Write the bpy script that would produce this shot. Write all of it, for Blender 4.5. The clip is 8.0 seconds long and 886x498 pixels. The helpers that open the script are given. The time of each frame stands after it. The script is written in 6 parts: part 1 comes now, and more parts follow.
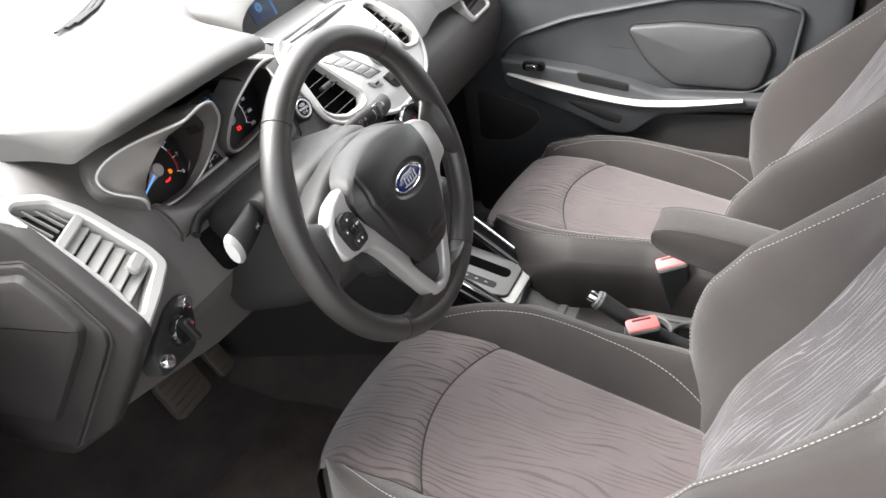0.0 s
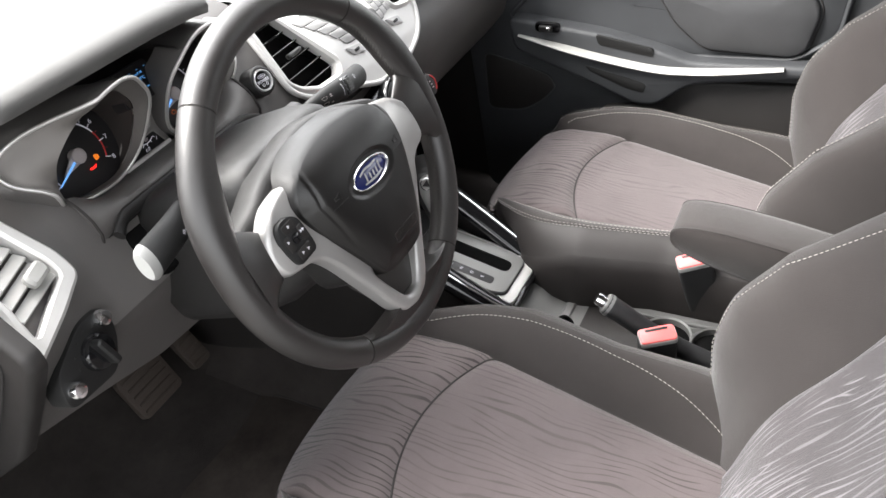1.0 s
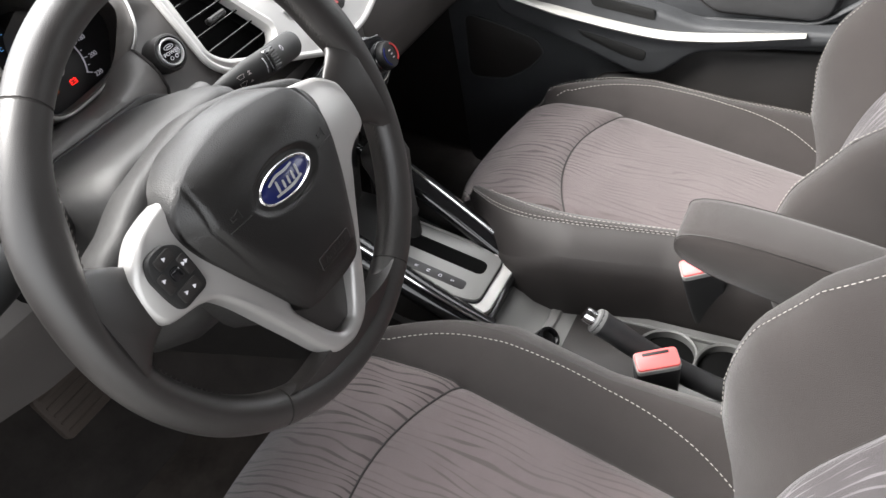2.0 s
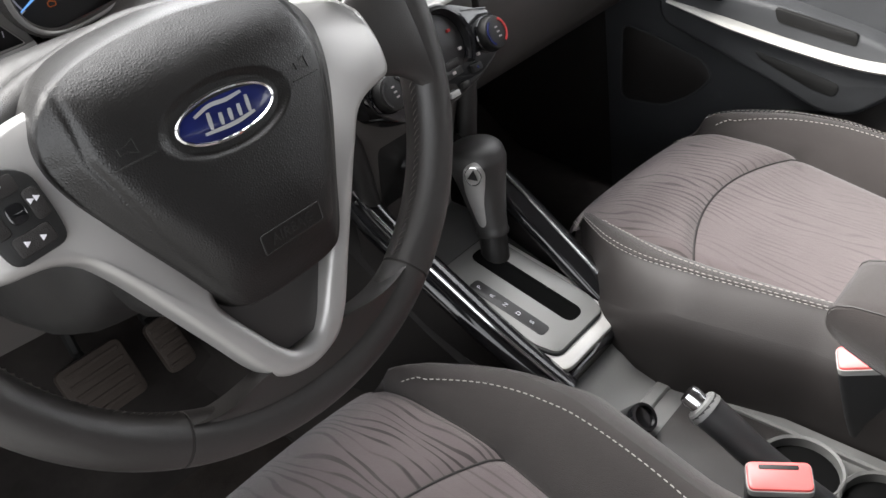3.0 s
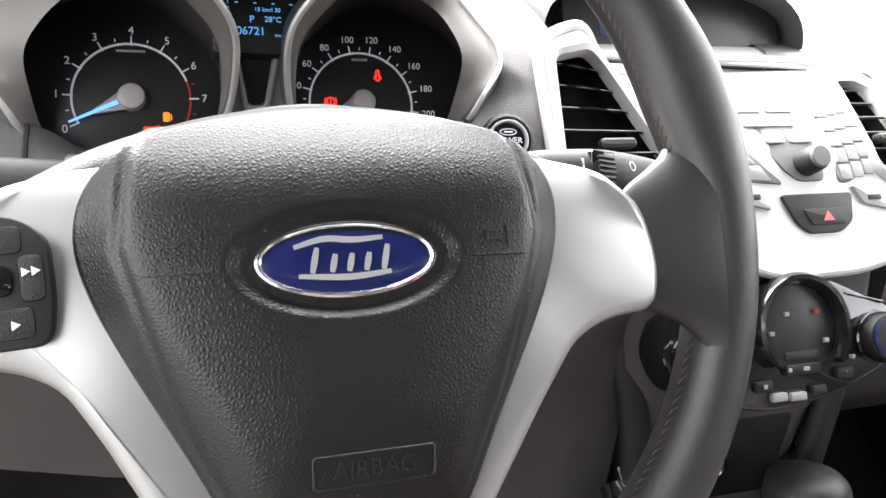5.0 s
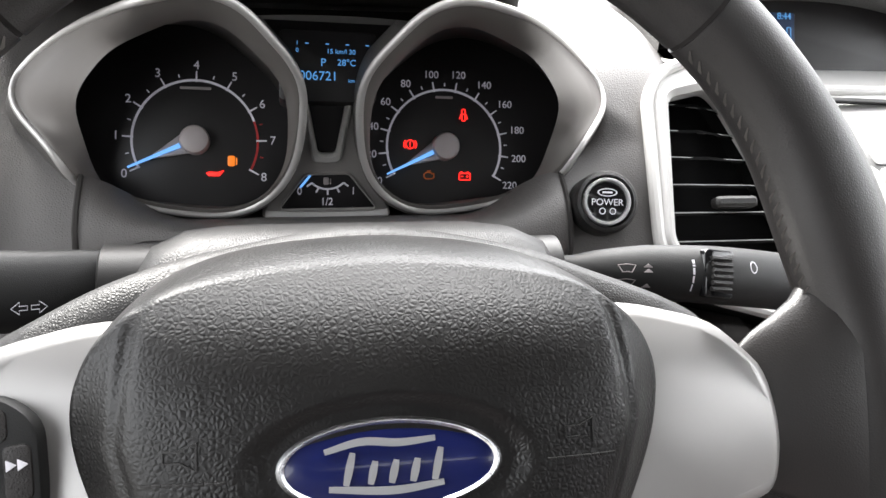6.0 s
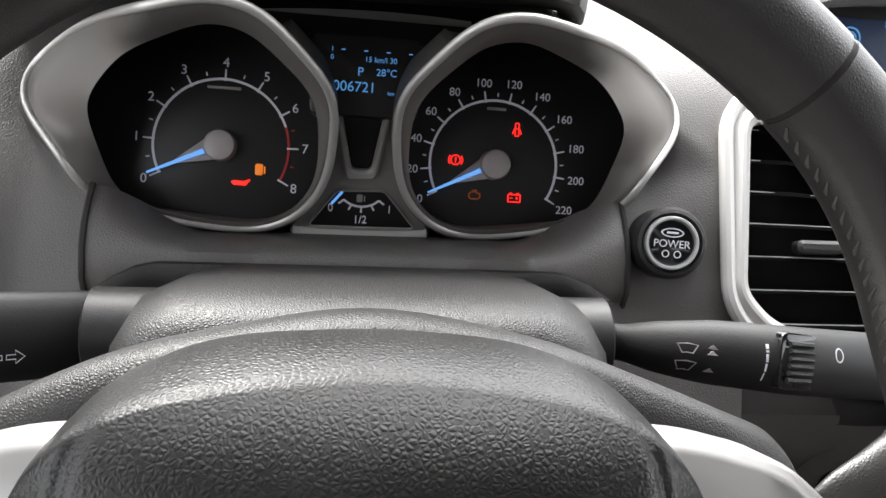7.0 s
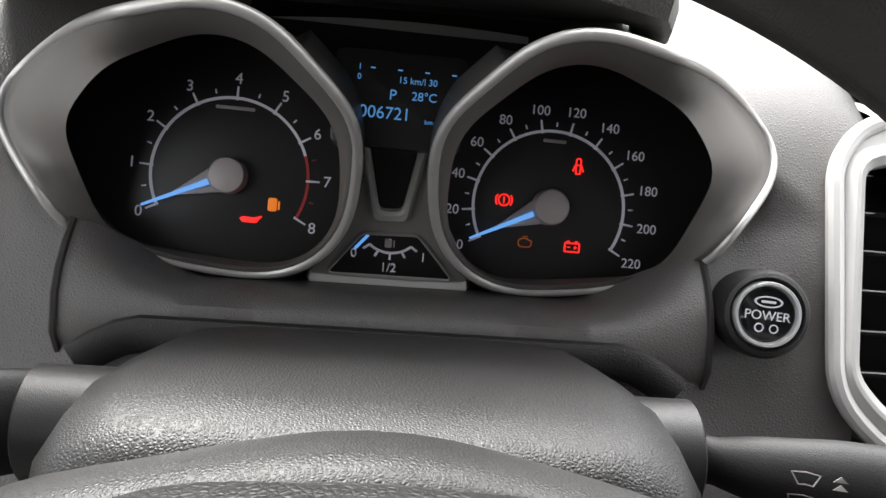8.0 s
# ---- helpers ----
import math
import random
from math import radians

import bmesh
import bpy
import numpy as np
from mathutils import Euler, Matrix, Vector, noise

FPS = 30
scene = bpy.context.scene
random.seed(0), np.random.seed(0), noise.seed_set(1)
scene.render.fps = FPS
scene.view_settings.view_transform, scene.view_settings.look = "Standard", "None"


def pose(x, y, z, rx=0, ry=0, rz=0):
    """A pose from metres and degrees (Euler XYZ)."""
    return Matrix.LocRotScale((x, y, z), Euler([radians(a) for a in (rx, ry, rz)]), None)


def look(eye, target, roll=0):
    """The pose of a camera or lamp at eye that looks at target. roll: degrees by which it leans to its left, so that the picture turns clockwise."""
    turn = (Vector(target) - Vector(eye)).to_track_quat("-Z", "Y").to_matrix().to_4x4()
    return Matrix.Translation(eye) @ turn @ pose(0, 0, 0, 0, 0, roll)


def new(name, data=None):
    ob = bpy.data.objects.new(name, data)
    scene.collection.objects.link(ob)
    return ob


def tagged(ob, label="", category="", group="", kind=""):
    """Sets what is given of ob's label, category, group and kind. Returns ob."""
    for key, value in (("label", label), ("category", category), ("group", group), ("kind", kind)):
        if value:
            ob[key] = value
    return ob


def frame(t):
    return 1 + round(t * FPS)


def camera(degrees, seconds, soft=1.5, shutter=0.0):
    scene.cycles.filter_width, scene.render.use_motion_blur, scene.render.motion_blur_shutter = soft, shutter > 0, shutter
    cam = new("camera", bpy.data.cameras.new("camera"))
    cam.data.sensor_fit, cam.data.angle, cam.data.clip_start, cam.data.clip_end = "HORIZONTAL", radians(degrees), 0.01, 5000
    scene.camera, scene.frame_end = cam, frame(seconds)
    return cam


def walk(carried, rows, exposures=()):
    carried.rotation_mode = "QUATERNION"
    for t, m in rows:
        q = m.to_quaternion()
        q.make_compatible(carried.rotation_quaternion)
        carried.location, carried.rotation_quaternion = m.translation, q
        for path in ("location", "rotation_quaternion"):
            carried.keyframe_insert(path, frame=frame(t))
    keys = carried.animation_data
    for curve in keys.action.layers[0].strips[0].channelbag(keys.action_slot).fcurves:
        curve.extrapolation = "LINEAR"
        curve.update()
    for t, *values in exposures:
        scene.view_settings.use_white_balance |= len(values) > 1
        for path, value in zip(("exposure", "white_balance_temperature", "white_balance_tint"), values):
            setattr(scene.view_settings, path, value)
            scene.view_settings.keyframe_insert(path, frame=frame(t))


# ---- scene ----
cam = camera(55.5, 8.0)
PATH = [
    (0, (-0.752, -0.446, 1.187), (0.706, 0.335, 0.063), -7.7),
    (0.5, (-0.648, -0.449, 1.159), (0.746, 0.391, -0.003), -8.7),
    (1, (-0.571, -0.423, 1.127), (0.797, 0.403, -0.076), -8.5),
    (1.5, (-0.475, -0.388, 1.099), (0.864, 0.393, -0.166), -8.4),
    (1.7, (-0.439, -0.371, 1.084), (0.891, 0.39, -0.202), -8.1),
    (2.8, (-0.25, -0.381, 0.913), (0.945, 0.702, -0.27), -8.9),
    (3, (-0.212, -0.363, 0.882), (0.948, 0.793, -0.266), -7.6),
    (3.5, (-0.142, -0.344, 0.828), (0.871, 1.066, -0.164), -4.4),
    (4, (-0.099, -0.313, 0.794), (0.759, 1.296, -0.028), -1.8),
    (4.5, (-0.073, -0.296, 0.786), (0.646, 1.445, 0.114), 1.2),
    (5, (-0.054, -0.274, 0.792), (0.546, 1.539, 0.198), 2.2),
    (5.2, (-0.048, -0.261, 0.8), (0.508, 1.567, 0.21), 2.4),
    (6.3, (-0.019, -0.181, 0.849), (0.291, 1.643, 0.093), 2.7),
    (6.5, (-0.013, -0.170, 0.851), (0.263, 1.655, 0.079), 2.9),
    (7, (-0.008, -0.143, 0.861), (0.223, 1.668, 0.044), 4.7),
    (7.5, (-0.005, -0.104, 0.863), (0.177, 1.71, 0.04), 6.1),
    (8, (0.0, -0.068, 0.85), (0.125, 1.761, 0.049), 5.4),
]
walk(cam, [(t, look(eye, target, roll)) for t, eye, target, roll in PATH], exposures=[(0.0, 2.78), (1.0, 2.76), (1.5, 2.66), (3.0, 2.68), (3.5, 2.78), (4.0, 3.42), (4.5, 3.56), (5.2, 3.36), (6.5, 2.7), (7.0, 2.5), (7.5, 2.12), (8.0, 2.38)])

# ---- daylight: bright overcast sky through the windscreen, windows and the open driver's door
world = bpy.data.worlds.new("sky")
scene.world = world
world.use_nodes = True
wn = world.node_tree
sky = wn.nodes.new("ShaderNodeTexSky")
sky.sky_type = "NISHITA"
sky.sun_disc = False
sky.sun_elevation = radians(60)
sky.sun_rotation = radians(20)
sky.air_density, sky.dust_density, sky.ozone_density = 1.0, 3.0, 0.6
soft_sky = wn.nodes.new("ShaderNodeHueSaturation")
soft_sky.inputs["Saturation"].default_value = 0.1
wn.links.new(sky.outputs[0], soft_sky.inputs["Color"])
wn.links.new(soft_sky.outputs[0], wn.nodes["Background"].inputs[0])
wn.nodes["Background"].inputs[1].default_value = 0.15
sun = new("sun", bpy.data.lights.new("sun", "SUN"))
sun.data.energy, sun.data.angle, sun.data.color = 1.7, radians(26), (1.0, 0.97, 0.93)
sun.matrix_world = look((-2.2, 3.0, 4.6), (0.0, 0.0, 0.7))


# ---- materials
def node(nt, kind, **inputs):
    n = nt.nodes.new(kind)
    for key, value in inputs.items():
        n.inputs[key.replace("_", " ")].default_value = value
    return n


def base_material(name, color, rough, metal=0.0):
    m = bpy.data.materials.new(name)
    m.use_nodes = True
    b = m.node_tree.nodes["Principled BSDF"]
    b.inputs["Base Color"].default_value = (*color, 1)
    b.inputs["Roughness"].default_value = rough
    b.inputs["Metallic"].default_value = metal
    return m, m.node_tree, b


def coords(nt, scale=(1, 1, 1)):
    tc = nt.nodes.new("ShaderNodeTexCoord")
    mp = nt.nodes.new("ShaderNodeMapping")
    mp.inputs["Scale"].default_value = scale
    nt.links.new(tc.outputs["Object"], mp.inputs[0])
    return mp.outputs[0]


def ramp(nt, src, stops):
    r = nt.nodes.new("ShaderNodeValToRGB")
    els = r.color_ramp.elements
    while len(els) < len(stops):
        els.new(0.5)
    for e, (p, c) in zip(els, stops):
        e.position, e.color = p, (*c, 1)
    nt.links.new(src, r.inputs[0])
    return r.outputs[0]


def plastic(name, color, rough=0.5, grain=900.0, depth=0.0004, strength=0.35, kind="voronoi", wear=0.12, coat=0.0, spec=0.5):
    """Moulded plastic or leather: grain relief, and a slow change of tone and gloss."""
    m, nt, b = base_material(name, color, rough)
    v = coords(nt)
    slow = node(nt, "ShaderNodeTexNoise", Scale=9.0, Detail=5.0, Roughness=0.65)
    nt.links.new(v, slow.inputs["Vector"])
    lo, hi = [tuple(c * k for c in color) for k in (1 - wear, 1 + wear)]
    nt.links.new(ramp(nt, slow.outputs[0], [(0.3, lo), (0.7, hi)]), b.inputs["Base Color"])
    mr = node(nt, "ShaderNodeMapRange")
    mr.inputs["From Min"].default_value, mr.inputs["From Max"].default_value = 0.3, 0.7
    mr.inputs["To Min"].default_value, mr.inputs["To Max"].default_value = max(0.03, rough - 0.05), min(1, rough + 0.06)
    nt.links.new(slow.outputs[0], mr.inputs[0])
    nt.links.new(mr.outputs[0], b.inputs["Roughness"])
    b.inputs["Coat Weight"].default_value = coat
    b.inputs["Specular IOR Level"].default_value = spec
    if grain:
        if kind == "voronoi":
            warp = node(nt, "ShaderNodeTexNoise", Scale=grain * 0.6, Detail=2.0)
            nt.links.new(v, warp.inputs["Vector"])
            mix = nt.nodes.new("ShaderNodeVectorMath")
            mix.operation = "MULTIPLY_ADD"
            nt.links.new(warp.outputs["Color"], mix.inputs[0])
            mix.inputs[1].default_value = (0.45 / grain,) * 3
            nt.links.new(v, mix.inputs[2])
            tex = node(nt, "ShaderNodeTexVoronoi", Scale=grain)
            tex.feature = "DISTANCE_TO_EDGE"
            nt.links.new(mix.outputs[0], tex.inputs["Vector"])
            soft = node(nt, "ShaderNodeMapRange")
            soft.inputs["From Max"].default_value = 0.42
            soft.interpolation_type = "SMOOTHSTEP"
            nt.links.new(tex.outputs["Distance"], soft.inputs[0])
            height = soft.outputs[0]
        else:
            tex = node(nt, "ShaderNodeTexNoise", Scale=grain, Detail=3.0, Roughness=0.6)
            nt.links.new(v, tex.inputs["Vector"])
            height = tex.outputs[0]
        bp = node(nt, "ShaderNodeBump", Strength=strength, Distance=depth)
        nt.links.new(height, bp.inputs["Height"])
        nt.links.new(bp.outputs[0], b.inputs["Normal"])
    return m


def metal(name, color, rough=0.3, metallic=1.0):
    m, nt, b = base_material(name, color, rough, metallic)
    tex = node(nt, "ShaderNodeTexNoise", Scale=40.0, Detail=4.0)
    nt.links.new(coords(nt), tex.inputs["Vector"])
    mr = node(nt, "ShaderNodeMapRange")
    mr.inputs["To Min"].default_value, mr.inputs["To Max"].default_value = max(0.02, rough - 0.06), rough + 0.08
    nt.links.new(tex.outputs[0], mr.inputs[0])
    nt.links.new(mr.outputs[0], b.inputs["Roughness"])
    return m


def fabric(name, color, lines=None, waves=(), cut=(0.53, 0.57), weave=1500.0, second=None):
    """Woven seat cloth; lines: the colour of its long, wavering woven stripes."""
    m, nt, b = base_material(name, color, 0.92)
    b.inputs["Sheen Weight"].default_value = 0.25
    b.inputs["Sheen Roughness"].default_value = 0.5
    b.inputs["Specular IOR Level"].default_value = 0.2
    v = coords(nt)
    slow = node(nt, "ShaderNodeTexNoise", Scale=7.0, Detail=6.0, Roughness=0.7)
    nt.links.new(v, slow.inputs["Vector"])
    out = ramp(nt, slow.outputs[0], [(0.3, tuple(c * 0.86 for c in color)), (0.7, tuple(c * 1.12 for c in color))])
    bump_from = node(nt, "ShaderNodeTexVoronoi", Scale=weave)
    nt.links.new(v, bump_from.inputs["Vector"])
    height = bump_from.outputs["Distance"]
    if lines:
        def calc(op, a, b):
            n = nt.nodes.new("ShaderNodeMath")
            n.operation = op
            for k, q in enumerate((a, b)):
                if isinstance(q, float):
                    n.inputs[k].default_value = q
                elif q is not None:
                    nt.links.new(q, n.inputs[k])
            return n.outputs[0]

        split = nt.nodes.new("ShaderNodeSeparateXYZ")
        nt.links.new(v, split.inputs[0])
        mask = None
        for turn, (count, sway, stretch) in enumerate(waves):
            mp = nt.nodes.new("ShaderNodeMapping")
            mp.inputs["Scale"].default_value = stretch
            mp.inputs["Location"].default_value = (3.1 * turn, 1.7 * turn, 0.4)
            nt.links.new(v, mp.inputs[0])
            drift = node(nt, "ShaderNodeTexNoise", Scale=1.0, Detail=1.0, Roughness=0.4)
            nt.links.new(mp.outputs[0], drift.inputs["Vector"])
            body = node(nt, "ShaderNodeTexNoise", Scale=2.3, Detail=1.0)
            nt.links.new(mp.outputs[0], body.inputs["Vector"])
            phase = calc("ADD", calc("MULTIPLY", split.outputs[0], count * math.tau), calc("MULTIPLY", drift.outputs[0], sway * math.tau))
            line = calc("ADD", calc("SINE", phase, None), calc("MULTIPLY", body.outputs[0], 1.6))
            one = ramp(nt, calc("MULTIPLY", line, 0.4), [(cut[0], (0, 0, 0)), (cut[1], (1, 1, 1))])
            mask = one if mask is None else calc("MAXIMUM", mask, one)
        if second:
            fade = node(nt, "ShaderNodeTexNoise", Scale=second, Detail=2.0)
            nt.links.new(v, fade.inputs["Vector"])
            mask = calc("MULTIPLY", mask, ramp(nt, fade.outputs[0], [(0.3, (0.35,) * 3), (0.6, (1, 1, 1))]))
        mx = nt.nodes.new("ShaderNodeMix")
        mx.data_type = "RGBA"
        nt.links.new(mask, mx.inputs["Factor"])
        nt.links.new(out, mx.inputs["A"])
        mx.inputs["B"].default_value = (*lines, 1)
        out = mx.outputs["Result"]
    nt.links.new(out, b.inputs["Base Color"])
    bp = node(nt, "ShaderNodeBump", Strength=0.5, Distance=0.0005)
    nt.links.new(height, bp.inputs["Height"])
    nt.links.new(bp.outputs[0], b.inputs["Normal"])
    return m


def glow(name, color, strength):
    m, nt, b = base_material(name, tuple(c * 0.2 for c in color), 0.5)
    b.inputs["Emission Color"].default_value = (*color, 1)
    b.inputs["Emission Strength"].default_value = strength
    return m


def pane(name):
    """Clear dial cover: mostly see-through, with a clear gloss."""
    m, nt, b = base_material(name, (1, 1, 1), 0.05)
    b.inputs["Transmission Weight"].default_value = 1.0
    b.inputs["IOR"].default_value = 1.1
    return m


M_DASH = plastic("dash_grained_plastic", (0.094, 0.088, 0.084), 0.46, 700, 0.0005, 0.3, spec=0.8)
M_DASH_TOP = plastic("dash_top_soft_plastic", (0.085, 0.083, 0.08), 0.5, 620, 0.0006, 0.4)
M_LOWER = plastic("lower_trim_plastic", (0.0165, 0.0145, 0.0138), 0.55, 1100, 0.0004, 0.35)
M_SHROUD = plastic("column_plastic", (0.0145, 0.0138, 0.0135), 0.46, 1000, 0.0004, 0.35, spec=0.5)
M_LEATHER = plastic("wheel_leather", (0.0195, 0.0172, 0.0164), 0.4, 1000, 0.0004, 0.16, spec=0.9)
M_PAD = plastic("airbag_cover_leather_grain", (0.0055, 0.0049, 0.0046), 0.37, 620, 0.0006, 0.2, spec=0.58)
M_KNOB = plastic("gear_knob_leather", (0.03, 0.0285, 0.028), 0.4, 1200, 0.0003, 0.25, spec=0.7)
M_PAD_SMOOTH = plastic("wheel_back_plastic", (0.018, 0.017, 0.0166), 0.45, 1500, 0.0002, 0.2)
M_SILVER = metal("silver_satin_paint", (0.45, 0.44, 0.43), 0.38, 0.55)
# Lighter copy of the silver paint, for light caught by the bezel lips
M_LIT_LIP = metal("silver_paint_lit_tone", (0.56, 0.545, 0.53), 0.38, 0.55)
M_CHAMPAGNE = metal("bezel_satin_paint", (0.158, 0.147, 0.138), 0.57, 0.35)
# Lighter copy of the bezel paint, for light falling on the trim
M_LIT_TRIM = metal("bezel_paint_lit_tone", (0.36, 0.345, 0.33), 0.45, 0.3)
# Browner than the dial faces: light on the walls, put into their colour
M_TUBE = plastic("dial_wall_lit_plastic", (0.034, 0.029, 0.027), 0.4, 0, wear=0.1)
M_WHITE_SILVER = metal("light_silver_paint", (0.57, 0.56, 0.545), 0.42, 0.3)
M_TRIM = metal("door_strip_paint", (0.44, 0.435, 0.41), 0.5, 0.1)
M_CHROME = metal("chrome", (0.9, 0.9, 0.91), 0.14)
M_RING = metal("plated_ring", (0.78, 0.78, 0.78), 0.32, 0.6)
M_MARK = metal("emblem_silver", (0.36, 0.36, 0.37), 0.4, 0.3)
M_GLOSS = plastic("piano_black", (0.008, 0.008, 0.009), 0.09, 0, wear=0.05, coat=0.6)
M_BLACK = plastic("matt_black_plastic", (0.008, 0.008, 0.008), 0.55, 1500, 0.0002, 0.2)
M_FACE = plastic("dial_face_black", (0.014, 0.0128, 0.0135), 0.4, 0, wear=0.1)
M_PRINT = plastic("dial_print_white", (0.62, 0.61, 0.64), 0.6, 0, wear=0.05)
# Black without gloss: the shade inside recesses, put into the colour
M_SHADE_BLACK = plastic("recess_shade_black", (0.006, 0.006, 0.006), 0.9, 0, wear=0.1, spec=0.0)
M_SLAT_EDGE = plastic("slat_edge_grey", (0.27, 0.27, 0.265), 0.5, 0, wear=0.05)
M_PRINT_RED = plastic("dial_print_red", (0.45, 0.03, 0.03), 0.6, 0, wear=0.05)
M_HUB = plastic("needle_cap_grey", (0.42, 0.38, 0.38), 0.35, 0, wear=0.1)
for lit in (M_PRINT,):
    lit.node_tree.nodes["Principled BSDF"].inputs["Emission Color"].default_value = (0.72, 0.7, 0.85, 1)
    lit.node_tree.nodes["Principled BSDF"].inputs["Emission Strength"].default_value = 0.02
M_NEEDLE = glow("needle_blue", (0.16, 0.42, 0.95), 0.16)
M_LCD = glow("display_segments", (0.14, 0.45, 0.95), 0.09)
M_AMBER_DIM = glow("warning_amber_faint", (1.0, 0.22, 0.03), 0.022)
M_RED = glow("warning_red", (1.0, 0.02, 0.015), 0.3)
M_AMBER = glow("warning_amber", (1.0, 0.25, 0.02), 0.12)
M_SCREEN = glow("screen_blue_field", (0.03, 0.1, 0.3), 0.008)
M_BLUE = plastic("emblem_blue_enamel", (0.008, 0.013, 0.085), 0.25, 0, wear=0.05, coat=0.5)
M_RUBBER = plastic("pedal_rubber", (0.05, 0.038, 0.031), 0.75, 500, 0.0008, 0.5)
M_CARPET = plastic("carpet", (0.044, 0.039, 0.037), 0.98, 1400, 0.002, 1.0, kind="noise", wear=0.35, spec=0.1)
M_MAT = plastic("mat_pile", (0.062, 0.053, 0.048), 0.98, 900, 0.002, 1.0, kind="noise", wear=0.4, spec=0.1)
M_CLOTH = fabric("seat_insert_cloth", (0.106, 0.088, 0.088), (0.038, 0.031, 0.031), ((100.0, 6.0, (20, 8.0, 9)),), (0.56, 0.70), second=7.0)
M_CLOTH_FAINT = fabric("seat_middle_cloth", (0.104, 0.086, 0.087), (0.060, 0.049, 0.049), ((100.0, 6.0, (19, 7.0, 9)),), (0.59, 0.74), second=5.0)
M_CLOTH_BACK = fabric("backrest_insert_cloth", (0.05, 0.0445, 0.0465), (0.17, 0.16, 0.168), ((105.0, 6.0, (14, 6, 6)), (84.0, -6.5, (12, 5, 7))), (0.67, 0.73), second=9.0)
M_KNIT = fabric("seat_bolster_knit", (0.032, 0.0278, 0.0266))
M_SKIRT = plastic("seat_side_vinyl", (0.0185, 0.0155, 0.0147), 0.6, 900, 0.0004, 0.3)
M_STITCH = plastic("stitch_thread", (0.34, 0.32, 0.3), 0.8, 0, wear=0.05)
M_LACE = plastic("lacing_thread", (0.15, 0.14, 0.13), 0.8, 0, wear=0.05)
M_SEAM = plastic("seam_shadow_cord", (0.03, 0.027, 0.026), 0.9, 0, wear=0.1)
M_CONSOLE = plastic("console_plastic", (0.13, 0.13, 0.127), 0.5, 1400, 0.0003, 0.3)
M_KNEE = plastic("knee_panel_plastic", (0.080, 0.074, 0.071), 0.5, 900, 0.0004, 0.3)
M_BUCKLE_RED = plastic("buckle_red", (0.74, 0.13, 0.125), 0.4, 0, wear=0.08)
M_BUCKLE = plastic("buckle_black", (0.02, 0.02, 0.021), 0.5, 1200, 0.0002, 0.3)
M_GREY_LIGHT = plastic("light_grey_plastic", (0.33, 0.33, 0.32), 0.5, 1200, 0.0002, 0.2)
M_DOOR = plastic("door_panel_plastic", (0.046, 0.048, 0.0515), 0.5, 800, 0.0005, 0.35)
M_DOOR_PAD = plastic("door_pad_vinyl", (0.057, 0.0575, 0.060), 0.5, 700, 0.0005, 0.3)
M_PLATE = metal("gate_plate_satin", (0.2, 0.198, 0.192), 0.45, 0.3)
M_SLAT = plastic("vent_slat_plastic", (0.34, 0.335, 0.32), 0.45, 0, wear=0.08)
M_KEY = plastic("key_satin_grey", (0.34, 0.335, 0.33), 0.45, 0, wear=0.06)
# Unseen roof lining, toned dark to weaken its reflection in the airbag cover
M_HEADLINER = plastic("headliner_cloth", (0.13, 0.127, 0.122), 0.95, 900, 0.0005, 0.5, kind="noise")
M_ASPHALT = plastic("asphalt", (0.11, 0.108, 0.105), 0.9, 120, 0.004, 0.8, kind="noise", wear=0.25)


# ---- building helpers
def place_frame(o, tilt=0.0, yaw=0.0):
    """Local x to the right, y up along a face that leans back by tilt, z out of the face towards the driver."""
    return Matrix.Translation(o) @ pose(0, 0, 0, 0, 0, yaw) @ pose(0, 0, 0, 90 - tilt)


K = place_frame((0, 0.306, 0.714), 22) @ pose(0, 0, 0, 0, 0, -1.4)
LIP = place_frame((0, 0.2726, 0.7285), 46)
LIP_SLANT = place_frame((0, 0.283, 0.677), -28.8)  # the bezels' lips lean towards the driver at the top
IN_SLANT = place_frame((0, 0.2905, 0.6825), -26.2)  # so do the inner edges of the bezels
MID = place_frame((0, 0.288, 0.683), -13.4)  # trim between the dials
W = place_frame((0, 0.016, 0.700), 25)
WR = place_frame((0, 0.016, 0.700), 19.3) @ Matrix.Translation((0.0015, -0.0073, -0.0154))  # the rim's own plane
DASH_DROP = ((0.95, 0.80), (0.74, 0.815), (0.60, 0.817), (0.47, 0.806), (0.385, 0.785), (0.335, 0.757), (0.30, 0.73), (0.268, 0.703), (0.243, 0.672), (0.222, 0.635), (0.206, 0.60), (0.2, 0.57))


def link(name, bm, material, sharp=35.0):
    bmesh.ops.recalc_face_normals(bm, faces=bm.faces)
    me = bpy.data.meshes.new(name)
    bm.to_mesh(me)
    bm.free()
    me.materials.append(material)
    me.polygons.foreach_set("use_smooth", [True] * len(me.polygons))
    me.set_sharp_from_angle(angle=radians(sharp))
    return new(name, me)


def thing(name, at, label, category, group="", kind=""):
    ob = new(name)
    ob.empty_display_size = 0.02
    ob.location = at
    return tagged(ob, label, category, group, kind)


def part(name, bm, material, parent, label="", sharp=35.0):
    ob = link(name, bm, material, sharp)
    if parent is not None:
        ob.parent = parent
        if parent.parent is None:
            ob.matrix_parent_inverse = Matrix.Translation(parent.location).inverted()
    return tagged(ob, label)


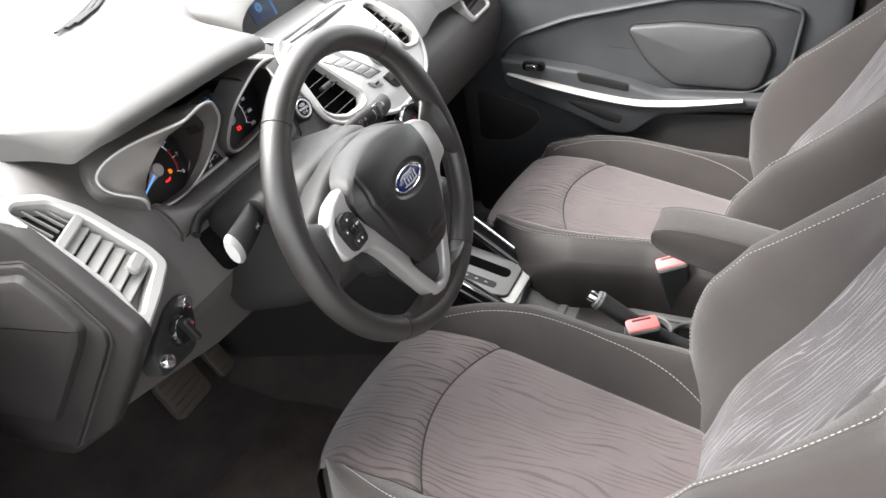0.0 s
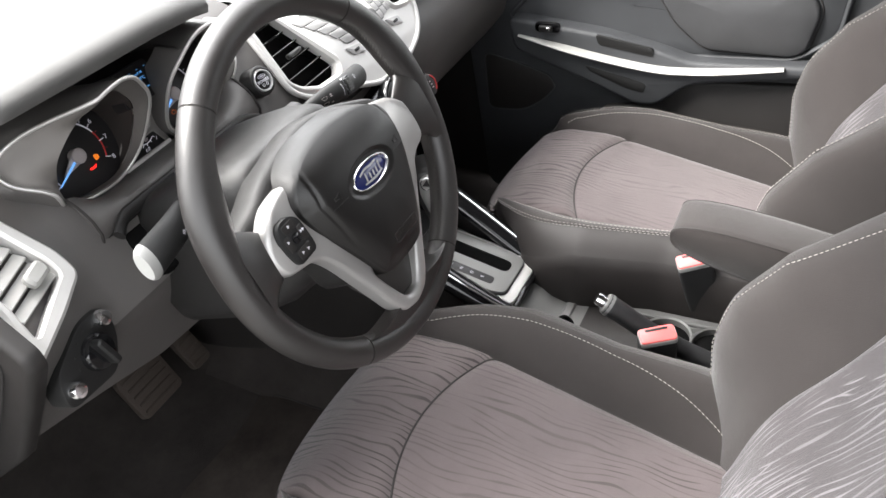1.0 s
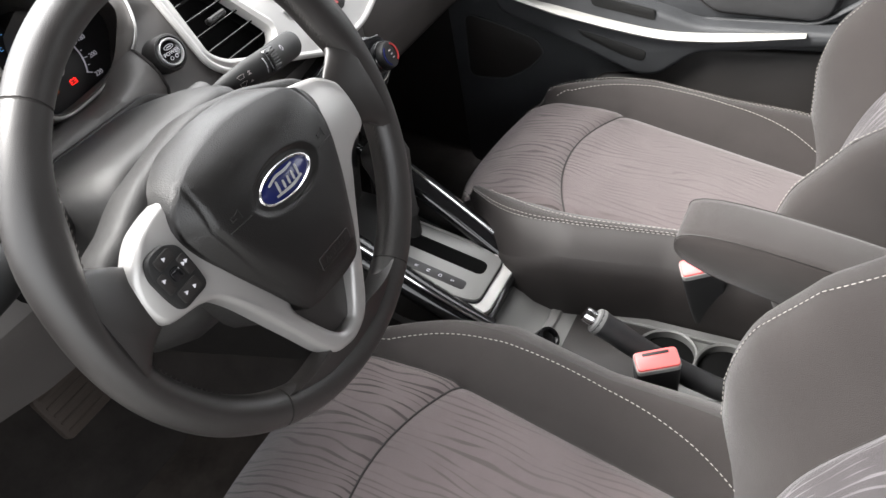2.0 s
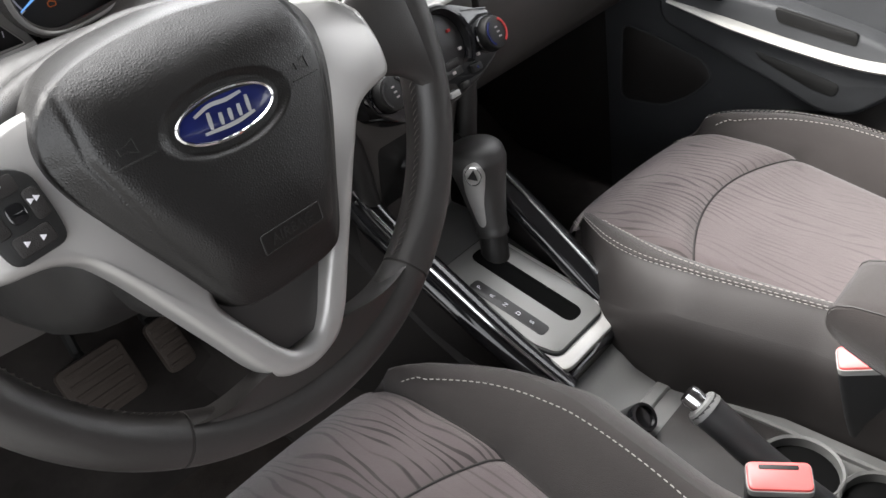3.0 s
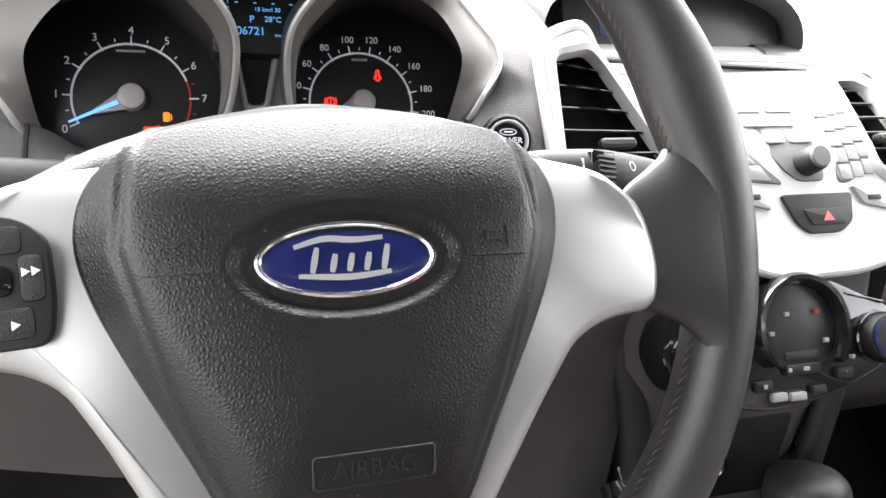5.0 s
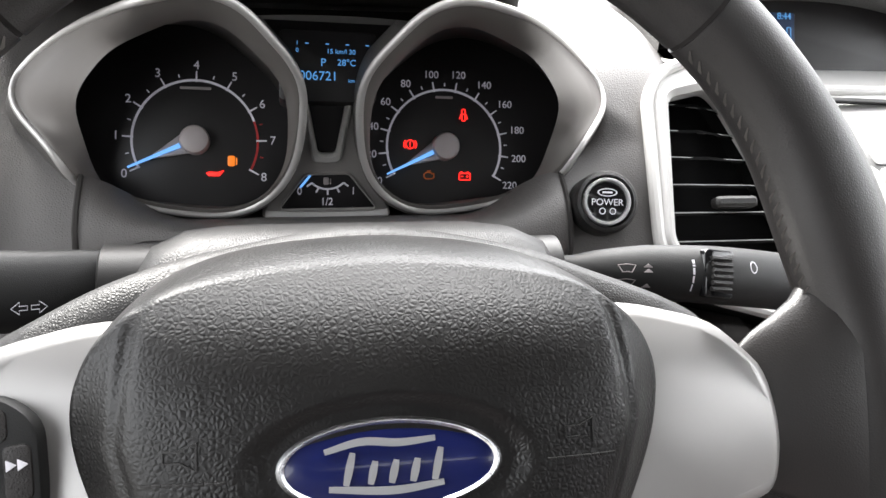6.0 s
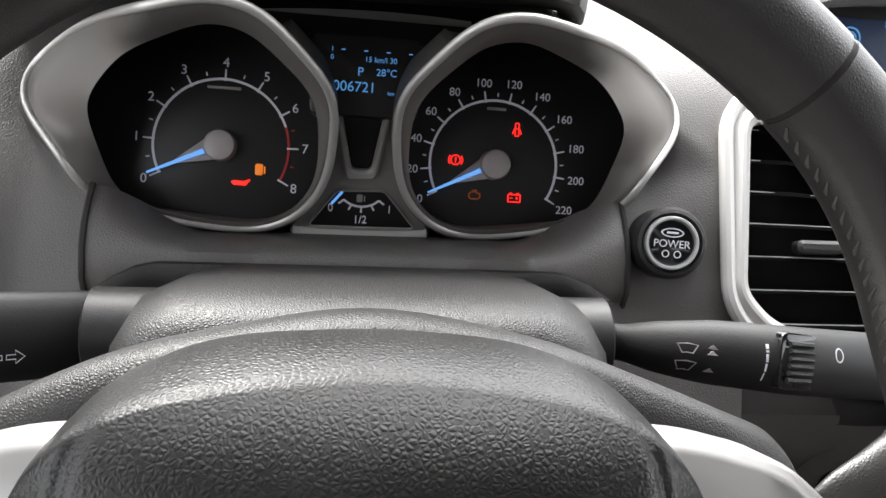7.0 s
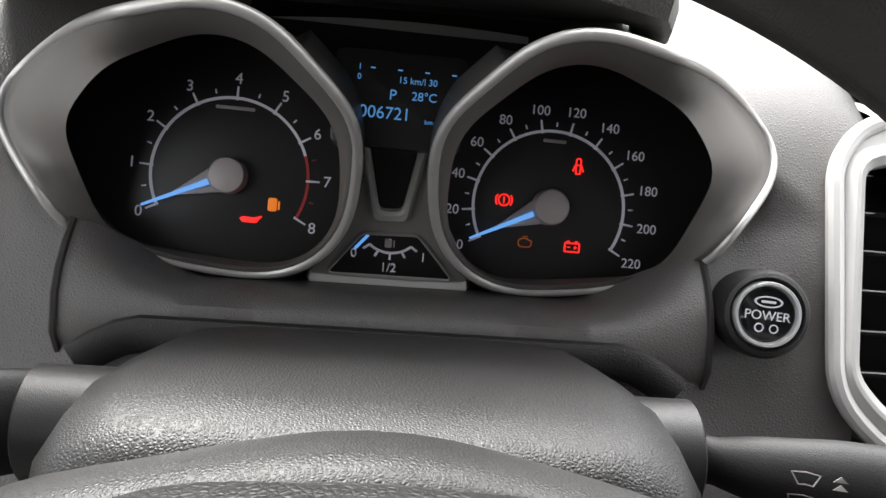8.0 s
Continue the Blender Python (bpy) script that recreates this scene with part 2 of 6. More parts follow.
def skin(bm, loops, closed=True, cap=(True, True), m=None):
    """Faces between loops of equally many points."""
    rows = [[bm.verts.new(m @ Vector(p) if m else Vector(p)) for p in loop] for loop in loops]
    n = len(rows[0])
    for a, b in zip(rows, rows[1:]):
        for i in range(n if closed else n - 1):
            j = (i + 1) % n
            bm.faces.new((a[i], a[j], b[j], b[i]))
    if closed and cap[0]:
        bm.faces.new(rows[0][::-1])
    if closed and cap[1]:
        bm.faces.new(rows[-1])
    return bm


def skinned(loops, m=None, closed=True, cap=(True, True)):
    return skin(bmesh.new(), loops, closed, cap, m)


def rounded(points, r, seg=5):
    """A polygon with rounded corners."""
    out, n = [], len(points)
    for i, p in enumerate(points):
        p, a, b = Vector(p), Vector(points[i - 1]), Vector(points[(i + 1) % n])
        da, db = (a - p), (b - p)
        k = min(r, 0.45 * da.length, 0.45 * db.length)
        s, e = p + da.normalized() * k, p + db.normalized() * k
        for j in range(seg + 1):
            t = j / seg
            out.append(((1 - t) ** 2 * s + 2 * t * (1 - t) * p + t * t * e)[:])
    return out


def rect(w, h, r, c=(0, 0), seg=4):
    return rounded([(c[0] - w / 2, c[1] - h / 2), (c[0] + w / 2, c[1] - h / 2), (c[0] + w / 2, c[1] + h / 2), (c[0] - w / 2, c[1] + h / 2)], r, seg)


def ellipse(a, b, c=(0, 0), n=40):
    return [(c[0] + a * math.cos(math.tau * i / n), c[1] + b * math.sin(math.tau * i / n)) for i in range(n)]


def inset(points, d):
    """The outline moved inwards by d (anticlockwise outlines)."""
    out, n = [], len(points)
    area = sum(points[i - 1][0] * points[i][1] - points[i][0] * points[i - 1][1] for i in range(n))
    sign = 1 if area > 0 else -1
    for i in range(n):
        a, b = Vector(points[i - 1][:2]), Vector(points[(i + 1) % n][:2])
        t = (b - a).normalized() if (b - a).length > 1e-9 else Vector((1, 0))
        out.append((points[i][0] - sign * t.y * d, points[i][1] + sign * t.x * d))
    return out


def prism(bm, outline, z0, z1, bevel=0.001, m=None, dome=0.0):
    """A slab with softened front edges."""
    loops = [[(x, y, z0) for x, y in outline], [(x, y, z1 - bevel) for x, y in outline]]
    loops.append([(x, y, z1 - bevel * 0.3) for x, y in inset(outline, bevel * 0.3)])
    loops.append([(x, y, z1) for x, y in inset(outline, bevel)])
    if dome:
        cx, cy = (sum(p[k] for p in outline) / len(outline) for k in (0, 1))
        ring = inset(outline, bevel)
        for k in (0.75, 0.5, 0.25):
            loops.append([(cx + (x - cx) * k, cy + (y - cy) * k, z1 + dome * (1 - k * k)) for x, y in ring])
    return skin(bm, loops, m=m)


def slab(outline, z0, z1, bevel=0.001, m=None, dome=0.0):
    return prism(bmesh.new(), outline, z0, z1, bevel, m, dome)


def frame_ring(outer, inner, z0, z1, bevel=0.0015, m=None, inner_z=None):
    """A flat ring between two outlines of equal counts, open in the middle."""
    zi = z0 if inner_z is None else inner_z
    loops = [[(x, y, z0) for x, y in outer], [(x, y, z1 - bevel) for x, y in outer], [(x, y, z1) for x, y in inset(outer, bevel)],
             [(x, y, z1) for x, y in inset(inner, -bevel)], [(x, y, z1 - bevel) for x, y in inner], [(x, y, zi) for x, y in inner]]
    return skinned(loops, m, cap=(False, False))


def spline(points, n):
    """A smooth curve through some points (Catmull-Rom), n points, evenly spaced by parameter."""
    p = [Vector(q) for q in points]
    p = [2 * p[0] - p[1]] + p + [2 * p[-1] - p[-2]]
    out, spans = [], len(p) - 3
    for i in range(n):
        s = i / (n - 1) * spans
        k = min(int(s), spans - 1)
        t = s - k
        a, b, c, d = p[k:k + 4]
        out.append(0.5 * (2 * b + (c - a) * t + (2 * a - 5 * b + 4 * c - d) * t * t + (3 * b - a - 3 * c + d) * t ** 3))
    return out


def tube(path, radius, n=12, cap=True, m=None, flat=1.0, up=None):
    """A round bar along a path. radius: a number or a function of 0..1."""
    path = [Vector(p) for p in path]
    loops, side = [], None
    for i, p in enumerate(path):
        d = (path[min(i + 1, len(path) - 1)] - path[max(i - 1, 0)]).normalized()
        if side is None:
            side = d.cross(Vector(up or (0.13, 0.2, 1))).normalized()
        side = (side - side.dot(d) * d).normalized()
        other = d.cross(side)
        r = radius(i / (len(path) - 1)) if callable(radius) else radius
        loops.append([p + r * (math.cos(math.tau * k / n) * side + flat * math.sin(math.tau * k / n) * other) for k in range(n)])
    return skinned(loops, m, cap=(cap, cap))


def box(bm, lo, hi, m=None, bevel=0.0):
    xs, ys = (lo[0], hi[0]), (lo[1], hi[1])
    b = bevel or min(0.002, 0.2 * min(h - l for l, h in zip(lo, hi)))
    out = rect(xs[1] - xs[0], ys[1] - ys[0], b * 2, ((xs[0] + xs[1]) / 2, (ys[0] + ys[1]) / 2), 3)
    loops = [[(x, y, lo[2]) for x, y in inset(out, b)], [(x, y, lo[2] + b) for x, y in out], [(x, y, hi[2] - b) for x, y in out], [(x, y, hi[2]) for x, y in inset(out, b)]]
    return skin(bm, loops, m=m)


def block(lo, hi, m=None, bevel=0.0):
    return box(bmesh.new(), lo, hi, m, bevel)


from mathutils.bvhtree import BVHTree


def over(target):
    return BVHTree.FromBMesh(target)


def laid(bm, tree, m):
    # drop a flat piece, drawn in the frame m, on to a curved surface: its heights count from there
    inv = m.inverted()
    down = (m.to_3x3() @ Vector((0, 0, -1))).normalized()
    for v in bm.verts:
        hit = tree.ray_cast(m @ Vector((v.co.x, v.co.y, 0.03)), down, 0.06)[0]
        if hit:
            v.co = m @ Vector((v.co.x, v.co.y, v.co.z + (inv @ hit).z))
        else:
            v.co = tree.find_nearest(m @ v.co)[0] - down * v.co.z
    return bm


def dashes(path, length, gap, r, lift=0.0):
    """A row of short thread stitches along a path."""
    bm = bmesh.new()
    path = [Vector(p) for p in path]
    run, nxt = 0.0, 0.0
    for a, b in zip(path, path[1:]):
        seg = (b - a).length
        while nxt < run + seg:
            c = a.lerp(b, (nxt - run) / seg)
            d = (b - a).normalized()
            s = d.cross(Vector((0.1, 0.2, 1))).normalized()
            o = d.cross(s)
            e0, e1 = c - d * length / 2, c + d * length / 2
            ring = lambda q, k: [q + k * r * (math.cos(math.tau * i / 5) * s + math.sin(math.tau * i / 5) * o) for i in range(5)]
            skin(bm, [ring(e0, 0.4), ring(e0.lerp(e1, 0.2), 1), ring(e0.lerp(e1, 0.8), 1), ring(e1, 0.4)])
            nxt += length + gap
        run += seg
    return bm


def lettering(name, text, size, m, material, parent, align="CENTER", depth=0.0002):
    cu = bpy.data.curves.new(name, "FONT")
    cu.body, cu.size, cu.align_x, cu.align_y, cu.extrude = text, size, align, "CENTER", depth
    ob = new(name, cu)
    me = bpy.data.meshes.new_from_object(ob.evaluated_get(bpy.context.evaluated_depsgraph_get()))
    bpy.data.objects.remove(ob)
    bpy.data.curves.remove(cu)
    me.transform(m)
    me.materials.clear()
    me.materials.append(material)
    out = new(name, me)
    out.parent = parent
    if parent.parent is None:
        out.matrix_parent_inverse = Matrix.Translation(parent.location).inverted()
    return out


def hull(circles, n=96):
    """The outline round some circles (x, y, r), as n points at even angles round their middle."""
    pts = sorted({(round(x + r * math.cos(math.tau * i / 120), 6), round(y + r * math.sin(math.tau * i / 120), 6)) for x, y, r in circles for i in range(120)})

    def half(seq):
        out = []
        for p in seq:
            while len(out) > 1 and (out[-1][0] - out[-2][0]) * (p[1] - out[-2][1]) - (out[-1][1] - out[-2][1]) * (p[0] - out[-2][0]) <= 0:
                out.pop()
            out.append(p)
        return out[:-1]

    poly = half(pts) + half(pts[::-1])
    cx, cy = (sum(c[k] for c in circles) / len(circles) for k in (0, 1))
    out = []
    for i in range(n):
        a = math.tau * (i + 0.137) / n
        dx, dy = math.cos(a), math.sin(a)
        best = 0.0
        for p, q in zip(poly, poly[1:] + poly[:1]):
            ex, ey = q[0] - p[0], q[1] - p[1]
            det = dx * -ey + dy * ex
            if abs(det) < 1e-12:
                continue
            px, py = p[0] - cx, p[1] - cy
            t = (px * -ey + py * ex) / det
            u = (dx * py - dy * px) / det
            if t > 0 and -1e-6 <= u <= 1 + 1e-6:
                best = max(best, t)
        out.append((cx + dx * best, cy + dy * best))
    return out


def mirrored(outline, side):
    return [(side * x, y) for x, y in (outline if side > 0 else outline[::-1])]


def inside(p, poly):
    c = False
    for (x0, y0), (x1, y1) in zip(poly, poly[1:] + poly[:1]):
        if (y0 > p[1]) != (y1 > p[1]) and p[0] < (x1 - x0) * (p[1] - y0) / (y1 - y0) + x0:
            c = not c
    return c


# ---- the place: ground, car shell
def plain(name, bm, material, label, kind="structure", category=""):
    return tagged(link(name, bm, material), label, category, "", kind)


g = bmesh.new()
for x0, x1, y0, y1 in ((-600, 600, -600, 600),):
    g.faces.new([g.verts.new(p) for p in ((x0, y0, -0.38), (x1, y0, -0.38), (x1, y1, -0.38), (x0, y1, -0.38))])
plain("ground", g, M_ASPHALT, "grey asphalt ground round the parked car")

XL, XR, XC = -0.40, 1.02, 0.318


def car_floor():
    bm = bmesh.new()
    ys = [-1.2, -0.35, -0.2, 0.0, 0.35, 0.6, 0.72, 0.80, 0.86]
    zs = [0.0, 0.0, 0.0, 0.0, 0.0, 0.03, 0.12, 0.28, 0.48]
    xs = [XL, -0.3, -0.1, 0.05, 0.19, 0.225, 0.25, 0.318, 0.386, 0.41, 0.445, 0.6, 0.8, 0.95, XR]
    tun = [0, 0, 0, 0, 0, 0.05, 0.14, 0.17, 0.14, 0.05, 0, 0, 0, 0, 0]
    rows = [[(x, y, max(z, t) + 0.002 * math.sin(31 * x + 17 * y)) for x, t in zip(xs, tun)] for y, z in zip(ys, zs)]
    skin(bm, rows, closed=False)
    skin(bm, [[(x, y, z - 0.02) for x, y, z in r] for r in rows], closed=False)
    return bm


plain("floor", car_floor(), M_CARPET, "dark grey carpeted car floor rising to the bulkhead")


def shell():
    """Roof, pillars and rear closing panels, thick."""
    roof = bmesh.new()
    xs = [XL + (XR - XL) * i / 12 for i in range(13)]
    ys = [-1.25 + 1.25 * i / 10 for i in range(11)]
    z = lambda x, y: 1.26 - 0.10 * ((x - XC) / 0.7) ** 2 - 0.06 * max(0, (y + 0.2) / 0.4) ** 2
    for dz in (0, 0.03):
        skin(roof, [[(x, y, z(x, y) + dz) for x in xs] for y in ys], closed=False)
    plain("ceiling", roof, M_HEADLINER, "dark cloth headliner under the unseen car roof")
    back = block((XL, -1.27, -0.05), (XR, -1.22, 1.2))
    plain("wall_rear", back, M_LOWER, "dark closed rear of the cabin")
    for side, x in (("left", XL - 0.03), ("right", XR)):
        sgn = -1 if side == "left" else 1
        pil = tube([(x, 0.92, 0.80), (x - sgn * 0.03, 0.50, 1.03), (x - sgn * 0.07, 0.0, 1.17)], 0.035, 10)
        plain("pillar_front_" + side, pil, M_LOWER, "dark trimmed windscreen pillar of the car")
    plain("pillar_middle_right", tube([(XR + 0.01, -0.52, 0.0), (XR + 0.01, -0.53, 0.7), (XR - 0.07, -0.58, 1.2)], 0.075, 12), M_LOWER, "dark trimmed middle pillar beside the passenger seat")
    plain("pillar_middle_left", tube([(XL - 0.05, -0.95, 0.0), (XL - 0.05, -0.96, 0.7), (XL + 0.03, -0.98, 1.2)], 0.075, 12), M_LOWER, "dark trimmed middle pillar behind the open driver's doorway")
    plain("sill_left", block((XL - 0.06, -0.95, -0.1), (XL + 0.02, 0.75, 0.06), bevel=0.012), M_LOWER, "dark plastic door sill under the open driver's doorway")
    plain("wall_left_front", block((XL - 0.04, 0.40, -0.05), (XL, 0.95, 0.80)), M_LOWER, "dark side wall of the driver's footwell")
    plain("wall_left_rear", block((XL - 0.04, -1.25, -0.05), (XL, -0.95, 0.85)), M_LOWER, "dark side wall behind the driver's doorway")
    plain("wall_right_front", block((XR, 0.34, -0.05), (XR + 0.04, 0.95, 0.80)), M_LOWER, "dark side wall of the passenger's footwell")
    plain("wall_right_rear", block((XR, -1.25, -0.05), (XR + 0.04, -0.48, 0.85)), M_LOWER, "dark side wall behind the passenger door")
    plain("wall_front", block((XL, 0.86, 0.0), (XR, 0.9, 0.80)), M_LOWER, "dark bulkhead under the dashboard")
    hood = bmesh.new()
    skin(hood, [[(XL - 0.1 + 1.62 * i / 10, y, z0 - 0.05 * ((i - 5) / 5) ** 2) for i in range(11)] for y, z0 in ((0.93, 0.8), (1.2, 0.78), (1.9, 0.66), (2.0, 0.3))], closed=False)
    plain("bonnet", hood, M_WHITE_SILVER, "light silver painted car bonnet beyond the windscreen")


shell()


# ---- dashboard
def shift(x):
    """How far the dashboard comes towards the seats at the two sides."""
    left = -0.05 * min(1.0, max(0.0, (-0.165 - x) / 0.12)) ** 1.2
    right = 0.03 * min(1.0, max(0.0, (x - 0.56) / 0.12))
    return left + right


PROFILE = spline([(y, z, 0) for y, z in DASH_DROP], 120)
GAUGE_IN = [(-0.056, -0.009, 0.031), (-0.060, 0.011, 0.034), (-0.087, 0.021, 0.044), (-0.114, 0.020, 0.034), (-0.139, 0.018, 0.014), (-0.110, -0.005, 0.030), (-0.080, -0.008, 0.030)]
GAUGE_OUT = [(-0.054, -0.009, 0.036), (-0.060, 0.014, 0.043), (-0.089, 0.036, 0.050), (-0.120, 0.034, 0.042), (-0.145, 0.028, 0.025), (-0.112, 0.001, 0.034), (-0.080, -0.006, 0.036)]


S = place_frame((0.365, 0.222, 0.655), 30)
SHIELD = [(-0.130, 0.142), (-0.157, 0.131), (-0.170, 0.112), (-0.1745, 0.012), (-0.150, -0.012), (-0.085, -0.030), (-0.020, -0.056), (0.0, -0.060), (0.070, -0.058), (0.120, -0.042), (0.150, -0.008), (0.160, 0.045), (0.150, 0.118), (0.10, 0.140), (-0.10, 0.140)]


def dash_main():
    cut = hull([(x, y, r - 0.001) for x, y, r in GAUGE_OUT] + [(-x, y, r - 0.001) for x, y, r in GAUGE_OUT], 120)
    inv = LIP.inverted()
    xs = [-0.288 + (XR + 0.284) * i / 300 for i in range(301)]
    bm = bmesh.new()
    ease = lambda t: (lambda c: c * c * (3 - 2 * c))(max(0.0, min(1.0, t)))
    # the swelling between the dials and the centre stack's air vent
    swell = lambda x, y, z: (0.004 + 0.018 * ease((z - 0.672) / 0.08)) * ease((x - 0.150 + 0.065 * ease((z - 0.715) / 0.04)) / 0.045) * ease((0.275 - x) / 0.04) * ease((0.43 - y) / 0.10) * ease((z - 0.62) / 0.05)
    shield = rounded(SHIELD, 0.018, 5)
    to_stack = S.inverted()
    dip = lambda x, y: 0.036 * ease((x - 0.205) / 0.05) * ease((0.552 - x) / 0.05) * ease((0.50 - y) / 0.08) * ease((y - 0.30) / 0.05)
    rows = [[bm.verts.new((x, q[0] - 0.866 * swell(x, *q[:2]) + shift(x) * max(0.0, min(1.0, (0.815 - q[1]) / 0.06)) * max(0.0, min(1.0, (q[1] - 0.60) / 0.05)), q[1] - 0.10 * max(0, x - 0.62) * max(0.0, min(1.0, (0.55 - q[0]) / 0.2)) - 0.045 * max(0.0, min(1, (-0.20 - x) / 0.1)) * max(0, min(1, (q[0] - 0.2) / 0.15)) - 0.05 * max(0.0, (-0.215 - x) / 0.07) ** 2 * max(0, min(1, (q[0] - 0.25) / 0.1)) - dip(x, q[0]) + 0.5 * swell(x, *q[:2]))) for x in xs] for q in PROFILE]
    for row, (a, b) in enumerate(zip(rows, rows[1:])):
        for i in range(len(xs) - 1):
            c = (a[i].co + b[i + 1].co) / 2
            l = inv @ c
            if abs(c.x) < 0.2 and (inside((l.x, l.y), cut) or (abs(l.x) < 0.08 and -0.06 < l.y < 0.12) or (abs(l.x) < 0.129 and -0.075 < l.y < 0.015)):
                continue
            on_shield = to_stack @ c
            if (0.203 < c.x < (0.53 if PROFILE[row][0] < 0.30 else 0.512) and (PROFILE[row][0] < 0.28 or inside(on_shield[:2], inset(shield, 0.006)))) or (0.235 < c.x < 0.512 and PROFILE[row][0] < 0.372) or (0.258 < c.x < 0.502 and c.y < 0.42):
                continue
            if c.x < 0.19 and c.z < 0.598:
                continue
            if c.x > 0.53 and c.z < 0.655 - 0.10 * max(0, c.x - 0.62):
                continue
            bm.faces.new((a[i], a[i + 1], b[i + 1], b[i]))
    return bm


dashboard = thing("dashboard", (XC, 0.5, 0.6), "grey grained plastic dashboard of a parked car", "dashboard", kind="structure")
part("main_body", dash_main(), M_DASH, dashboard, sharp=60)


def hood_bm():
    """The overhanging visor above the dials."""
    loops = []
    n = 48
    xs = (-0.204, -0.202, -0.196, -0.18, -0.12, 0.0, 0.06, 0.090, 0.100, 0.108, 0.116)
    fy = (0.272, 0.252, 0.238, 0.225, 0.217, 0.214, 0.216, 0.221, 0.245, 0.290, 0.345)
    fz = (0.815, 0.828, 0.838, 0.844, 0.847, 0.846, 0.841, 0.834, 0.822, 0.803, 0.786)
    for i in range(n + 1):
        x = -0.204 + 0.320 * (i / n)
        yf, zf = float(np.interp(x, xs, fy)), float(np.interp(x, xs, fz))
        k = max(0.0, min(1.0, (0.36 - yf) / 0.15))
        back = 0.50
        loops.append([(x, back, 0.815), (x, max(yf + 0.06, 0.42), 0.813 + 0.018 * k), (x, max(yf + 0.045, 0.34), 0.810 + 0.028 * k), (x, yf + 0.03, zf + 0.001), (x, yf + 0.012, zf - 0.002), (x, yf + 0.003, zf - 0.007), (x, yf, zf - 0.012 * k - 0.002), (x, yf + 0.003, zf - 0.020 * k - 0.003), (x, yf + 0.012, zf - 0.022 * k - 0.004), (x, max(yf + 0.03, 0.335), 0.796), (x, 0.42, 0.785)])
    return skinned(loops)


part("instrument_visor", hood_bm(), M_DASH_TOP, dashboard, "grained visor over the dials", sharp=50)


# the band under the dials, with its two panel seams and the lip above the steering column
D = place_frame((0, 0.255, 0.69), 46)


def band_at(u):
    """The section of the band at u: from under the bezels forward over a shelf, and down to its lower edge."""
    t = max(0.0, min(1.0, (abs(u) - 0.080) / 0.055))
    k = t * t * (3 - 2 * t)
    mix = lambda a, b: Vector((u, a[0] + (b[0] - a[0]) * k, a[1] + (b[1] - a[1]) * k))
    e = (abs(u) / 0.136) ** 4
    return [mix((0.300, 0.655), (0.285, 0.690)), mix((0.291, 0.6725), (0.2666, 0.7065)), mix((0.268, 0.6795), (0.256, 0.7005)), mix((0.248, 0.6845), (0.247, 0.6935)), mix((0.239, 0.6830), (0.240, 0.6850)),
            Vector((u, 0.2345, 0.6755 - 0.006 * e)), Vector((u, 0.2375, 0.664 - 0.006 * e)), Vector((u, 0.27, 0.645))]


def dial_band():
    return skinned([band_at(-0.132 + 0.268 * i / 60) for i in range(61)])


part("dial_band", dial_band(), M_DASH, dashboard, sharp=50)
for u in (-0.1335, 0.1375):
    part("panel_seam", tube([p - Vector((0, 0.0006, 0)) for p in band_at(u)[1:7]], 0.0016, 6), M_SEAM, dashboard)
lip = [D @ Vector((u, -0.028 - 0.013 * max(0.0, (abs(u) - 0.098) / 0.024) ** 1.6, 0.002)) for u in [-0.122 + 0.244 * i / 30 for i in range(31)]]
# Black slab before the dashboard paints the shade under the lip
part("column_gap_shade", slab(rounded([(-0.116, -0.034), (0.118, -0.034), (0.112, -0.10), (-0.110, -0.10)][::-1], 0.02, 4), -0.03, -0.010, 0.003, D), M_SHADE_BLACK, dashboard, "black slab for the shade round the steering column")
part("column_lip", tube(lip, 0.005, 10, flat=1.6), M_SHROUD, dashboard)


# lower dashboard: knee panel, centre wedge, glove box
def lower_dash():
    loops = []
    for i in range(45):
        x = -0.283 + 0.548 * i / 44
        low = float(np.interp(x, (-0.28, -0.2, -0.1, 0.03, 0.09, 0.15, 0.265), (0.500, 0.482, 0.457, 0.450, 0.415, 0.374, 0.366)))
        yl = float(np.interp(x, (-0.1, 0.05, 0.15, 0.215, 0.265), (0.275, 0.270, 0.252, 0.248, 0.262)))
        loops.append([(x, 0.30, 0.62), (x, 0.218, 0.605), (x, 0.214, 0.588), (x, 0.222, 0.565), (x, yl - 0.010, low + 0.022), (x, yl - 0.004, low + 0.005), (x, yl + 0.006, low), (x, 0.5, low + 0.03), (x, 0.52, 0.62)])
    return skinned(loops)


part("knee_panel", lower_dash(), M_KNEE, dashboard, "grey plastic panel over the knees", sharp=40)


def glove():
    loops = []
    for i in range(21):
        x = 0.515 + 0.485 * i / 20
        d = 0.012 * min(1, i / 3, (20 - i) / 3)
        loops.append([(x, 0.36, 0.64), (x, 0.31 - d, 0.625), (x, 0.268 - d, 0.60), (x, 0.25 - d, 0.575), (x, 0.252 - d, 0.53), (x, 0.275 - d, 0.46), (x, 0.31, 0.41), (x, 0.40, 0.38), (x, 0.55, 0.40), (x, 0.55, 0.64)])
    return skinned(loops)


glove_box = part("glove_box", glove(), M_KNEE, dashboard, "grey glove box door", sharp=50)
part("shadow_gap", tube([(0.53 + 0.46 * i / 12, 0.262 + 0.006 * math.sin(i), 0.572) for i in range(13)], 0.0018, 6), M_SEAM, dashboard)


# ---- instrument cluster
cluster = thing("instrument_cluster", (0, 0.306, 0.69), "two-dial instrument cluster with satin bezels and lit warning lamps", "instrument cluster")


CENTRE = {-1: (-0.0765, 0.0), 1: (0.0738, -0.0005)}


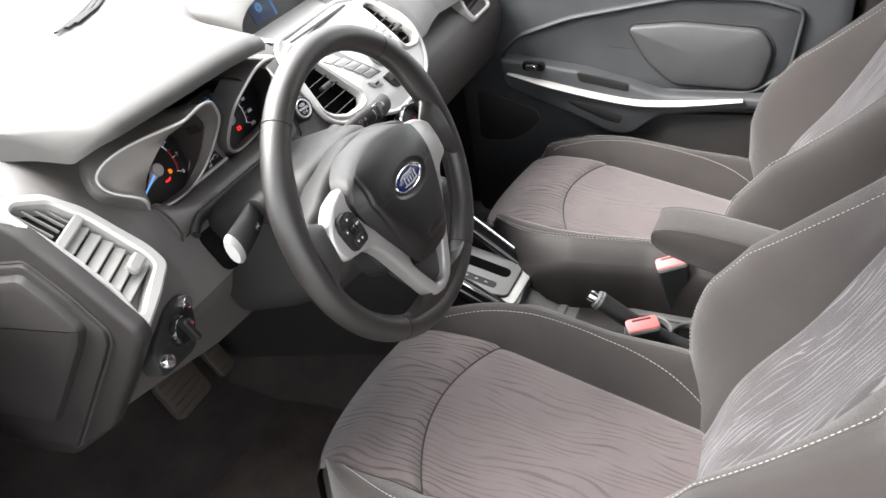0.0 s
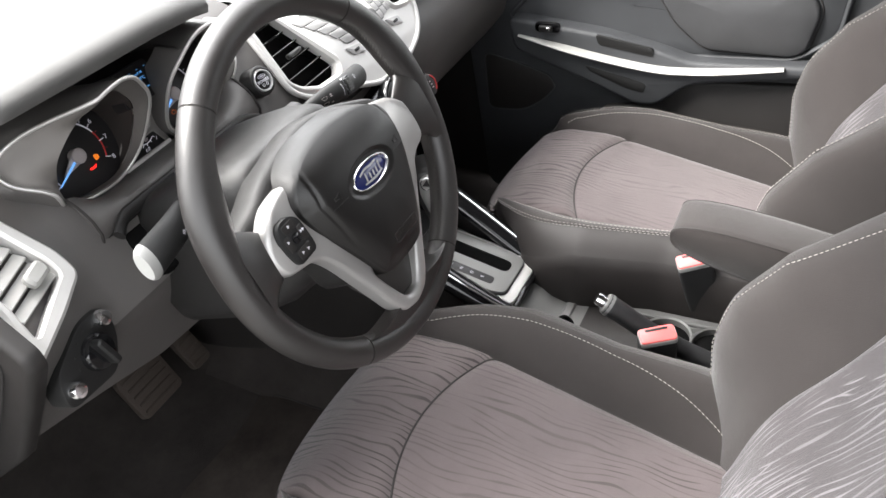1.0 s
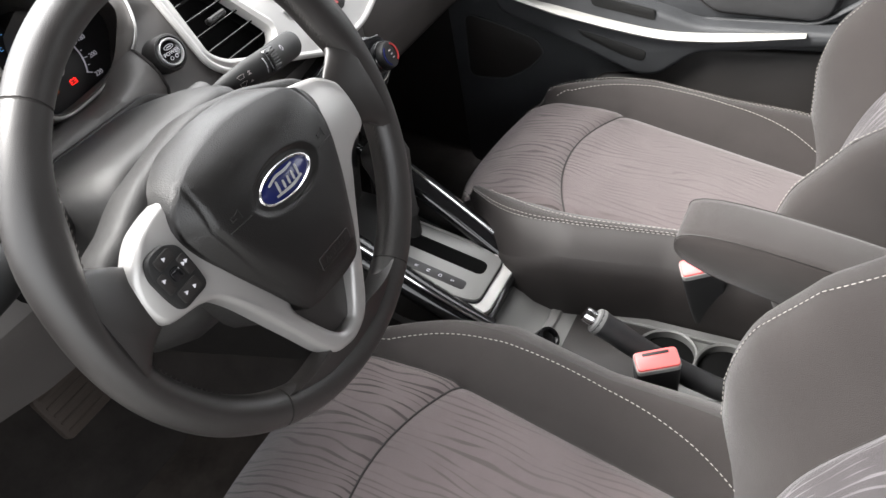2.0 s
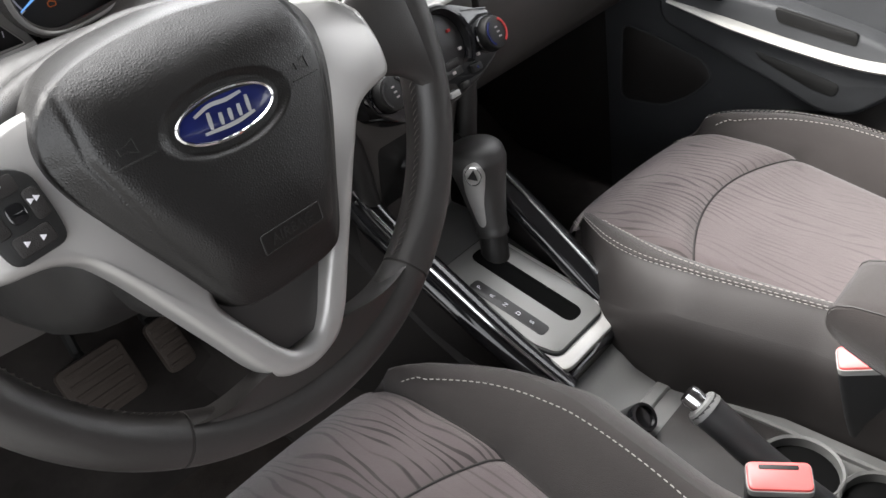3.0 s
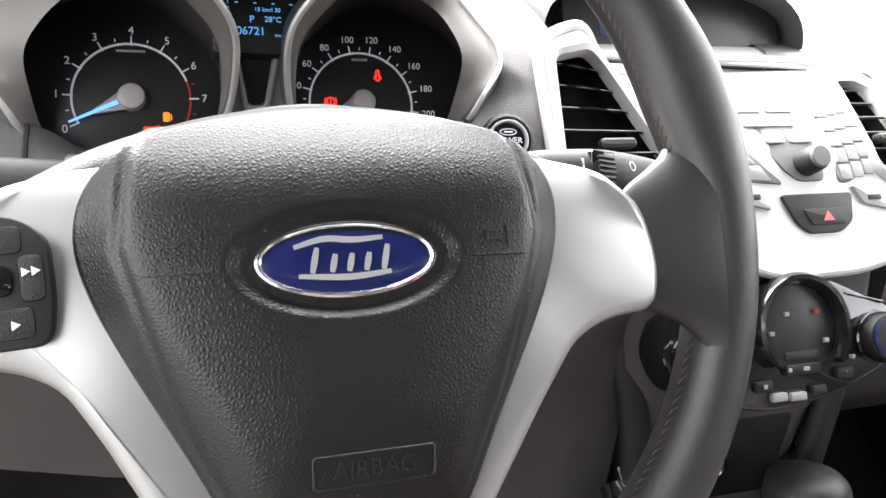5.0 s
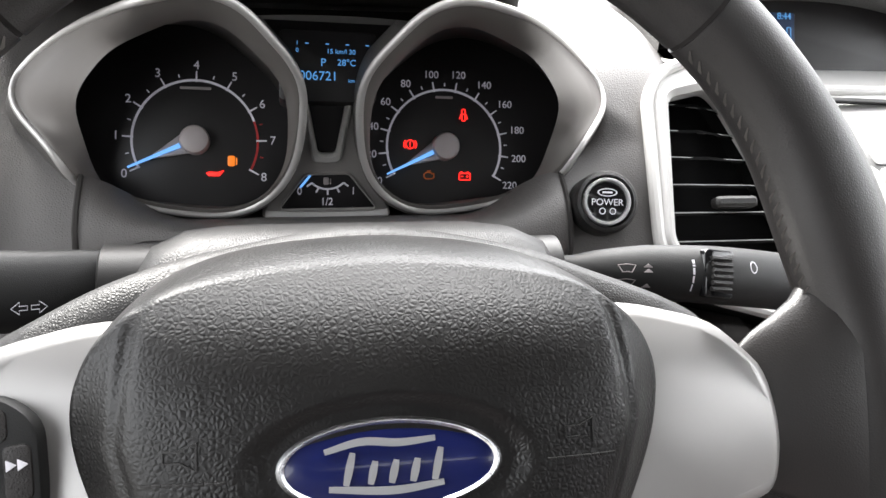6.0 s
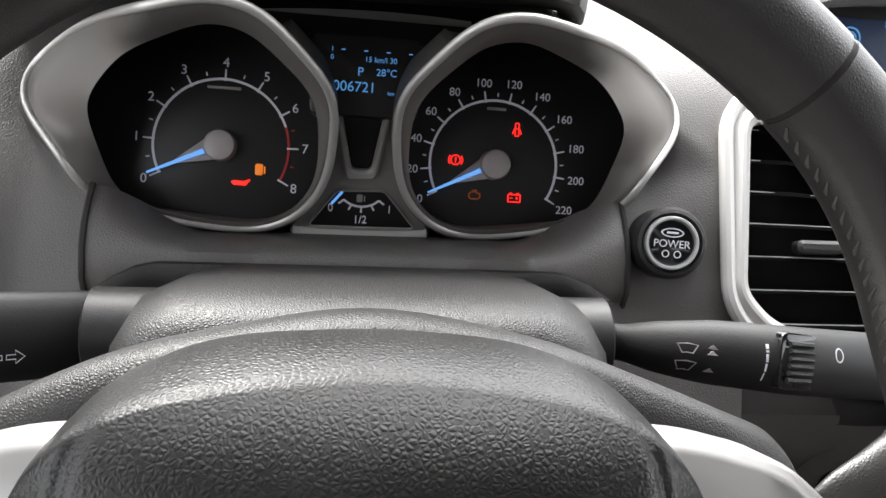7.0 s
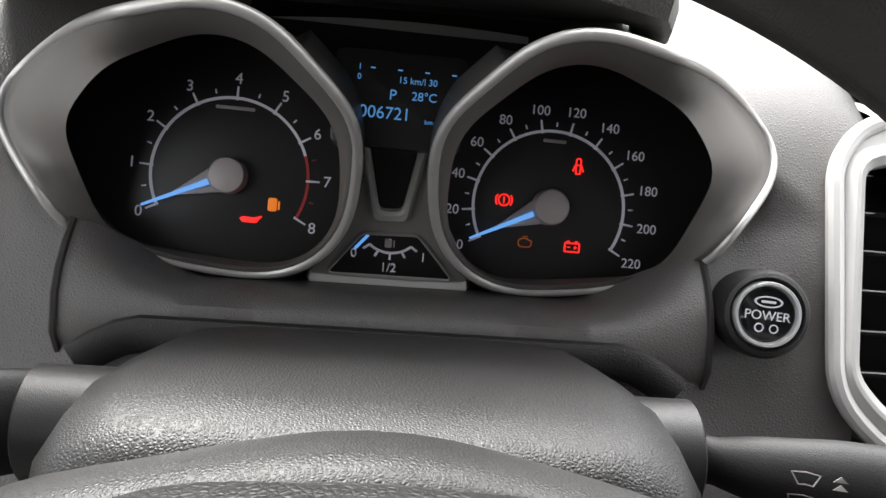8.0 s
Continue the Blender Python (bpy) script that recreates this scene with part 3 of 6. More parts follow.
def eased(points, rounds=6):
    """An outline with its small corners smoothed away."""
    n = len(points)
    mid = [((points[i - 2][0] + points[(i + 2) % n][0]) / 2, (points[i - 2][1] + points[(i + 2) % n][1]) / 2) for i in range(n)]
    points = [m if math.dist(m, p) > 0.004 else p for m, p in zip(mid, points)]
    for _ in range(rounds):
        points = [((points[i - 1][0] + 2 * p[0] + points[(i + 1) % len(points)][0]) / 4, (points[i - 1][1] + 2 * p[1] + points[(i + 1) % len(points)][1]) / 4) for i, p in enumerate(points)]
    return points


def dial_outline(side):
    return mirrored(eased(hull(GAUGE_IN)), side)


def lip_at(x, y):
    """A point of a bezel's lip: leaning forward over the dial, laid back on the dashboard at its outer tip."""
    near = LIP_SLANT @ Vector((x * (0.9441 - 3.3959 * y + 9.9017 * y * y), 0.06731 + 1.24516 * y - 4.48704 * y * y + 12.44255 * y ** 3, 0.0))
    t = max(0.0, min(1.0, (abs(x) - 0.122) / 0.050))
    return near.lerp(LIP @ Vector((x, y, 0.0)), t * t * (3 - 2 * t))


def inner_at(x, y):
    return IN_SLANT @ Vector((x * (0.8991 - 2.411 * y + 6.2228 * y * y), 0.05243 + 1.27213 * y - 3.33792 * y * y + 10.71028 * y ** 3, 0.0))


def lofted_bezel(side):
    a, b = dial_outline(side), mirrored(eased(hull(GAUGE_OUT)), side)
    lip = lambda z, d: [lip_at(x, y) + Vector((0, -0.8 * z, 0.6 * z)) for x, y in inset(b, d)]
    first, last = [inner_at(x, y) for x, y in a], lip(0.0, 0.0018)
    loops = [first]
    loops += [[p.lerp(q, k) + Vector((0, -0.004 * math.sin(math.pi * k), 0)) for p, q in zip(first, last)] for k in (0.3, 0.55, 0.8)] + [last]
    loops += [lip(z, d) for z, d in ((0.001, 0.0), (0.0, -0.002), (-0.004, -0.003))]
    return skinned(loops, cap=(False, False))


def dial_floor(side):
    """The sunk dial face, wider than the bezel's opening but at the bottom."""
    a = dial_outline(side)
    return [(x + (u - x) * k, y + (v - y) * k) for (x, y), (u, v) in zip(a, inset(a, -0.005)) for k in (max(0.0, min(1.0, (y + 0.025) / 0.03)),)]


def dial_tube(side):
    """The black wall between the bezel and the sunk dial face."""
    a = dial_outline(side)
    first = [inner_at(x, y) + Vector((0, 0.002, 0)) for x, y in inset(a, -0.0006)]
    well = [K @ Vector((x, y, -0.002)) for x, y in dial_floor(side)]
    return skinned([[p.lerp(q, k) for p, q in zip(first, well)] for k in (0, 0.5, 1)], cap=(False, False))


def binnacle_side(side):
    b = mirrored(eased(hull(GAUGE_OUT)), side)
    loops = [[lip_at(x, y) + Vector((0, 0.0032, -0.0024)) for x, y in inset(b, -0.003)]]
    for z, d in ((-0.004, -0.004), (-0.012, -0.008), (-0.04, -0.006)):
        ring = []
        for p, (x, y) in zip(loops[0], inset(b, d)):
            k = max(0.0, min(1.0, (y + 0.005) / 0.03))
            q = (p + Vector((0, -0.8 * z, 1.0 * z))).lerp(LIP @ Vector((x, y, z)), k * k * (3 - 2 * k))
            near = max(0.0, min(1.0, (0.066 - abs(x)) / 0.02))  # straight back beside the trim
            ring.append(q.lerp(p + Vector((0, -z, 0)), near))
        loops.append(ring)
    return skinned(loops, cap=(False, False))


def bezel_lip(side):
    b = mirrored(eased(hull(GAUGE_OUT)), side)
    pts = [lip_at(x, y) for x, y in inset(b, -0.0012)]
    return tube(pts + pts[:1], 0.0022, 8, cap=False)


plate = slab(rect(0.25, 0.112, 0.03, (0, 0.020)), -0.02, -0.0028, 0.001, K)
part("back_plate", plate, M_FACE, cluster)
def polar(c, r, deg, z=0.0):
    return (c[0] + r * math.cos(radians(deg)), c[1] + r * math.sin(radians(deg)), z)


def arc_band(c, r0, r1, a0, a1, z0, z1, n=48):
    ang = [a0 + (a1 - a0) * i / n for i in range(n + 1)]
    return [[polar(c, r0, a, z0), polar(c, r1, a, z0), polar(c, r1, a, z1), polar(c, r0, a, z1)] for a in ang]


def tick(c, a, r0, r1, w):
    d = Vector((math.cos(radians(a)), math.sin(radians(a))))
    s = Vector((-d.y, d.x)) * w / 2
    p = [Vector(c) + d * r0 - s, Vector(c) + d * r1 - s * 0.7, Vector(c) + d * r1 + s * 0.7, Vector(c) + d * r0 + s]
    return slab([q[:] for q in p], 0.0, 0.0009, 0.0002, K)


def flat_icon(outlines, c, material, rings=(), label=""):
    bm = bmesh.new()
    move = lambda o: [(c[0] + x, c[1] + y) for x, y in o]
    for o in outlines:
        prism(bm, move(o), 0.0, 0.0008, 0.0002, K)
    for o, d in rings:
        a, b = move(o), move(inset(o, d))
        skin(bm, [[(x, y, z) for x, y in r] for r, z in ((b, 0.0), (b, 0.0008), (a, 0.0008), (a, 0.0))], cap=(False, False), m=K)
    return part("warning_lamp", bm, material, cluster, label)


def bars(*items):
    return [rect(w, h, min(w, h) * 0.25, (x, y), 2) for x, y, w, h in items]


for side, steps, words in ((-1, 16, "0 1 2 3 4 5 6 7 8"), (1, 22, "0 20 40 60 80 100 120 140 160 180 200 220")):
    c = CENTRE[side]
    a0, a1 = (206.5, -28) if side < 0 else (208, -29)
    dial = part("dial_face", slab(dial_floor(side), -0.0025, 0.0, 0.0003, K), M_FACE, cluster, "black dial face with white figures")
    part("bezel", lofted_bezel(side), M_CHAMPAGNE, cluster, "satin champagne-silver almond bezel", sharp=50)
    part("dial_tube", dial_tube(side), M_TUBE, cluster, "black wall round the sunk dial", sharp=60)
    part("binnacle_side", binnacle_side(side), M_DASH, cluster, sharp=60)
    part("bezel_lip", bezel_lip(side), M_LIT_LIP, cluster, "satin silver lip of the bezel, paler for the light on it", sharp=60)
    split = a0 + (a1 - a0) * 0.795 if side < 0 else a1
    part("scale_arc", skinned(arc_band(c, 0.0355, 0.0368, a0, split, 0.0, 0.0008), K), M_PRINT, dial)
    if side < 0:
        part("red_arc", skinned(arc_band(c, 0.0355, 0.0368, split, a1, 0.0, 0.0008, 14), K), M_PRINT_RED, dial)
    for i in range(steps + 1):
        a = a0 + (a1 - a0) * i / steps
        long = i % 2 == 0
        red = side < 0 and i > 12.5
        part("tick", tick(c, a, 0.0352 if long else 0.0385, 0.0415 if long else 0.0405, 0.0011 if long else 0.0008), M_PRINT_RED if red and not long else M_PRINT, dial)
    names = words.split()
    for i, w in enumerate(names):
        a = a0 + (a1 - a0) * i / (len(names) - 1)
        r = 0.0450 if side < 0 else 0.0460 + 0.0026 * max(0, math.cos(radians(a))) * (len(w) > 2)
        lettering("figure", w, 0.0072 if side < 0 else 0.0064, K @ pose(*polar(c, r, a, 0.0003), 0, 0, 0), M_PRINT, dial)
    # small caption under the arc: too small to read
    part("caption_bar", slab(rect(0.018 if side < 0 else 0.011, 0.0016, 0.0006, (c[0], c[1] + 0.0315)), 0.0, 0.0006, 0.0002, K), M_HUB, dial)
    na = a0 - 2
    tip = polar(c, 0.041, na)
    needle = part("needle", skinned([[(p[0] + s * w * -math.sin(radians(na)), p[1] + s * w * math.cos(radians(na)), zz) for s, zz in ((-1, 0.0062), (1, 0.0062), (1, 0.0076), (-1, 0.0076))] for p, w in ((polar(c, 0.009, na), 0.0013), (polar(c, 0.022, na), 0.0010), (tip, 0.0005))], K), M_NEEDLE, cluster, "lit blue needle pointing to zero")
    cap_loops = [[(x, y, z) for x, y in ellipse(r, r, c, 32)] for r, z in ((0.0085, 0.0), (0.0085, 0.008), (0.0078, 0.0095), (0.006, 0.0102), (0.003, 0.0105))]
    hubcap = skinned(cap_loops, K)
    beak = [polar(c, 0.030, na - 0.6), polar(c, 0.0078, na + 58), polar(c, 0.004, na + 90), polar(c, 0.004, na - 90), polar(c, 0.0078, na - 58)]
    prism(hubcap, rounded([p[:2] for p in beak], 0.001, 3), 0.0035, 0.0060, 0.0006, K)
    part("needle_cap", hubcap, M_HUB, cluster)

# warning lamps
cl, cr = CENTRE[-1], CENTRE[1]
flat_icon([rounded([(-0.004, -0.0012), (0.0025, -0.0012), (0.004, 0.001), (0.005, 0.0016), (0.0046, 0.0024), (0.0015, 0.0012), (-0.004, 0.0014), (-0.0055, 0.0006)], 0.0004, 2)], (cl[0] + 0.0115, cl[1] - 0.0195), M_RED, label="lit red oil can lamp")
flat_icon(bars((-0.0008, 0, 0.0042, 0.0062), (0.0022, -0.0002, 0.0008, 0.004)) , (cl[0] + 0.0215, cl[1] - 0.0115), M_AMBER, label="lit amber fuel pump lamp")
bow = lambda s: [polar((0, 0), r, (0 if s > 0 else 180) + a)[:2] for r, a in [(0.0036, -38 + 19 * i) for i in range(5)] + [(0.0043, 38 - 19 * i) for i in range(5)]]
flat_icon(bars((0, 0.0005, 0.0007, 0.0022), (0, -0.0013, 0.0007, 0.0007)) + [bow(-1), bow(1)], (cr[0] - 0.0216, cr[1] + 0.0015), M_RED, [(ellipse(0.0030, 0.0030, n=24), 0.0007)], "lit red brake lamp")
flat_icon([[(-0.0028, -0.0022), (-0.0022, -0.0026), (-0.0010, 0.0006), (-0.0016, 0.0010)], [(0.0028, -0.0022), (0.0016, 0.0010), (0.0010, 0.0006), (0.0022, -0.0026)]] + bars((0, 0.0006, 0.0024, 0.0006)), (cr[0] + 0.0124, cr[1] + 0.0206), M_RED, [(rounded([(-0.0013, -0.0038), (0.0013, -0.0038), (0.0014, 0.0032), (0.0008, 0.0040), (-0.0008, 0.0040), (-0.0014, 0.0032)], 0.0004, 2), 0.0006)], "lit red door lamp")
flat_icon(bars((-0.0020, 0.0027, 0.0015, 0.0009), (0.0020, 0.0027, 0.0015, 0.0009), (-0.0016, 0.0001, 0.0016, 0.0005), (0.0016, 0.0001, 0.0016, 0.0005), (0.0016, 0.0001, 0.0005, 0.0016)), (cr[0] + 0.0130, cr[1] - 0.0181), M_RED, [(rect(0.0076, 0.0048, 0.0006), 0.0007)], "lit red battery lamp")
flat_icon(bars((0.0, 0.0026, 0.0024, 0.0006)), (cr[0] - 0.0098, cr[1] - 0.0175), M_AMBER_DIM, [(rounded([(-0.0034, -0.0014), (-0.0022, -0.0026), (0.0020, -0.0026), (0.0034, -0.0016), (0.0034, 0.0012), (0.0018, 0.0012), (0.0012, 0.0020), (-0.0016, 0.0020), (-0.0034, 0.0008)][::1], 0.0003, 2), 0.0006)], "dim amber engine lamp")

# middle: display, framed slot, fuel gauge
KD = K @ Matrix.Translation((0, -0.0039, 0.055)) @ Matrix.Diagonal((0.877, 0.877, 1, 1))  # the display stands forward of the dials
display = part("display", slab(rect(0.060, 0.044, 0.004, (-0.0015, 0.0440)), -0.02, 0.001, 0.0005, KD), M_FACE, cluster, "black display with blue segments")
for w, size, x, y in (("P", 0.0068, -0.0045, 0.0460), ("28°C", 0.0056, 0.0100, 0.0463), ("006721", 0.0080, -0.0075, 0.0375), ("km", 0.0032, 0.0130, 0.0352), ("15 km/l 30", 0.0042, 0.0065, 0.0532), ("1", 0.0036, -0.0205, 0.0577), ("0", 0.0036, -0.0205, 0.0532)):
    lettering("readout", w, size, KD @ pose(x, y, 0.0012), M_LCD, display)
for x in (-0.0125, 0.0, 0.0125, 0.025):
    part("segment", slab(rect(0.0022, 0.0006, 0.0001, (x - 0.002, 0.0578), 2), 0.001, 0.0014, 0.0001, KD), M_LCD, display)
# Trim, slot frame and bridge painted paler to make up for light missing here
waist = [(-0.040, -0.0115), (0.040, -0.0115), (0.026, 0.018), (0.0165, 0.038), (0.0215, 0.074), (-0.0215, 0.074), (-0.0175, 0.036), (-0.026, 0.016)]
part("centre_trim", slab(rounded(waist, 0.004, 4), -0.012, 0.0, 0.002, MID), M_LIT_TRIM, cluster, "satin trim between the dials, paler for the light on it")
slot_o, slot_i = rounded([(-0.0090, 0.0280), (0.0073, 0.0285), (0.0143, 0.0725), (-0.0160, 0.0715)], 0.004, 4), rounded([(-0.0058, 0.0335), (0.0042, 0.0338), (0.0098, 0.0690), (-0.0116, 0.0680)], 0.003, 4)
slot = part("slot_frame", frame_ring(slot_o, slot_i, -0.006, 0.0045, 0.0014, MID, 0.0006), M_WHITE_SILVER, cluster, "bright silver frame of the dark slot")
part("slot_bottom", slab(slot_i, -0.006, 0.0008, 0.0002, MID), M_FACE, slot)
gauge = rounded([(-0.0280, -0.0042), (0.0290, -0.0042), (0.0120, 0.0192), (-0.0128, 0.0186)], 0.002, 3)
fuel = part("fuel_gauge", slab(gauge, -0.0025, 0.001, 0.0005, MID), M_FACE, cluster, "small black fuel gauge with white scale")
part("gauge_edge", frame_ring(inset(gauge, -0.0014), gauge, -0.002, 0.0016, 0.0005, MID), M_LIT_TRIM, fuel)
part("fuel_scale", skinned(arc_band((0, 0.0218), 0.0119, 0.0129, 221, 319, 0.001, 0.0016, 20), MID), M_PRINT, fuel)
for a in (221, 245, 270, 295, 319):
    d = Vector(polar((0, 0), 1.0, a)[:2])
    w = Vector((-d.y, d.x)) * 0.0005
    o = Vector((0, 0.0218))
    part("tick", slab([(o + d * r + w * k)[:] for r, k in ((0.0125, -1), (0.0162, -1), (0.0162, 1), (0.0125, 1))], 0.001, 0.0016, 0.0001, MID), M_PRINT, fuel)
for w, x, y in (("0", -0.0166, 0.0080), ("1", 0.0153, 0.0078), ("1/2", -0.0004, 0.0005)):
    lettering("figure", w, 0.0056, MID @ pose(x, y, 0.0013) @ Matrix.Diagonal((1.05, 1.3, 1, 1)), M_PRINT, fuel)
pump = bmesh.new()
for o in bars((-0.0010, 0.0149, 0.0032, 0.0048), (0.0016, 0.0146, 0.0007, 0.0036)):
    prism(pump, o, 0.001, 0.0016, 0.0001, MID)
part("fuel_mark", pump, M_HUB, fuel)
part("fuel_needle", slab([(-0.0166, 0.0112), (-0.0154, 0.0108), (-0.0098, 0.0186), (-0.0110, 0.0190)], 0.0012, 0.002, 0.0001, MID), M_NEEDLE, fuel)
arch = [[LIP @ Vector((u, y, z)) for y, z in ((0.0868 - 1.5 * u * u, -0.0135), (0.0880 - 1.4 * u * u, -0.0115), (0.0945 - 0.9 * u * u, -0.0115), (0.0960 - 0.9 * u * u, -0.014), (0.0955 - 0.9 * u * u, -0.02), (0.0870 - 1.5 * u * u, -0.02))] for u in [-0.064 + 0.124 * i / 30 for i in range(31)]]
part("top_arch", skinned(arch), M_LIT_TRIM, cluster, "satin band arching between the bezels", sharp=50)
bridge = [MID @ Vector((u, -0.0105 + 0.002 * (u / 0.04) ** 2, 0.0)) for u in [-0.037 + 0.074 * i / 16 for i in range(17)]]
part("lower_bridge", tube(bridge, 0.0026, 8, flat=1.3), M_WHITE_SILVER, cluster, "satin strip joining the bezels under the fuel gauge")
upper = slab(rounded([(-0.06, 0.055), (0.06, 0.055), (0.06, 0.088), (-0.06, 0.088)], 0.01, 4), -0.06, -0.03, 0.002, LIP)
part("upper_panel", upper, M_BLACK, cluster)

# ---- start button
button = thing("start_button", (0.157, 0.237, 0.69), "round black start button in a chrome ring", "start button")
PB = place_frame((0.157, 0.2385, 0.696), 24, -8)
ring_loops = lambda rs: [[(x, y, z) for x, y in ellipse(r, r, n=40)] for r, z in rs]
part("collar", skinned(ring_loops([(0.0185, -0.02), (0.0185, 0.002), (0.0172, 0.005), (0.0155, 0.0058), (0.0142, 0.003), (0.014, -0.004)]), PB), M_SHROUD, button, "grey plastic collar")
part("chrome_ring", skinned(ring_loops([(0.0138, -0.004), (0.0138, 0.0055), (0.0132, 0.0066), (0.0122, 0.0066), (0.0116, 0.005), (0.0116, 0.0)]), PB), M_RING, button, "bright plated ring")
cap_part = part("push_cap", skinned(ring_loops([(0.0115, -0.004), (0.0115, 0.0038), (0.0108, 0.0046), (0.006, 0.0052), (0.002, 0.0054)]), PB), M_GLOSS, button)
lettering("word", "POWER", 0.0054, PB @ pose(0, -0.0006, 0.0055), M_PRINT, cap_part)
part("badge_oval", frame_ring(ellipse(0.0058, 0.0024, (0, 0.0052)), ellipse(0.005, 0.0018, (0, 0.0052)), 0.004, 0.0056, 0.0002, PB), M_PRINT, cap_part)
part("badge_bar", slab(rect(0.006, 0.0011, 0.0005, (0, 0.0052)), 0.004, 0.0056, 0.0002, PB), M_PRINT, cap_part)
for x in (-0.0028, 0.0032):
    part("symbol_ring", frame_ring(ellipse(0.0019, 0.0019, (x, -0.0056), 20), ellipse(0.0014, 0.0014, (x, -0.0056), 20), 0.004, 0.0056, 0.0001, PB), M_PRINT, cap_part)

# ---- steering wheel
wheel = thing("steering_wheel", (0, 0.016, 0.515), "black leather steering wheel with silver spokes and blue oval emblem", "steering wheel")
RIM = 0.1734


def rim_arc(a0, a1, n, grow=0.0):
    loops = []
    for i in range(n + 1):
        a = radians(a0 + (a1 - a0) * i / n)
        deg = (math.degrees(a)) % 360
        # thumb rests at ten and two, a flatter, wider lower part
        thumb = sum(math.exp(-((deg - c + 180) % 360 - 180) ** 2 / 160.0) for c in (22, 158))
        rr, rn = 0.0155 + 0.0035 * thumb + grow, 0.0168 + grow
        d = Vector((math.cos(a), math.sin(a), 0))
        loops.append([d * (RIM + 0.006 * max(0.0, math.sin(a)) ** 2 + rr * math.cos(b) * (1 + 0.10 * (math.cos(b) < 0) * thumb)) + Vector((0, 0, rn * math.sin(b))) for b in [math.tau * k / 22 for k in range(22)]])
    return skinned(loops, WR, cap=(True, True))


UP1, LOW1 = 50.5, -58.3
for a0, a1, mat, lab in ((UP1 + 0.3, 180 - UP1 - 0.3, M_LEATHER, "smooth black leather"), (180 - UP1 + 0.3, 180 - LOW1 - 0.3, M_LEATHER, "stitched black leather"), (180 - LOW1 + 0.3, 360 + LOW1 - 0.3, M_LEATHER, "smooth black leather"), (LOW1 + 0.3, UP1 - 0.3, M_LEATHER, "stitched black leather")):
    part("rim_section", rim_arc(a0, a1, 40), mat, wheel, lab)
for a in (UP1, 180 - UP1, LOW1, 180 - LOW1):
    part("rim_seam", rim_arc(a - 0.32, a + 0.32, 2, -0.0007), M_SEAM, wheel)
for s in (1, -1):
    # lacing on the inner side of the grips
    lace = bmesh.new()
    for i in range(64):
        a = radians(LOW1 + 2 + (UP1 - LOW1 - 4) * i / 63)
        ends = []
        for da, dz in ((-0.9, -0.0024), (0.0, 0.0), (0.9, 0.0024)):
            q = a + radians(da)
            q = q if s > 0 else math.pi - q
            r = RIM - 0.0150 - (0.0009 if dz == 0.0 else 0.0) + 0.006 * max(0.0, math.sin(q)) ** 2
            thumb = sum(math.exp(-((math.degrees(q) % 360 - c + 180) % 360 - 180) ** 2 / 160.0) for c in (22, 158))
            ends.append(Vector(((r - 0.0055 * thumb) * math.cos(q), (r - 0.0055 * thumb) * math.sin(q), 0.0036 + dz)))
        skin(lace, [[p + Vector((0.0006 * k * math.cos(b), 0.0006 * k * math.sin(b) * 0.7, 0.0006 * k * math.sin(b))) for b in (0, 1.57, 3.14, 4.71)] for p, k in zip(ends, (0.5, 1, 0.5))], m=WR)
    part("lacing", lace, M_LACE, wheel, "grey lacing thread")

# airbag cover: a rounded shield, domed, with a groove on each flank
PAD = [(-0.087, 0.010), (-0.078, 0.036), (-0.052, 0.053), (0, 0.060), (0.052, 0.053), (0.078, 0.036), (0.087, 0.010), (0.080, -0.020), (0.055, -0.068), (0.040, -0.096), (0.028, -0.104), (0, -0.106), (-0.028, -0.104), (-0.040, -0.096), (-0.055, -0.068), (-0.080, -0.020)]


def smooth_closed(points, n):
    p = [Vector((*q, 0)) for q in points]
    m = len(p)
    out = []
    for i in range(n):
        s = i / n * m
        k = int(s)
        t = s - k
        a, b, c, d = p[k - 1], p[k % m], p[(k + 1) % m], p[(k + 2) % m]
        q = 0.5 * (2 * b + (c - a) * t + (2 * a - 5 * b + 4 * c - d) * t * t + (3 * b - a - 3 * c + d) * t ** 3)
        out.append((q.x, q.y))
    return out


PAD_OUT = smooth_closed(PAD, 224)


def pad_height(x, y, k):
    """Height of the cover's face; k: 1 at its rim, 0 in its middle."""
    h = 0.018 + 0.010 * (1 - k ** 3) - 0.010 * max(0, (y - 0.010) / 0.038) ** 2 - 0.006 * max(0, -(y + 0.05) / 0.05) ** 2
    edge = float(np.interp(y, (-0.105, -0.09, -0.055, 0.0, 0.03, 0.055), (0.032, 0.040, 0.0565, 0.0725, 0.069, 0.060)))
    g = (abs(x) - edge) / 0.0016
    h -= 0.0022 * math.exp(-g * g)
    h -= 0.0055 * max(0.0, min(1.0, (abs(x) - edge) / 0.013))
    # the shallow bed of the emblem
    e = (x / 0.036) ** 2 + ((y + 0.0075) / 0.0175) ** 2
    h -= 0.0025 * max(0.0, min(1.0, (1.25 - e) / 0.35))
    return h


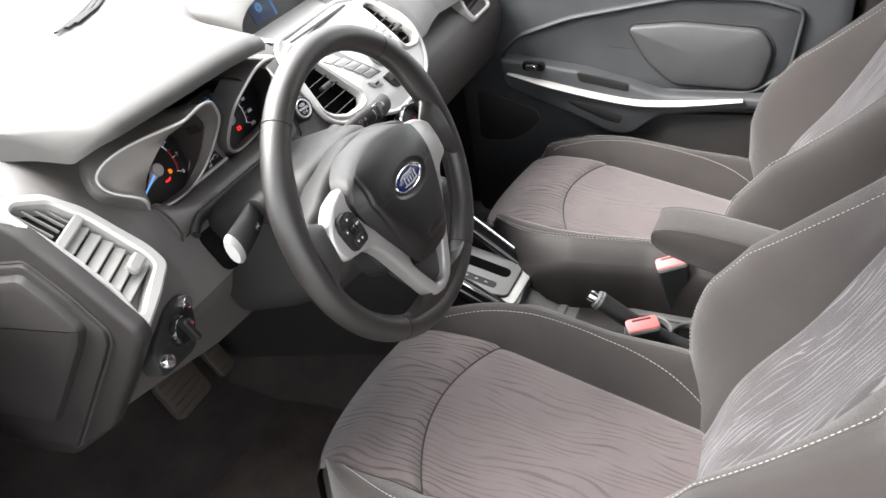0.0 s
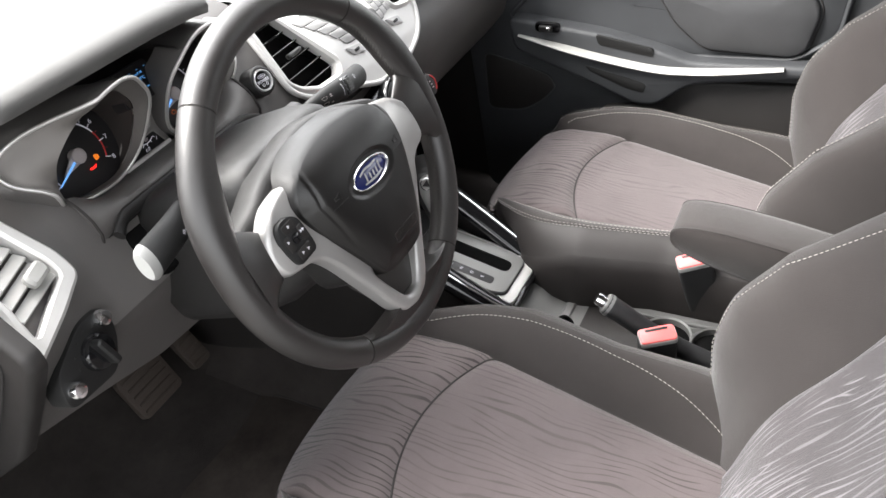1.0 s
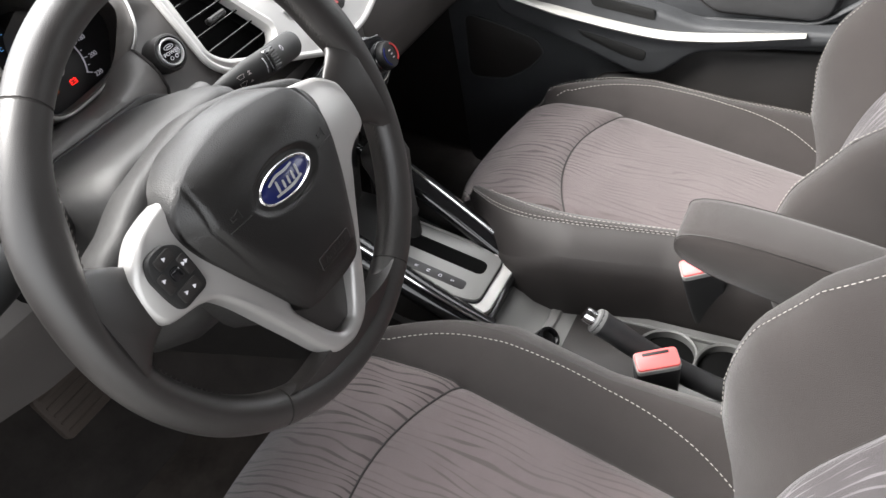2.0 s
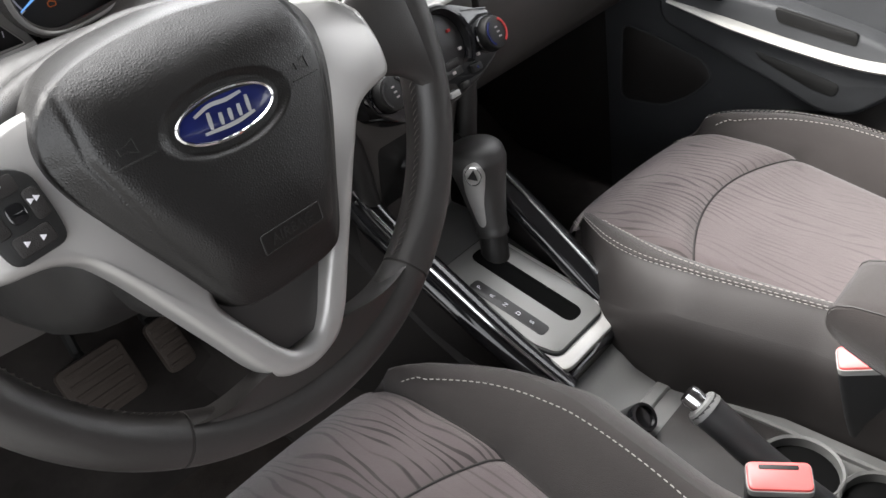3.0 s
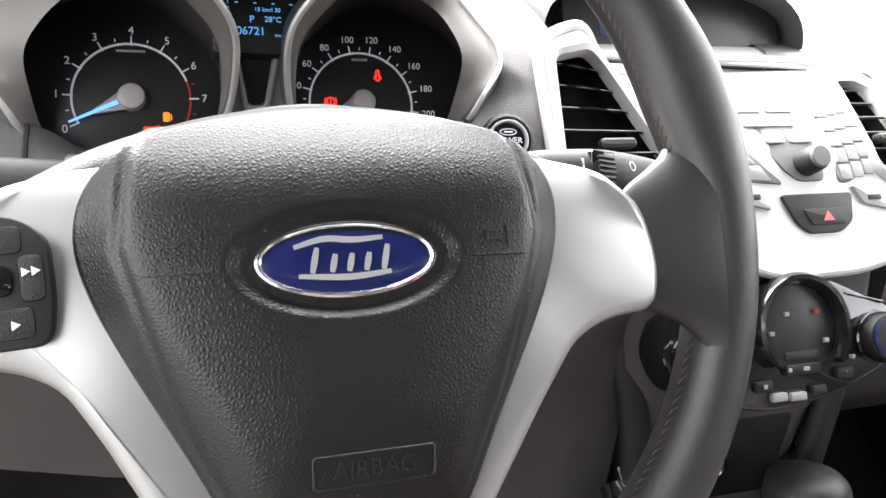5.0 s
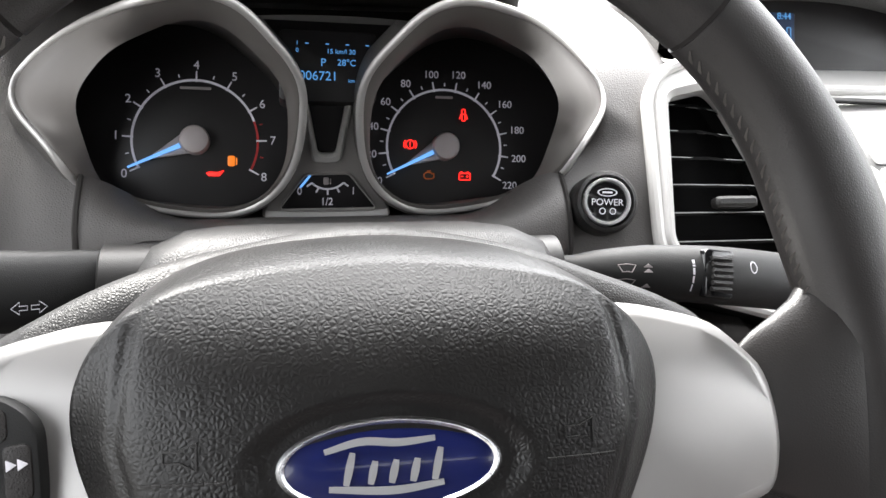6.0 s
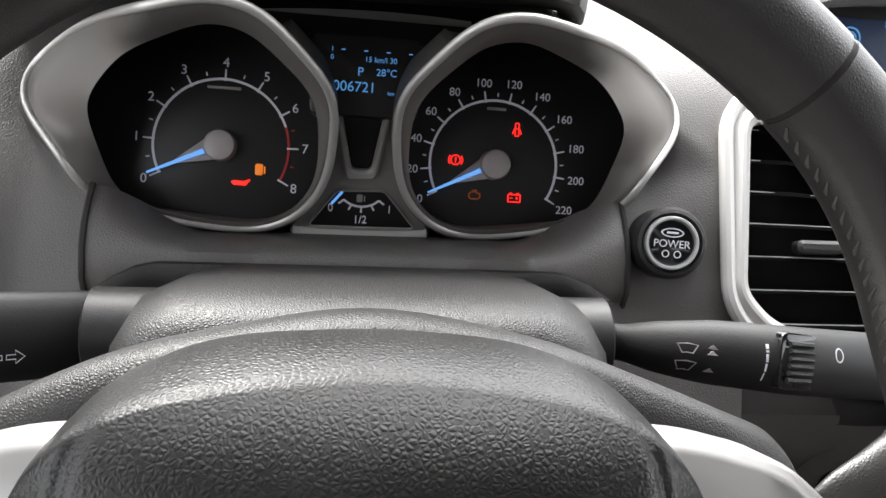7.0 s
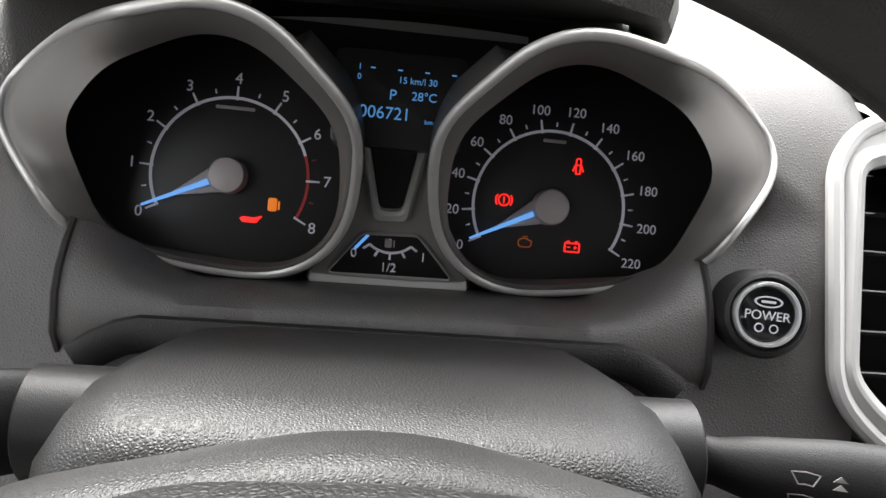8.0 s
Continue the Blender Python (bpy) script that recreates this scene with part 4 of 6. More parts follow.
def pad_bm():
    loops = []
    for z, f in ((-0.045, 1.03), (-0.036, 1.025), (-0.027, 1.005), (-0.018, 0.975), (-0.010, 0.94), (-0.003, 0.90), (0.003, 0.858)):
        loops.append([(x * (1 - 0.02 * max(0, -z / 0.045)), y * f if y > 0 else y, z if y > -0.03 else max(z, -0.015 - 0.1 * max(0, -z - 0.015))) for x, y in PAD_OUT])
    PAD_TOP = [(x, y * 0.82 if y > 0 else y) for x, y in PAD_OUT]
    cy = -0.015
    for k in [0.99, 0.978, 0.965, 0.95, 0.938, 0.926, 0.914, 0.902, 0.89] + [0.88 * (1 - i / 60) for i in range(0, 60)]:
        q = max(0.0, (k - 0.72) / 0.28) ** 2.4
        loops.append([(x * k, cy + (y - cy) * k, 0.006 + (pad_height(x * k, cy + (y - cy) * k, k) - 0.006) * (1 - q * (1 - max(0.0, min(1.0, (y - 0.005) / 0.03))))) for x, y in PAD_TOP])
    return skinned(loops, W)


BACK = [(-0.137, 0.006), (-0.125, 0.024), (-0.105, 0.035), (-0.080, 0.047), (-0.050, 0.0555), (0.0, 0.063), (0.050, 0.0555), (0.080, 0.0455), (0.105, 0.036), (0.127, 0.026), (0.139, 0.008), (0.120, -0.020), (0.080, -0.045), (0.055, -0.095), (-0.055, -0.095), (-0.080, -0.045), (-0.120, -0.020)]
back_bm = slab(smooth_closed(BACK, 96), -0.052, -0.018, 0.011)
for v in back_bm.verts:
    v.co = W @ (v.co - Vector((0, 0, 0.5 * max(0.0, abs(v.co.x) - 0.105))))
part("wheel_back", back_bm, M_SHROUD, wheel, "smooth dark grey rear cover", sharp=50)
pad_mesh = pad_bm()
pad_tree = over(pad_mesh)
pad = part("airbag_cover", pad_mesh, M_PAD, wheel, "grained black airbag cover", sharp=60)
EMB = W @ pose(0.0, -0.0075, 0.0245, -4)
emblem = part("emblem", slab(ellipse(0.0295, 0.0118, n=64), -0.006, 0.0012, 0.001, EMB, dome=0.0014), M_BLUE, wheel, "blue oval emblem with silver rim")
part("emblem_rim", frame_ring(ellipse(0.0308, 0.0129, n=64), ellipse(0.0286, 0.0110, n=64), -0.006, 0.0024, 0.0008, EMB), M_CHROME, emblem)


def emblem_mark():
    """Plain slanting bars between two bowed ones."""
    bm = bmesh.new()
    strokes = [[(-0.018, 0.0045), (-0.008, 0.0068), (0.002, 0.0060), (0.012, 0.0066)],
               [(-0.0105, 0.004), (-0.0125, -0.0045)], [(-0.0045, 0.0015), (-0.0060, -0.0045)], [(0.0012, 0.0015), (-0.0003, -0.0045)],
               [(0.0070, 0.0015), (0.0055, -0.0045)], [(0.0135, 0.004), (0.0115, -0.0045)], [(-0.017, -0.0052), (0.0, -0.0064), (0.014, -0.0052)]]
    for st in strokes:
        pts = spline([(x, y, 0.0031 - 2.0 * x * x) for x, y in st], 14)
        rings = []
        for i, p in enumerate(pts):
            d = (pts[min(i + 1, 13)] - pts[max(i - 1, 0)]).normalized()
            s = Vector((-d.y, d.x, 0)) * (0.00075 + 0.0003 * math.sin(math.pi * i / 13))
            rings.append([p - s, p + s, p + s + Vector((0, 0, 0.0006)), p - s + Vector((0, 0, 0.0006))])
        skin(bm, rings, m=EMB)
    return bm


part("emblem_mark", emblem_mark(), M_MARK, emblem, "plain silver bars")
for s in (-1, 1):
    H = W @ pose(s * 0.0545, -0.003, 0.0)
    horn = bmesh.new()
    bell = [(-0.0052, -0.0006), (-0.0008, -0.0006), (0.0038, -0.0026), (0.0038, 0.0050), (-0.0008, 0.0030), (-0.0052, 0.0030)]
    rim_in = inset(bell, 0.0007)
    skin(horn, [[(x, y, z) for x, y in o] for o, z in ((bell, -0.001), (bell, 0.0006), (rim_in, 0.0006), (rim_in, -0.001))], cap=(False, False))
    for x in range(8):
        prism(horn, rect(0.0027, 0.0008, 0.0002, (-0.0094 + 0.0027 * x, -0.0058), 2), -0.001, 0.0006, 0.0002)
    part("horn_mark", laid(horn, pad_tree, H), M_PAD_SMOOTH, pad)
AB = W @ pose(0.004, -0.0765, 0.0)
part("word_frame", laid(frame_ring(rect(0.042, 0.0115, 0.002, seg=6), rect(0.0402, 0.0098, 0.0015, seg=6), -0.001, 0.0006, 0.0003), pad_tree, AB), M_PAD_SMOOTH, pad)
airbag = lettering("word", "AIRBAG", 0.0082, Matrix.Translation((0, 0, 0.0003)), M_PAD_SMOOTH, pad)
for v in airbag.data.vertices:
    hit = pad_tree.ray_cast(AB @ Vector((v.co.x, v.co.y, 0.03)), (W.to_3x3() @ Vector((0, 0, -1))).normalized(), 0.06)[0]
    v.co = (hit or AB @ v.co) + W.to_3x3() @ Vector((0, 0, v.co.z))


# silver spokes: two arms running down into a V, one moulding each side
SHEAR = lambda pts: [(x - 0.055 * max(0.0, -0.03 - y), y) for x, y in pts]
ARM = [(0.020, -0.030), (0.030, 0.034), (0.084, 0.034), (0.112, 0.027), (0.131, 0.010), (0.1375, -0.012), (0.133, -0.032), (0.107, -0.034), (0.092, -0.041), (0.079, -0.060), (0.062, -0.090), (0.046, -0.118), (0.034, -0.140), (0.022, -0.154), (0.0, -0.160), (0.0, -0.146), (0.009, -0.144), (0.018, -0.134), (0.034, -0.108), (0.042, -0.092)]
flip = lambda pts: [(-x, y) for x, y in pts]
both = ARM[:15] + flip(ARM[:14][::-1]) + flip(ARM[16:][::-1]) + [ARM[15]] + ARM[16:]
bm = slab(rounded(SHEAR(both), 0.009, 4), -0.012, 0.006, 0.0045)
for v in bm.verts:
    v.co.z -= 0.13 * max(0.0, -0.055 - v.co.y) + 0.6 * max(0.0, abs(v.co.x) - 0.112) ** 1.1 + 0.45 * max(0.0, v.co.y - 0.012)
    v.co = W @ v.co
part("spoke_moulding", bm, M_SILVER, wheel, "satin silver spokes running down into a V", sharp=50)
for s in (-1, 1):
    # leather flares where the rim meets the spokes
    flare = []
    for u, h, th, v0 in ((0.124, 0.022, 0.003, -0.006), (0.131, 0.027, 0.0065, -0.005), (0.139, 0.031, 0.009, -0.004), (0.147, 0.036, 0.0105, -0.003), (0.155, 0.045, 0.0118, -0.001), (0.161, 0.056, 0.0125, 0.0), (0.165, 0.064, 0.0125, 0.0)):
        flare.append([(s * (u - 2.2 * max(0.0, abs(math.sin(a)) * h - 0.045) ** 2 * 40 * 0.2), v0 + h * math.sin(a), -0.012 + th * math.cos(a)) for a in [math.tau * i / 32 for i in range(32)]])
    part("rim_flare", skinned(flare, W), M_LEATHER, wheel, sharp=60)


def lower_web():
    """Leather running from the rim up to the foot of the V."""
    loops = []
    for i in range(33):
        s = -1 + 2 * i / 32
        a = radians(270 + 31 * s)
        r = RIM - 0.010
        b0, b1 = WR @ Vector((r * math.cos(a), r * math.sin(a), 0.0135)), WR @ Vector((r * math.cos(a), r * math.sin(a), -0.0135))
        k = max(0.0, (abs(s) - 0.42) / 0.58) ** 1.3
        top = W @ Vector((-0.0066 + 0.075 * s, -0.147 + 0.004 * abs(s), -0.0075))
        low = W @ Vector((-0.0066 + 0.075 * s, -0.147 + 0.004 * abs(s), -0.030))
        t0, t1 = top.lerp(b0, k * 0.92), low.lerp(b1, k * 0.92)
        loops.append([t0, t0.lerp(b0, 0.4) - W.to_3x3() @ Vector((0, 0, 0.002)), b0, b1, t1])
    return skinned(loops)


part("lower_web", lower_web(), M_LEATHER, wheel, sharp=60)
part("v_backing", slab(rounded(SHEAR([(-0.058, -0.09), (0.058, -0.09), (0.024, -0.143), (-0.024, -0.143)]), 0.01, 4), -0.030, -0.014, 0.002, W), M_LEATHER, wheel, "dark grained plastic inside the V")

# control pads on the spokes
for s in (-1, 1):
    KP = W @ pose(s * 0.1085, -0.006, 0.0075, 0, s * 3, s * -4)
    kp = [(-0.0135, -0.022), (0.0135, -0.022), (0.0155, -0.008), (0.0155, 0.013), (0.006, 0.021), (-0.009, 0.021), (-0.0155, 0.010), (-0.0155, -0.008)]
    kp = [(s * -x, y) for x, y in kp]
    if s > 0:
        continue
    pod = part("control_pad", slab(rounded(kp if s < 0 else kp[::-1], 0.006, 4), -0.006, 0.001, 0.0012, KP), M_BLACK, wheel, "black audio control pad")
    part("pad_key", slab(rect(0.009, 0.010, 0.004), 0.0, 0.0028, 0.001, KP), M_GLOSS, pod)
    for x, y, w, h in ((-0.010, 0.0, 0.0075, 0.015), (0.010, 0.0, 0.0075, 0.015), (0, 0.0128, 0.016, 0.009), (0, -0.0140, 0.019, 0.010)):
        part("pad_key", slab(rect(w, h, 0.0025, (x, y)), 0.0, 0.0018, 0.0008, KP), M_LOWER, pod)
    for x, y, r in ((-0.010, 0.003, 0), (0.0085, 0.002, 0), (0.0115, 0.002, 0), (-0.0035, -0.0135, 0), (0.004, -0.0145, 0), (0.0, 0.0135, 0)):
        part("key_mark", slab(rounded([(x - 0.0013, y - 0.0016), (x + 0.0015, y), (x - 0.0013, y + 0.0016)], 0.0002, 2), 0.0015, 0.0022, 0.0001, KP), M_PRINT, pod)

# ---- steering column shroud and stalks
column = thing("steering_column", (0, 0.10, 0.55), "grey plastic steering column shroud", "steering column")


def shroud_bm():
    loops = []
    for z, w, top, bot in ((-0.046, 0.070, 0.055, -0.062), (-0.052, 0.078, 0.062, -0.075), (-0.07, 0.0845, 0.067, -0.085), (-0.10, 0.0885, 0.0712, -0.095), (-0.14, 0.0905, 0.0735, -0.100), (-0.18, 0.0915, 0.0745, -0.10), (-0.26, 0.0915, 0.06, -0.09)):
        ring = []
        for i in range(48):
            a = math.tau * i / 48
            c, s = math.cos(a), math.sin(a)
            p = 6.5
            r = (abs(c) ** p + abs(s) ** p) ** (-1 / p)
            ring.append((w * r * c, (top + bot) / 2 + (top - bot) / 2 * r * s, z))
        loops.append(ring)
    return skinned(loops, W)


part("shroud", shroud_bm(), M_SHROUD, column, sharp=50)
part("shroud_joint", tube([W @ Vector((s * 0.0965, 0.012, -0.05 - 0.10 * i / 8)) for s in (1,) for i in range(9)], 0.001, 5), M_SEAM, column)
for s, name, lab in ((-1, "indicator_stalk", "black indicator stalk with a silver tip"), (1, "wiper_stalk", "black wiper stalk with ribbed thumb wheel")):
    st = thing(name, W @ Vector((s * 0.09, 0.045, -0.075)), lab, "stalk")
    boss = [W @ Vector((s * x, 0.048, -0.115)) for x in ((0.072, 0.0915, 0.0945, 0.0955) if s > 0 else (0.072, 0.096, 0.100, 0.101))]
    part("shroud_ring", tube(boss, lambda t: 0.0172 - 0.0015 * (t > 0.9), 32), M_PAD_SMOOTH, column)
    way = ((0.089, 0.0490, -0.114), (0.096, 0.0485, -0.112), (0.106, 0.0478, -0.107), (0.12, 0.0468, -0.101), (0.14, 0.0455, -0.0965), (0.165, 0.0435, -0.0945), (0.205, 0.040, -0.110), (0.234, 0.036, -0.127)) if s > 0 else ((0.094, 0.049, -0.120), (0.101, 0.0485, -0.117), (0.112, 0.0475, -0.112), (0.130, 0.0465, -0.103), (0.155, 0.0465, -0.090), (0.178, 0.0465, -0.079), (0.190, 0.0465, -0.073))
    path = spline([W @ Vector((s * x, y, z)) for x, y, z in way], 40)
    vup = W.to_3x3() @ Vector((0, 1, 0))
    part("collar", tube(path[:7], lambda t: 0.0148 - 0.0088 * t ** 0.8, 24), M_SHROUD, st, "flared grey collar")
    wide = ((0, 0.12, 0.25, 0.45, 0.85, 0.95, 0.99, 1.0), (0.0052, 0.0054, 0.0072, 0.0092, 0.0102, 0.0100, 0.0085, 0.006)) if s > 0 else ((0, 0.15, 0.3, 0.55, 0.8, 1.0), (0.0058, 0.0062, 0.0064, 0.0066, 0.0068, 0.0068))
    lever = tube(path[5:], lambda t: float(np.interp(t, *wide)), 20, flat=1.35 if s > 0 else 2.5, up=vup)
    tree = over(lever)
    part("lever", lever, M_BLACK, st, sharp=50)
    if s < 0:
        tip = spline([W @ Vector((-x, y, z)) for x, y, z in ((0.189, 0.0465, -0.0735), (0.194, 0.0465, -0.071), (0.201, 0.0465, -0.0675))], 8)
        part("tip", tube(tip, lambda t: 0.0069 - 0.0016 * t ** 4, 20, flat=2.5, up=vup), M_GREY_LIGHT, st, "light grey tip")
        part("tip_band", tube(tip[:2], lambda t: 0.0066, 20, flat=2.5, up=vup), M_SEAM, st)
    F = W @ pose(0.1615, 0.0440, -0.0866, 0, 14, -5)
    if s > 0:
        hw = part("thumb_wheel_well", slab(rect(0.017, 0.0215, 0.003), -0.006, 0.0004, 0.0008, F), M_GLOSS, st)
        for i in range(6):
            part("thumb_wheel_rib", tube([F @ Vector((x, -0.0068 + 0.0027 * i, 0.0008 + 0.0016 * math.cos((i - 2.5) / 2.4))) for x in (-0.0055, 0, 0.0055)], 0.0011, 6), M_SHROUD, hw)
        for i in range(4):
            part("mark", laid(slab(rect(0.0010 - 0.0002 * i, 0.0030, 0.0001, (-0.0125, 0.0040 - 0.0036 * i)), -0.0004, 0.00015, 0.00004), tree, F), M_PRINT, st)
        part("mark", laid(frame_ring(ellipse(0.0022, 0.0028, (0.0185, 0.004), 16), ellipse(0.0017, 0.0023, (0.0185, 0.004), 16), -0.0004, 0.00015, 0.00004), tree, F), M_PRINT, st)
    G = W @ pose(0.1230, 0.0462, -0.0912, 0, 13, -4) if s > 0 else W @ pose(-0.124, 0.0400, -0.0960, 0, 26, 4)
    if s > 0:
        for y, k in ((0.0, 1.0), (-0.0066, 0.75)):
            wip = [(-0.0036, y - 0.0002), (-0.0018, y), (0.0000, y - 0.0002), (0.0016, y + 0.0032), (-0.0018, y + 0.0038), (-0.0052, y + 0.0032)]
            part("mark", laid(frame_ring(wip, inset(wip, 0.0004), -0.0004, 0.00015, 0.00004), tree, G), M_HUB, st)
            for q in (0.0, 0.0022)[:1 if k < 1 else 2]:
                part("mark", laid(slab([(0.0042, y + q), (0.0078, y + q), (0.0060, y + q + 0.0017)], -0.0004, 0.00015, 0.00004), tree, G), M_HUB, st)
    else:
        for sg in (-1, 1):
            arrow = [(0.0006, 0.001), (0.0036, 0.001), (0.0036, 0.0026), (0.0068, 0), (0.0036, -0.0026), (0.0036, -0.001), (0.0006, -0.001)]
            arrow = [(sg * x, y) for x, y in arrow]
            arrow = arrow[::-1] if sg > 0 else arrow
            part("mark", laid(frame_ring(arrow, inset(arrow, 0.0004), -0.0004, 0.00015, 0.00004), tree, G), M_PRINT, st)

# ---- side air vent with its frame, the light switch, the dashboard's end
V = place_frame((-0.235, 0.222, 0.69), 43, 10)
vent = thing("side_vent", V @ Vector((0, 0, 0)), "side air vent with grey slats in a light silver frame", "air vent")
vo = rounded([(-0.064, -0.062), (-0.040, -0.006), (-0.040, 0.066), (-0.046, 0.135), (-0.028, 0.142), (0.010, 0.118), (0.030, 0.080), (0.045, 0.0), (0.042, -0.028), (0.0, -0.044)][::-1], 0.010, 4)
vi = rounded([(-0.040, -0.042), (-0.030, -0.004), (-0.030, 0.062), (-0.036, 0.124), (-0.026, 0.127), (0.004, 0.106), (0.019, 0.066), (0.029, 0.0), (0.027, -0.017), (-0.010, -0.030)][::-1], 0.006, 4)
part("vent_frame", frame_ring(vo, vi, -0.02, 0.008, 0.003, V), M_WHITE_SILVER, vent, "light silver vent frame")
part("vent_well", slab(inset(vo, 0.003), -0.03, -0.018, 0.001, V), M_BLACK, vent)
for i in range(6):
    y = -0.0135 + 0.0150 * i
    part("slat", block((-0.032 + 0.001 * i, -0.0064, -0.0011), (0.029 - 0.0026 * i, 0.0064, 0.0013), V @ pose(0, y, -0.004, -24, 0, 10), bevel=0.0006), M_SLAT, vent)
part("divider", block((-0.034, -0.006, -0.012), (0.019, 0.006, 0.006), V @ pose(0, 0.0715, 0, 0, 0, 10), bevel=0.002), M_SLAT, vent)
for x, h in ((-0.024, 0.022), (-0.0135, 0.021), (-0.003, 0.017), (0.006, 0.012)):
    part("upper_slat", block((-0.0011, -h, -0.002), (0.0011, h, 0.002), V @ pose(x, 0.078 + h, -0.005, 0, 0, 12), bevel=0.0005), M_SLAT, vent)
part("vent_tab", block((-0.013, -0.008, -0.001), (0.013, 0.008, 0.011), V @ pose(0.011, -0.002, 0.001, 0, 0, 10), bevel=0.003), M_SLAT, vent, "grey adjusting tab")

switch = thing("light_switch", (-0.23, 0.19, 0.57), "round black headlamp switch with small chrome knobs", "light switch")
LS = place_frame((-0.218, 0.199, 0.597), 12, 8)
part("switch_plate", slab(rounded([(-0.058, -0.024), (0.010, -0.034), (0.034, 0.0), (0.036, 0.03), (0.0, 0.034), (-0.050, 0.012)], 0.014, 5), -0.02, 0.004, 0.002, LS), M_BLACK, switch)
part("dial", skinned(ring_loops([(0.019, 0.0), (0.019, 0.008), (0.0165, 0.012), (0.008, 0.0125)]), LS), M_GLOSS, switch, "black turning dial")
part("dial_grip", block((-0.004, -0.017, 0.010), (0.004, 0.017, 0.024), LS @ pose(0, 0, 0, 0, 0, 14), bevel=0.002), M_BLACK, switch)
for x, y in ((-0.042, -0.010), (0.024, 0.022)):
    part("knob", skinned(ring_loops([(0.0085, 0.0), (0.0085, 0.010), (0.007, 0.013), (0.003, 0.0135)]), LS @ pose(x, y, 0)), M_CHROME, switch, "small bright knob")
for i in range(5):
    a = radians(60 + 30 * i)
    part("mark", slab(rect(0.003, 0.002, 0.0005, (0.025 * math.cos(a), 0.025 * math.sin(a))), 0.003, 0.0046, 0.0002, LS), M_SHROUD, switch)


def dash_end():
    """The rounded end of the dashboard beside the open doorway, with its sunk cover."""
    out = rounded([(0.280, 0.772), (0.225, 0.729), (0.160, 0.671), (0.159, 0.655), (0.195, 0.599), (0.270, 0.493), (0.367, 0.4125), (0.42, 0.40), (0.5, 0.40), (0.70, 0.6), (0.62, 0.80), (0.33, 0.79)], 0.010, 5)
    m = Matrix(((0, 0, -1, 0), (1, 0, 0, 0), (0, 1, 0, 0), (0, 0, 0, 1)))
    return out, m


eo, em = dash_end()
E0 = Matrix.Translation((-0.272, 0, 0)) @ em
end_cap = part("end_panel", slab(eo, 0.010, 0.028, 0.008, E0), M_LOWER, dashboard, "dark rounded end of the dashboard", sharp=50)
step = rounded([(0.40, 0.712), (0.308, 0.729), (0.282, 0.736), (0.235, 0.7006), (0.200, 0.663), (0.203, 0.648), (0.223, 0.617), (0.347, 0.439), (0.5, 0.43), (0.66, 0.6), (0.6, 0.74)], 0.009, 5)
cover = rounded([(0.38, 0.700), (0.285, 0.725), (0.2513, 0.6998), (0.221, 0.670), (0.235, 0.6432), (0.3444, 0.4935), (0.5, 0.47), (0.62, 0.6), (0.56, 0.70)], 0.009, 5)
part("end_step", slab(step, 0.02, 0.035, 0.004, E0), M_LOWER, end_cap)
part("end_step_gap", tube([E0 @ Vector((x, y, 0.0285)) for x, y in inset(step, -0.0015)], 0.0018, 6), M_SEAM, end_cap)
part("end_cover", slab(cover, 0.03, 0.047, 0.012, E0), M_LOWER, end_cap, "raised cover of the dashboard's end")

# ---- centre stack
stack = thing("centre_stack", (0.365, 0.25, 0.60), "light silver centre console with audio keys and air vents", "centre console")


BEND = lambda v: -0.55 * max(0.0, v - 0.01) ** 2 / 0.13 - 0.10 * max(0.0, -0.03 - v)


def on_stack(x, y, z=0.0):
    """A place on the face of the centre stack, bowed in its middle and straighter beside the dials."""
    c = max(0.0, min(1.0, (-0.075 - x) / 0.06))
    return S @ Vector((x, y, z + BEND(y) * (1 - 0.78 * c * c * (3 - 2 * c))))


def stack_slab(outline, z0, z1, bevel=0.001):
    bm = slab(outline, z0, z1, bevel)
    for v in bm.verts:
        v.co = on_stack(*v.co)
    return bm


def stack_face():
    """The silver shield with holes for the vents and the dark keypad beds."""
    n, k = 110, 84
    out = rounded(SHIELD, 0.018, 5)
    holes = [inset(VENT_L, -0.004), inset(VENT_R, -0.004)]
    bm = bmesh.new()
    vs = {}

    def vert(i, j):
        if (i, j) not in vs:
            x, y = -0.182 + 0.346 * i / n, -0.064 + 0.208 * j / k
            vs[i, j] = bm.verts.new(on_stack(x, y, 0.0))
        return vs[i, j]

    for i in range(n):
        for j in range(k):
            x, y = -0.182 + 0.346 * (i + 0.5) / n, -0.064 + 0.208 * (j + 0.5) / k
            if inside((x, y), out) and not any(inside((x, y), h) for h in holes):
                bm.faces.new([vert(i, j), vert(i + 1, j), vert(i + 1, j + 1), vert(i, j + 1)])
    return bm


VENT_L = rounded([(-0.1555, 0.1125), (-0.164, 0.021), (-0.152, 0.007), (-0.125, -0.006), (-0.080, -0.009), (-0.070, 0.002), (-0.108, 0.114), (-0.122, 0.121)], 0.007, 4)
VENT_R = rounded([(0.112, 0.10), (0.100, 0.028), (0.106, 0.016), (0.136, 0.010), (0.148, 0.02), (0.142, 0.10), (0.135, 0.108), (0.118, 0.108)], 0.006, 4)
part("shield", stack_face(), M_WHITE_SILVER, stack, "light silver painted shield", sharp=60)
edge = rounded(SHIELD, 0.018, 5)
rim_pts = [on_stack(x, y, 0.001) for x, y in edge]
part("shield_edge", tube(rim_pts + rim_pts[:1], 0.004, 10, cap=False), M_WHITE_SILVER, stack)
corner = edge[-6:] + edge[:19]
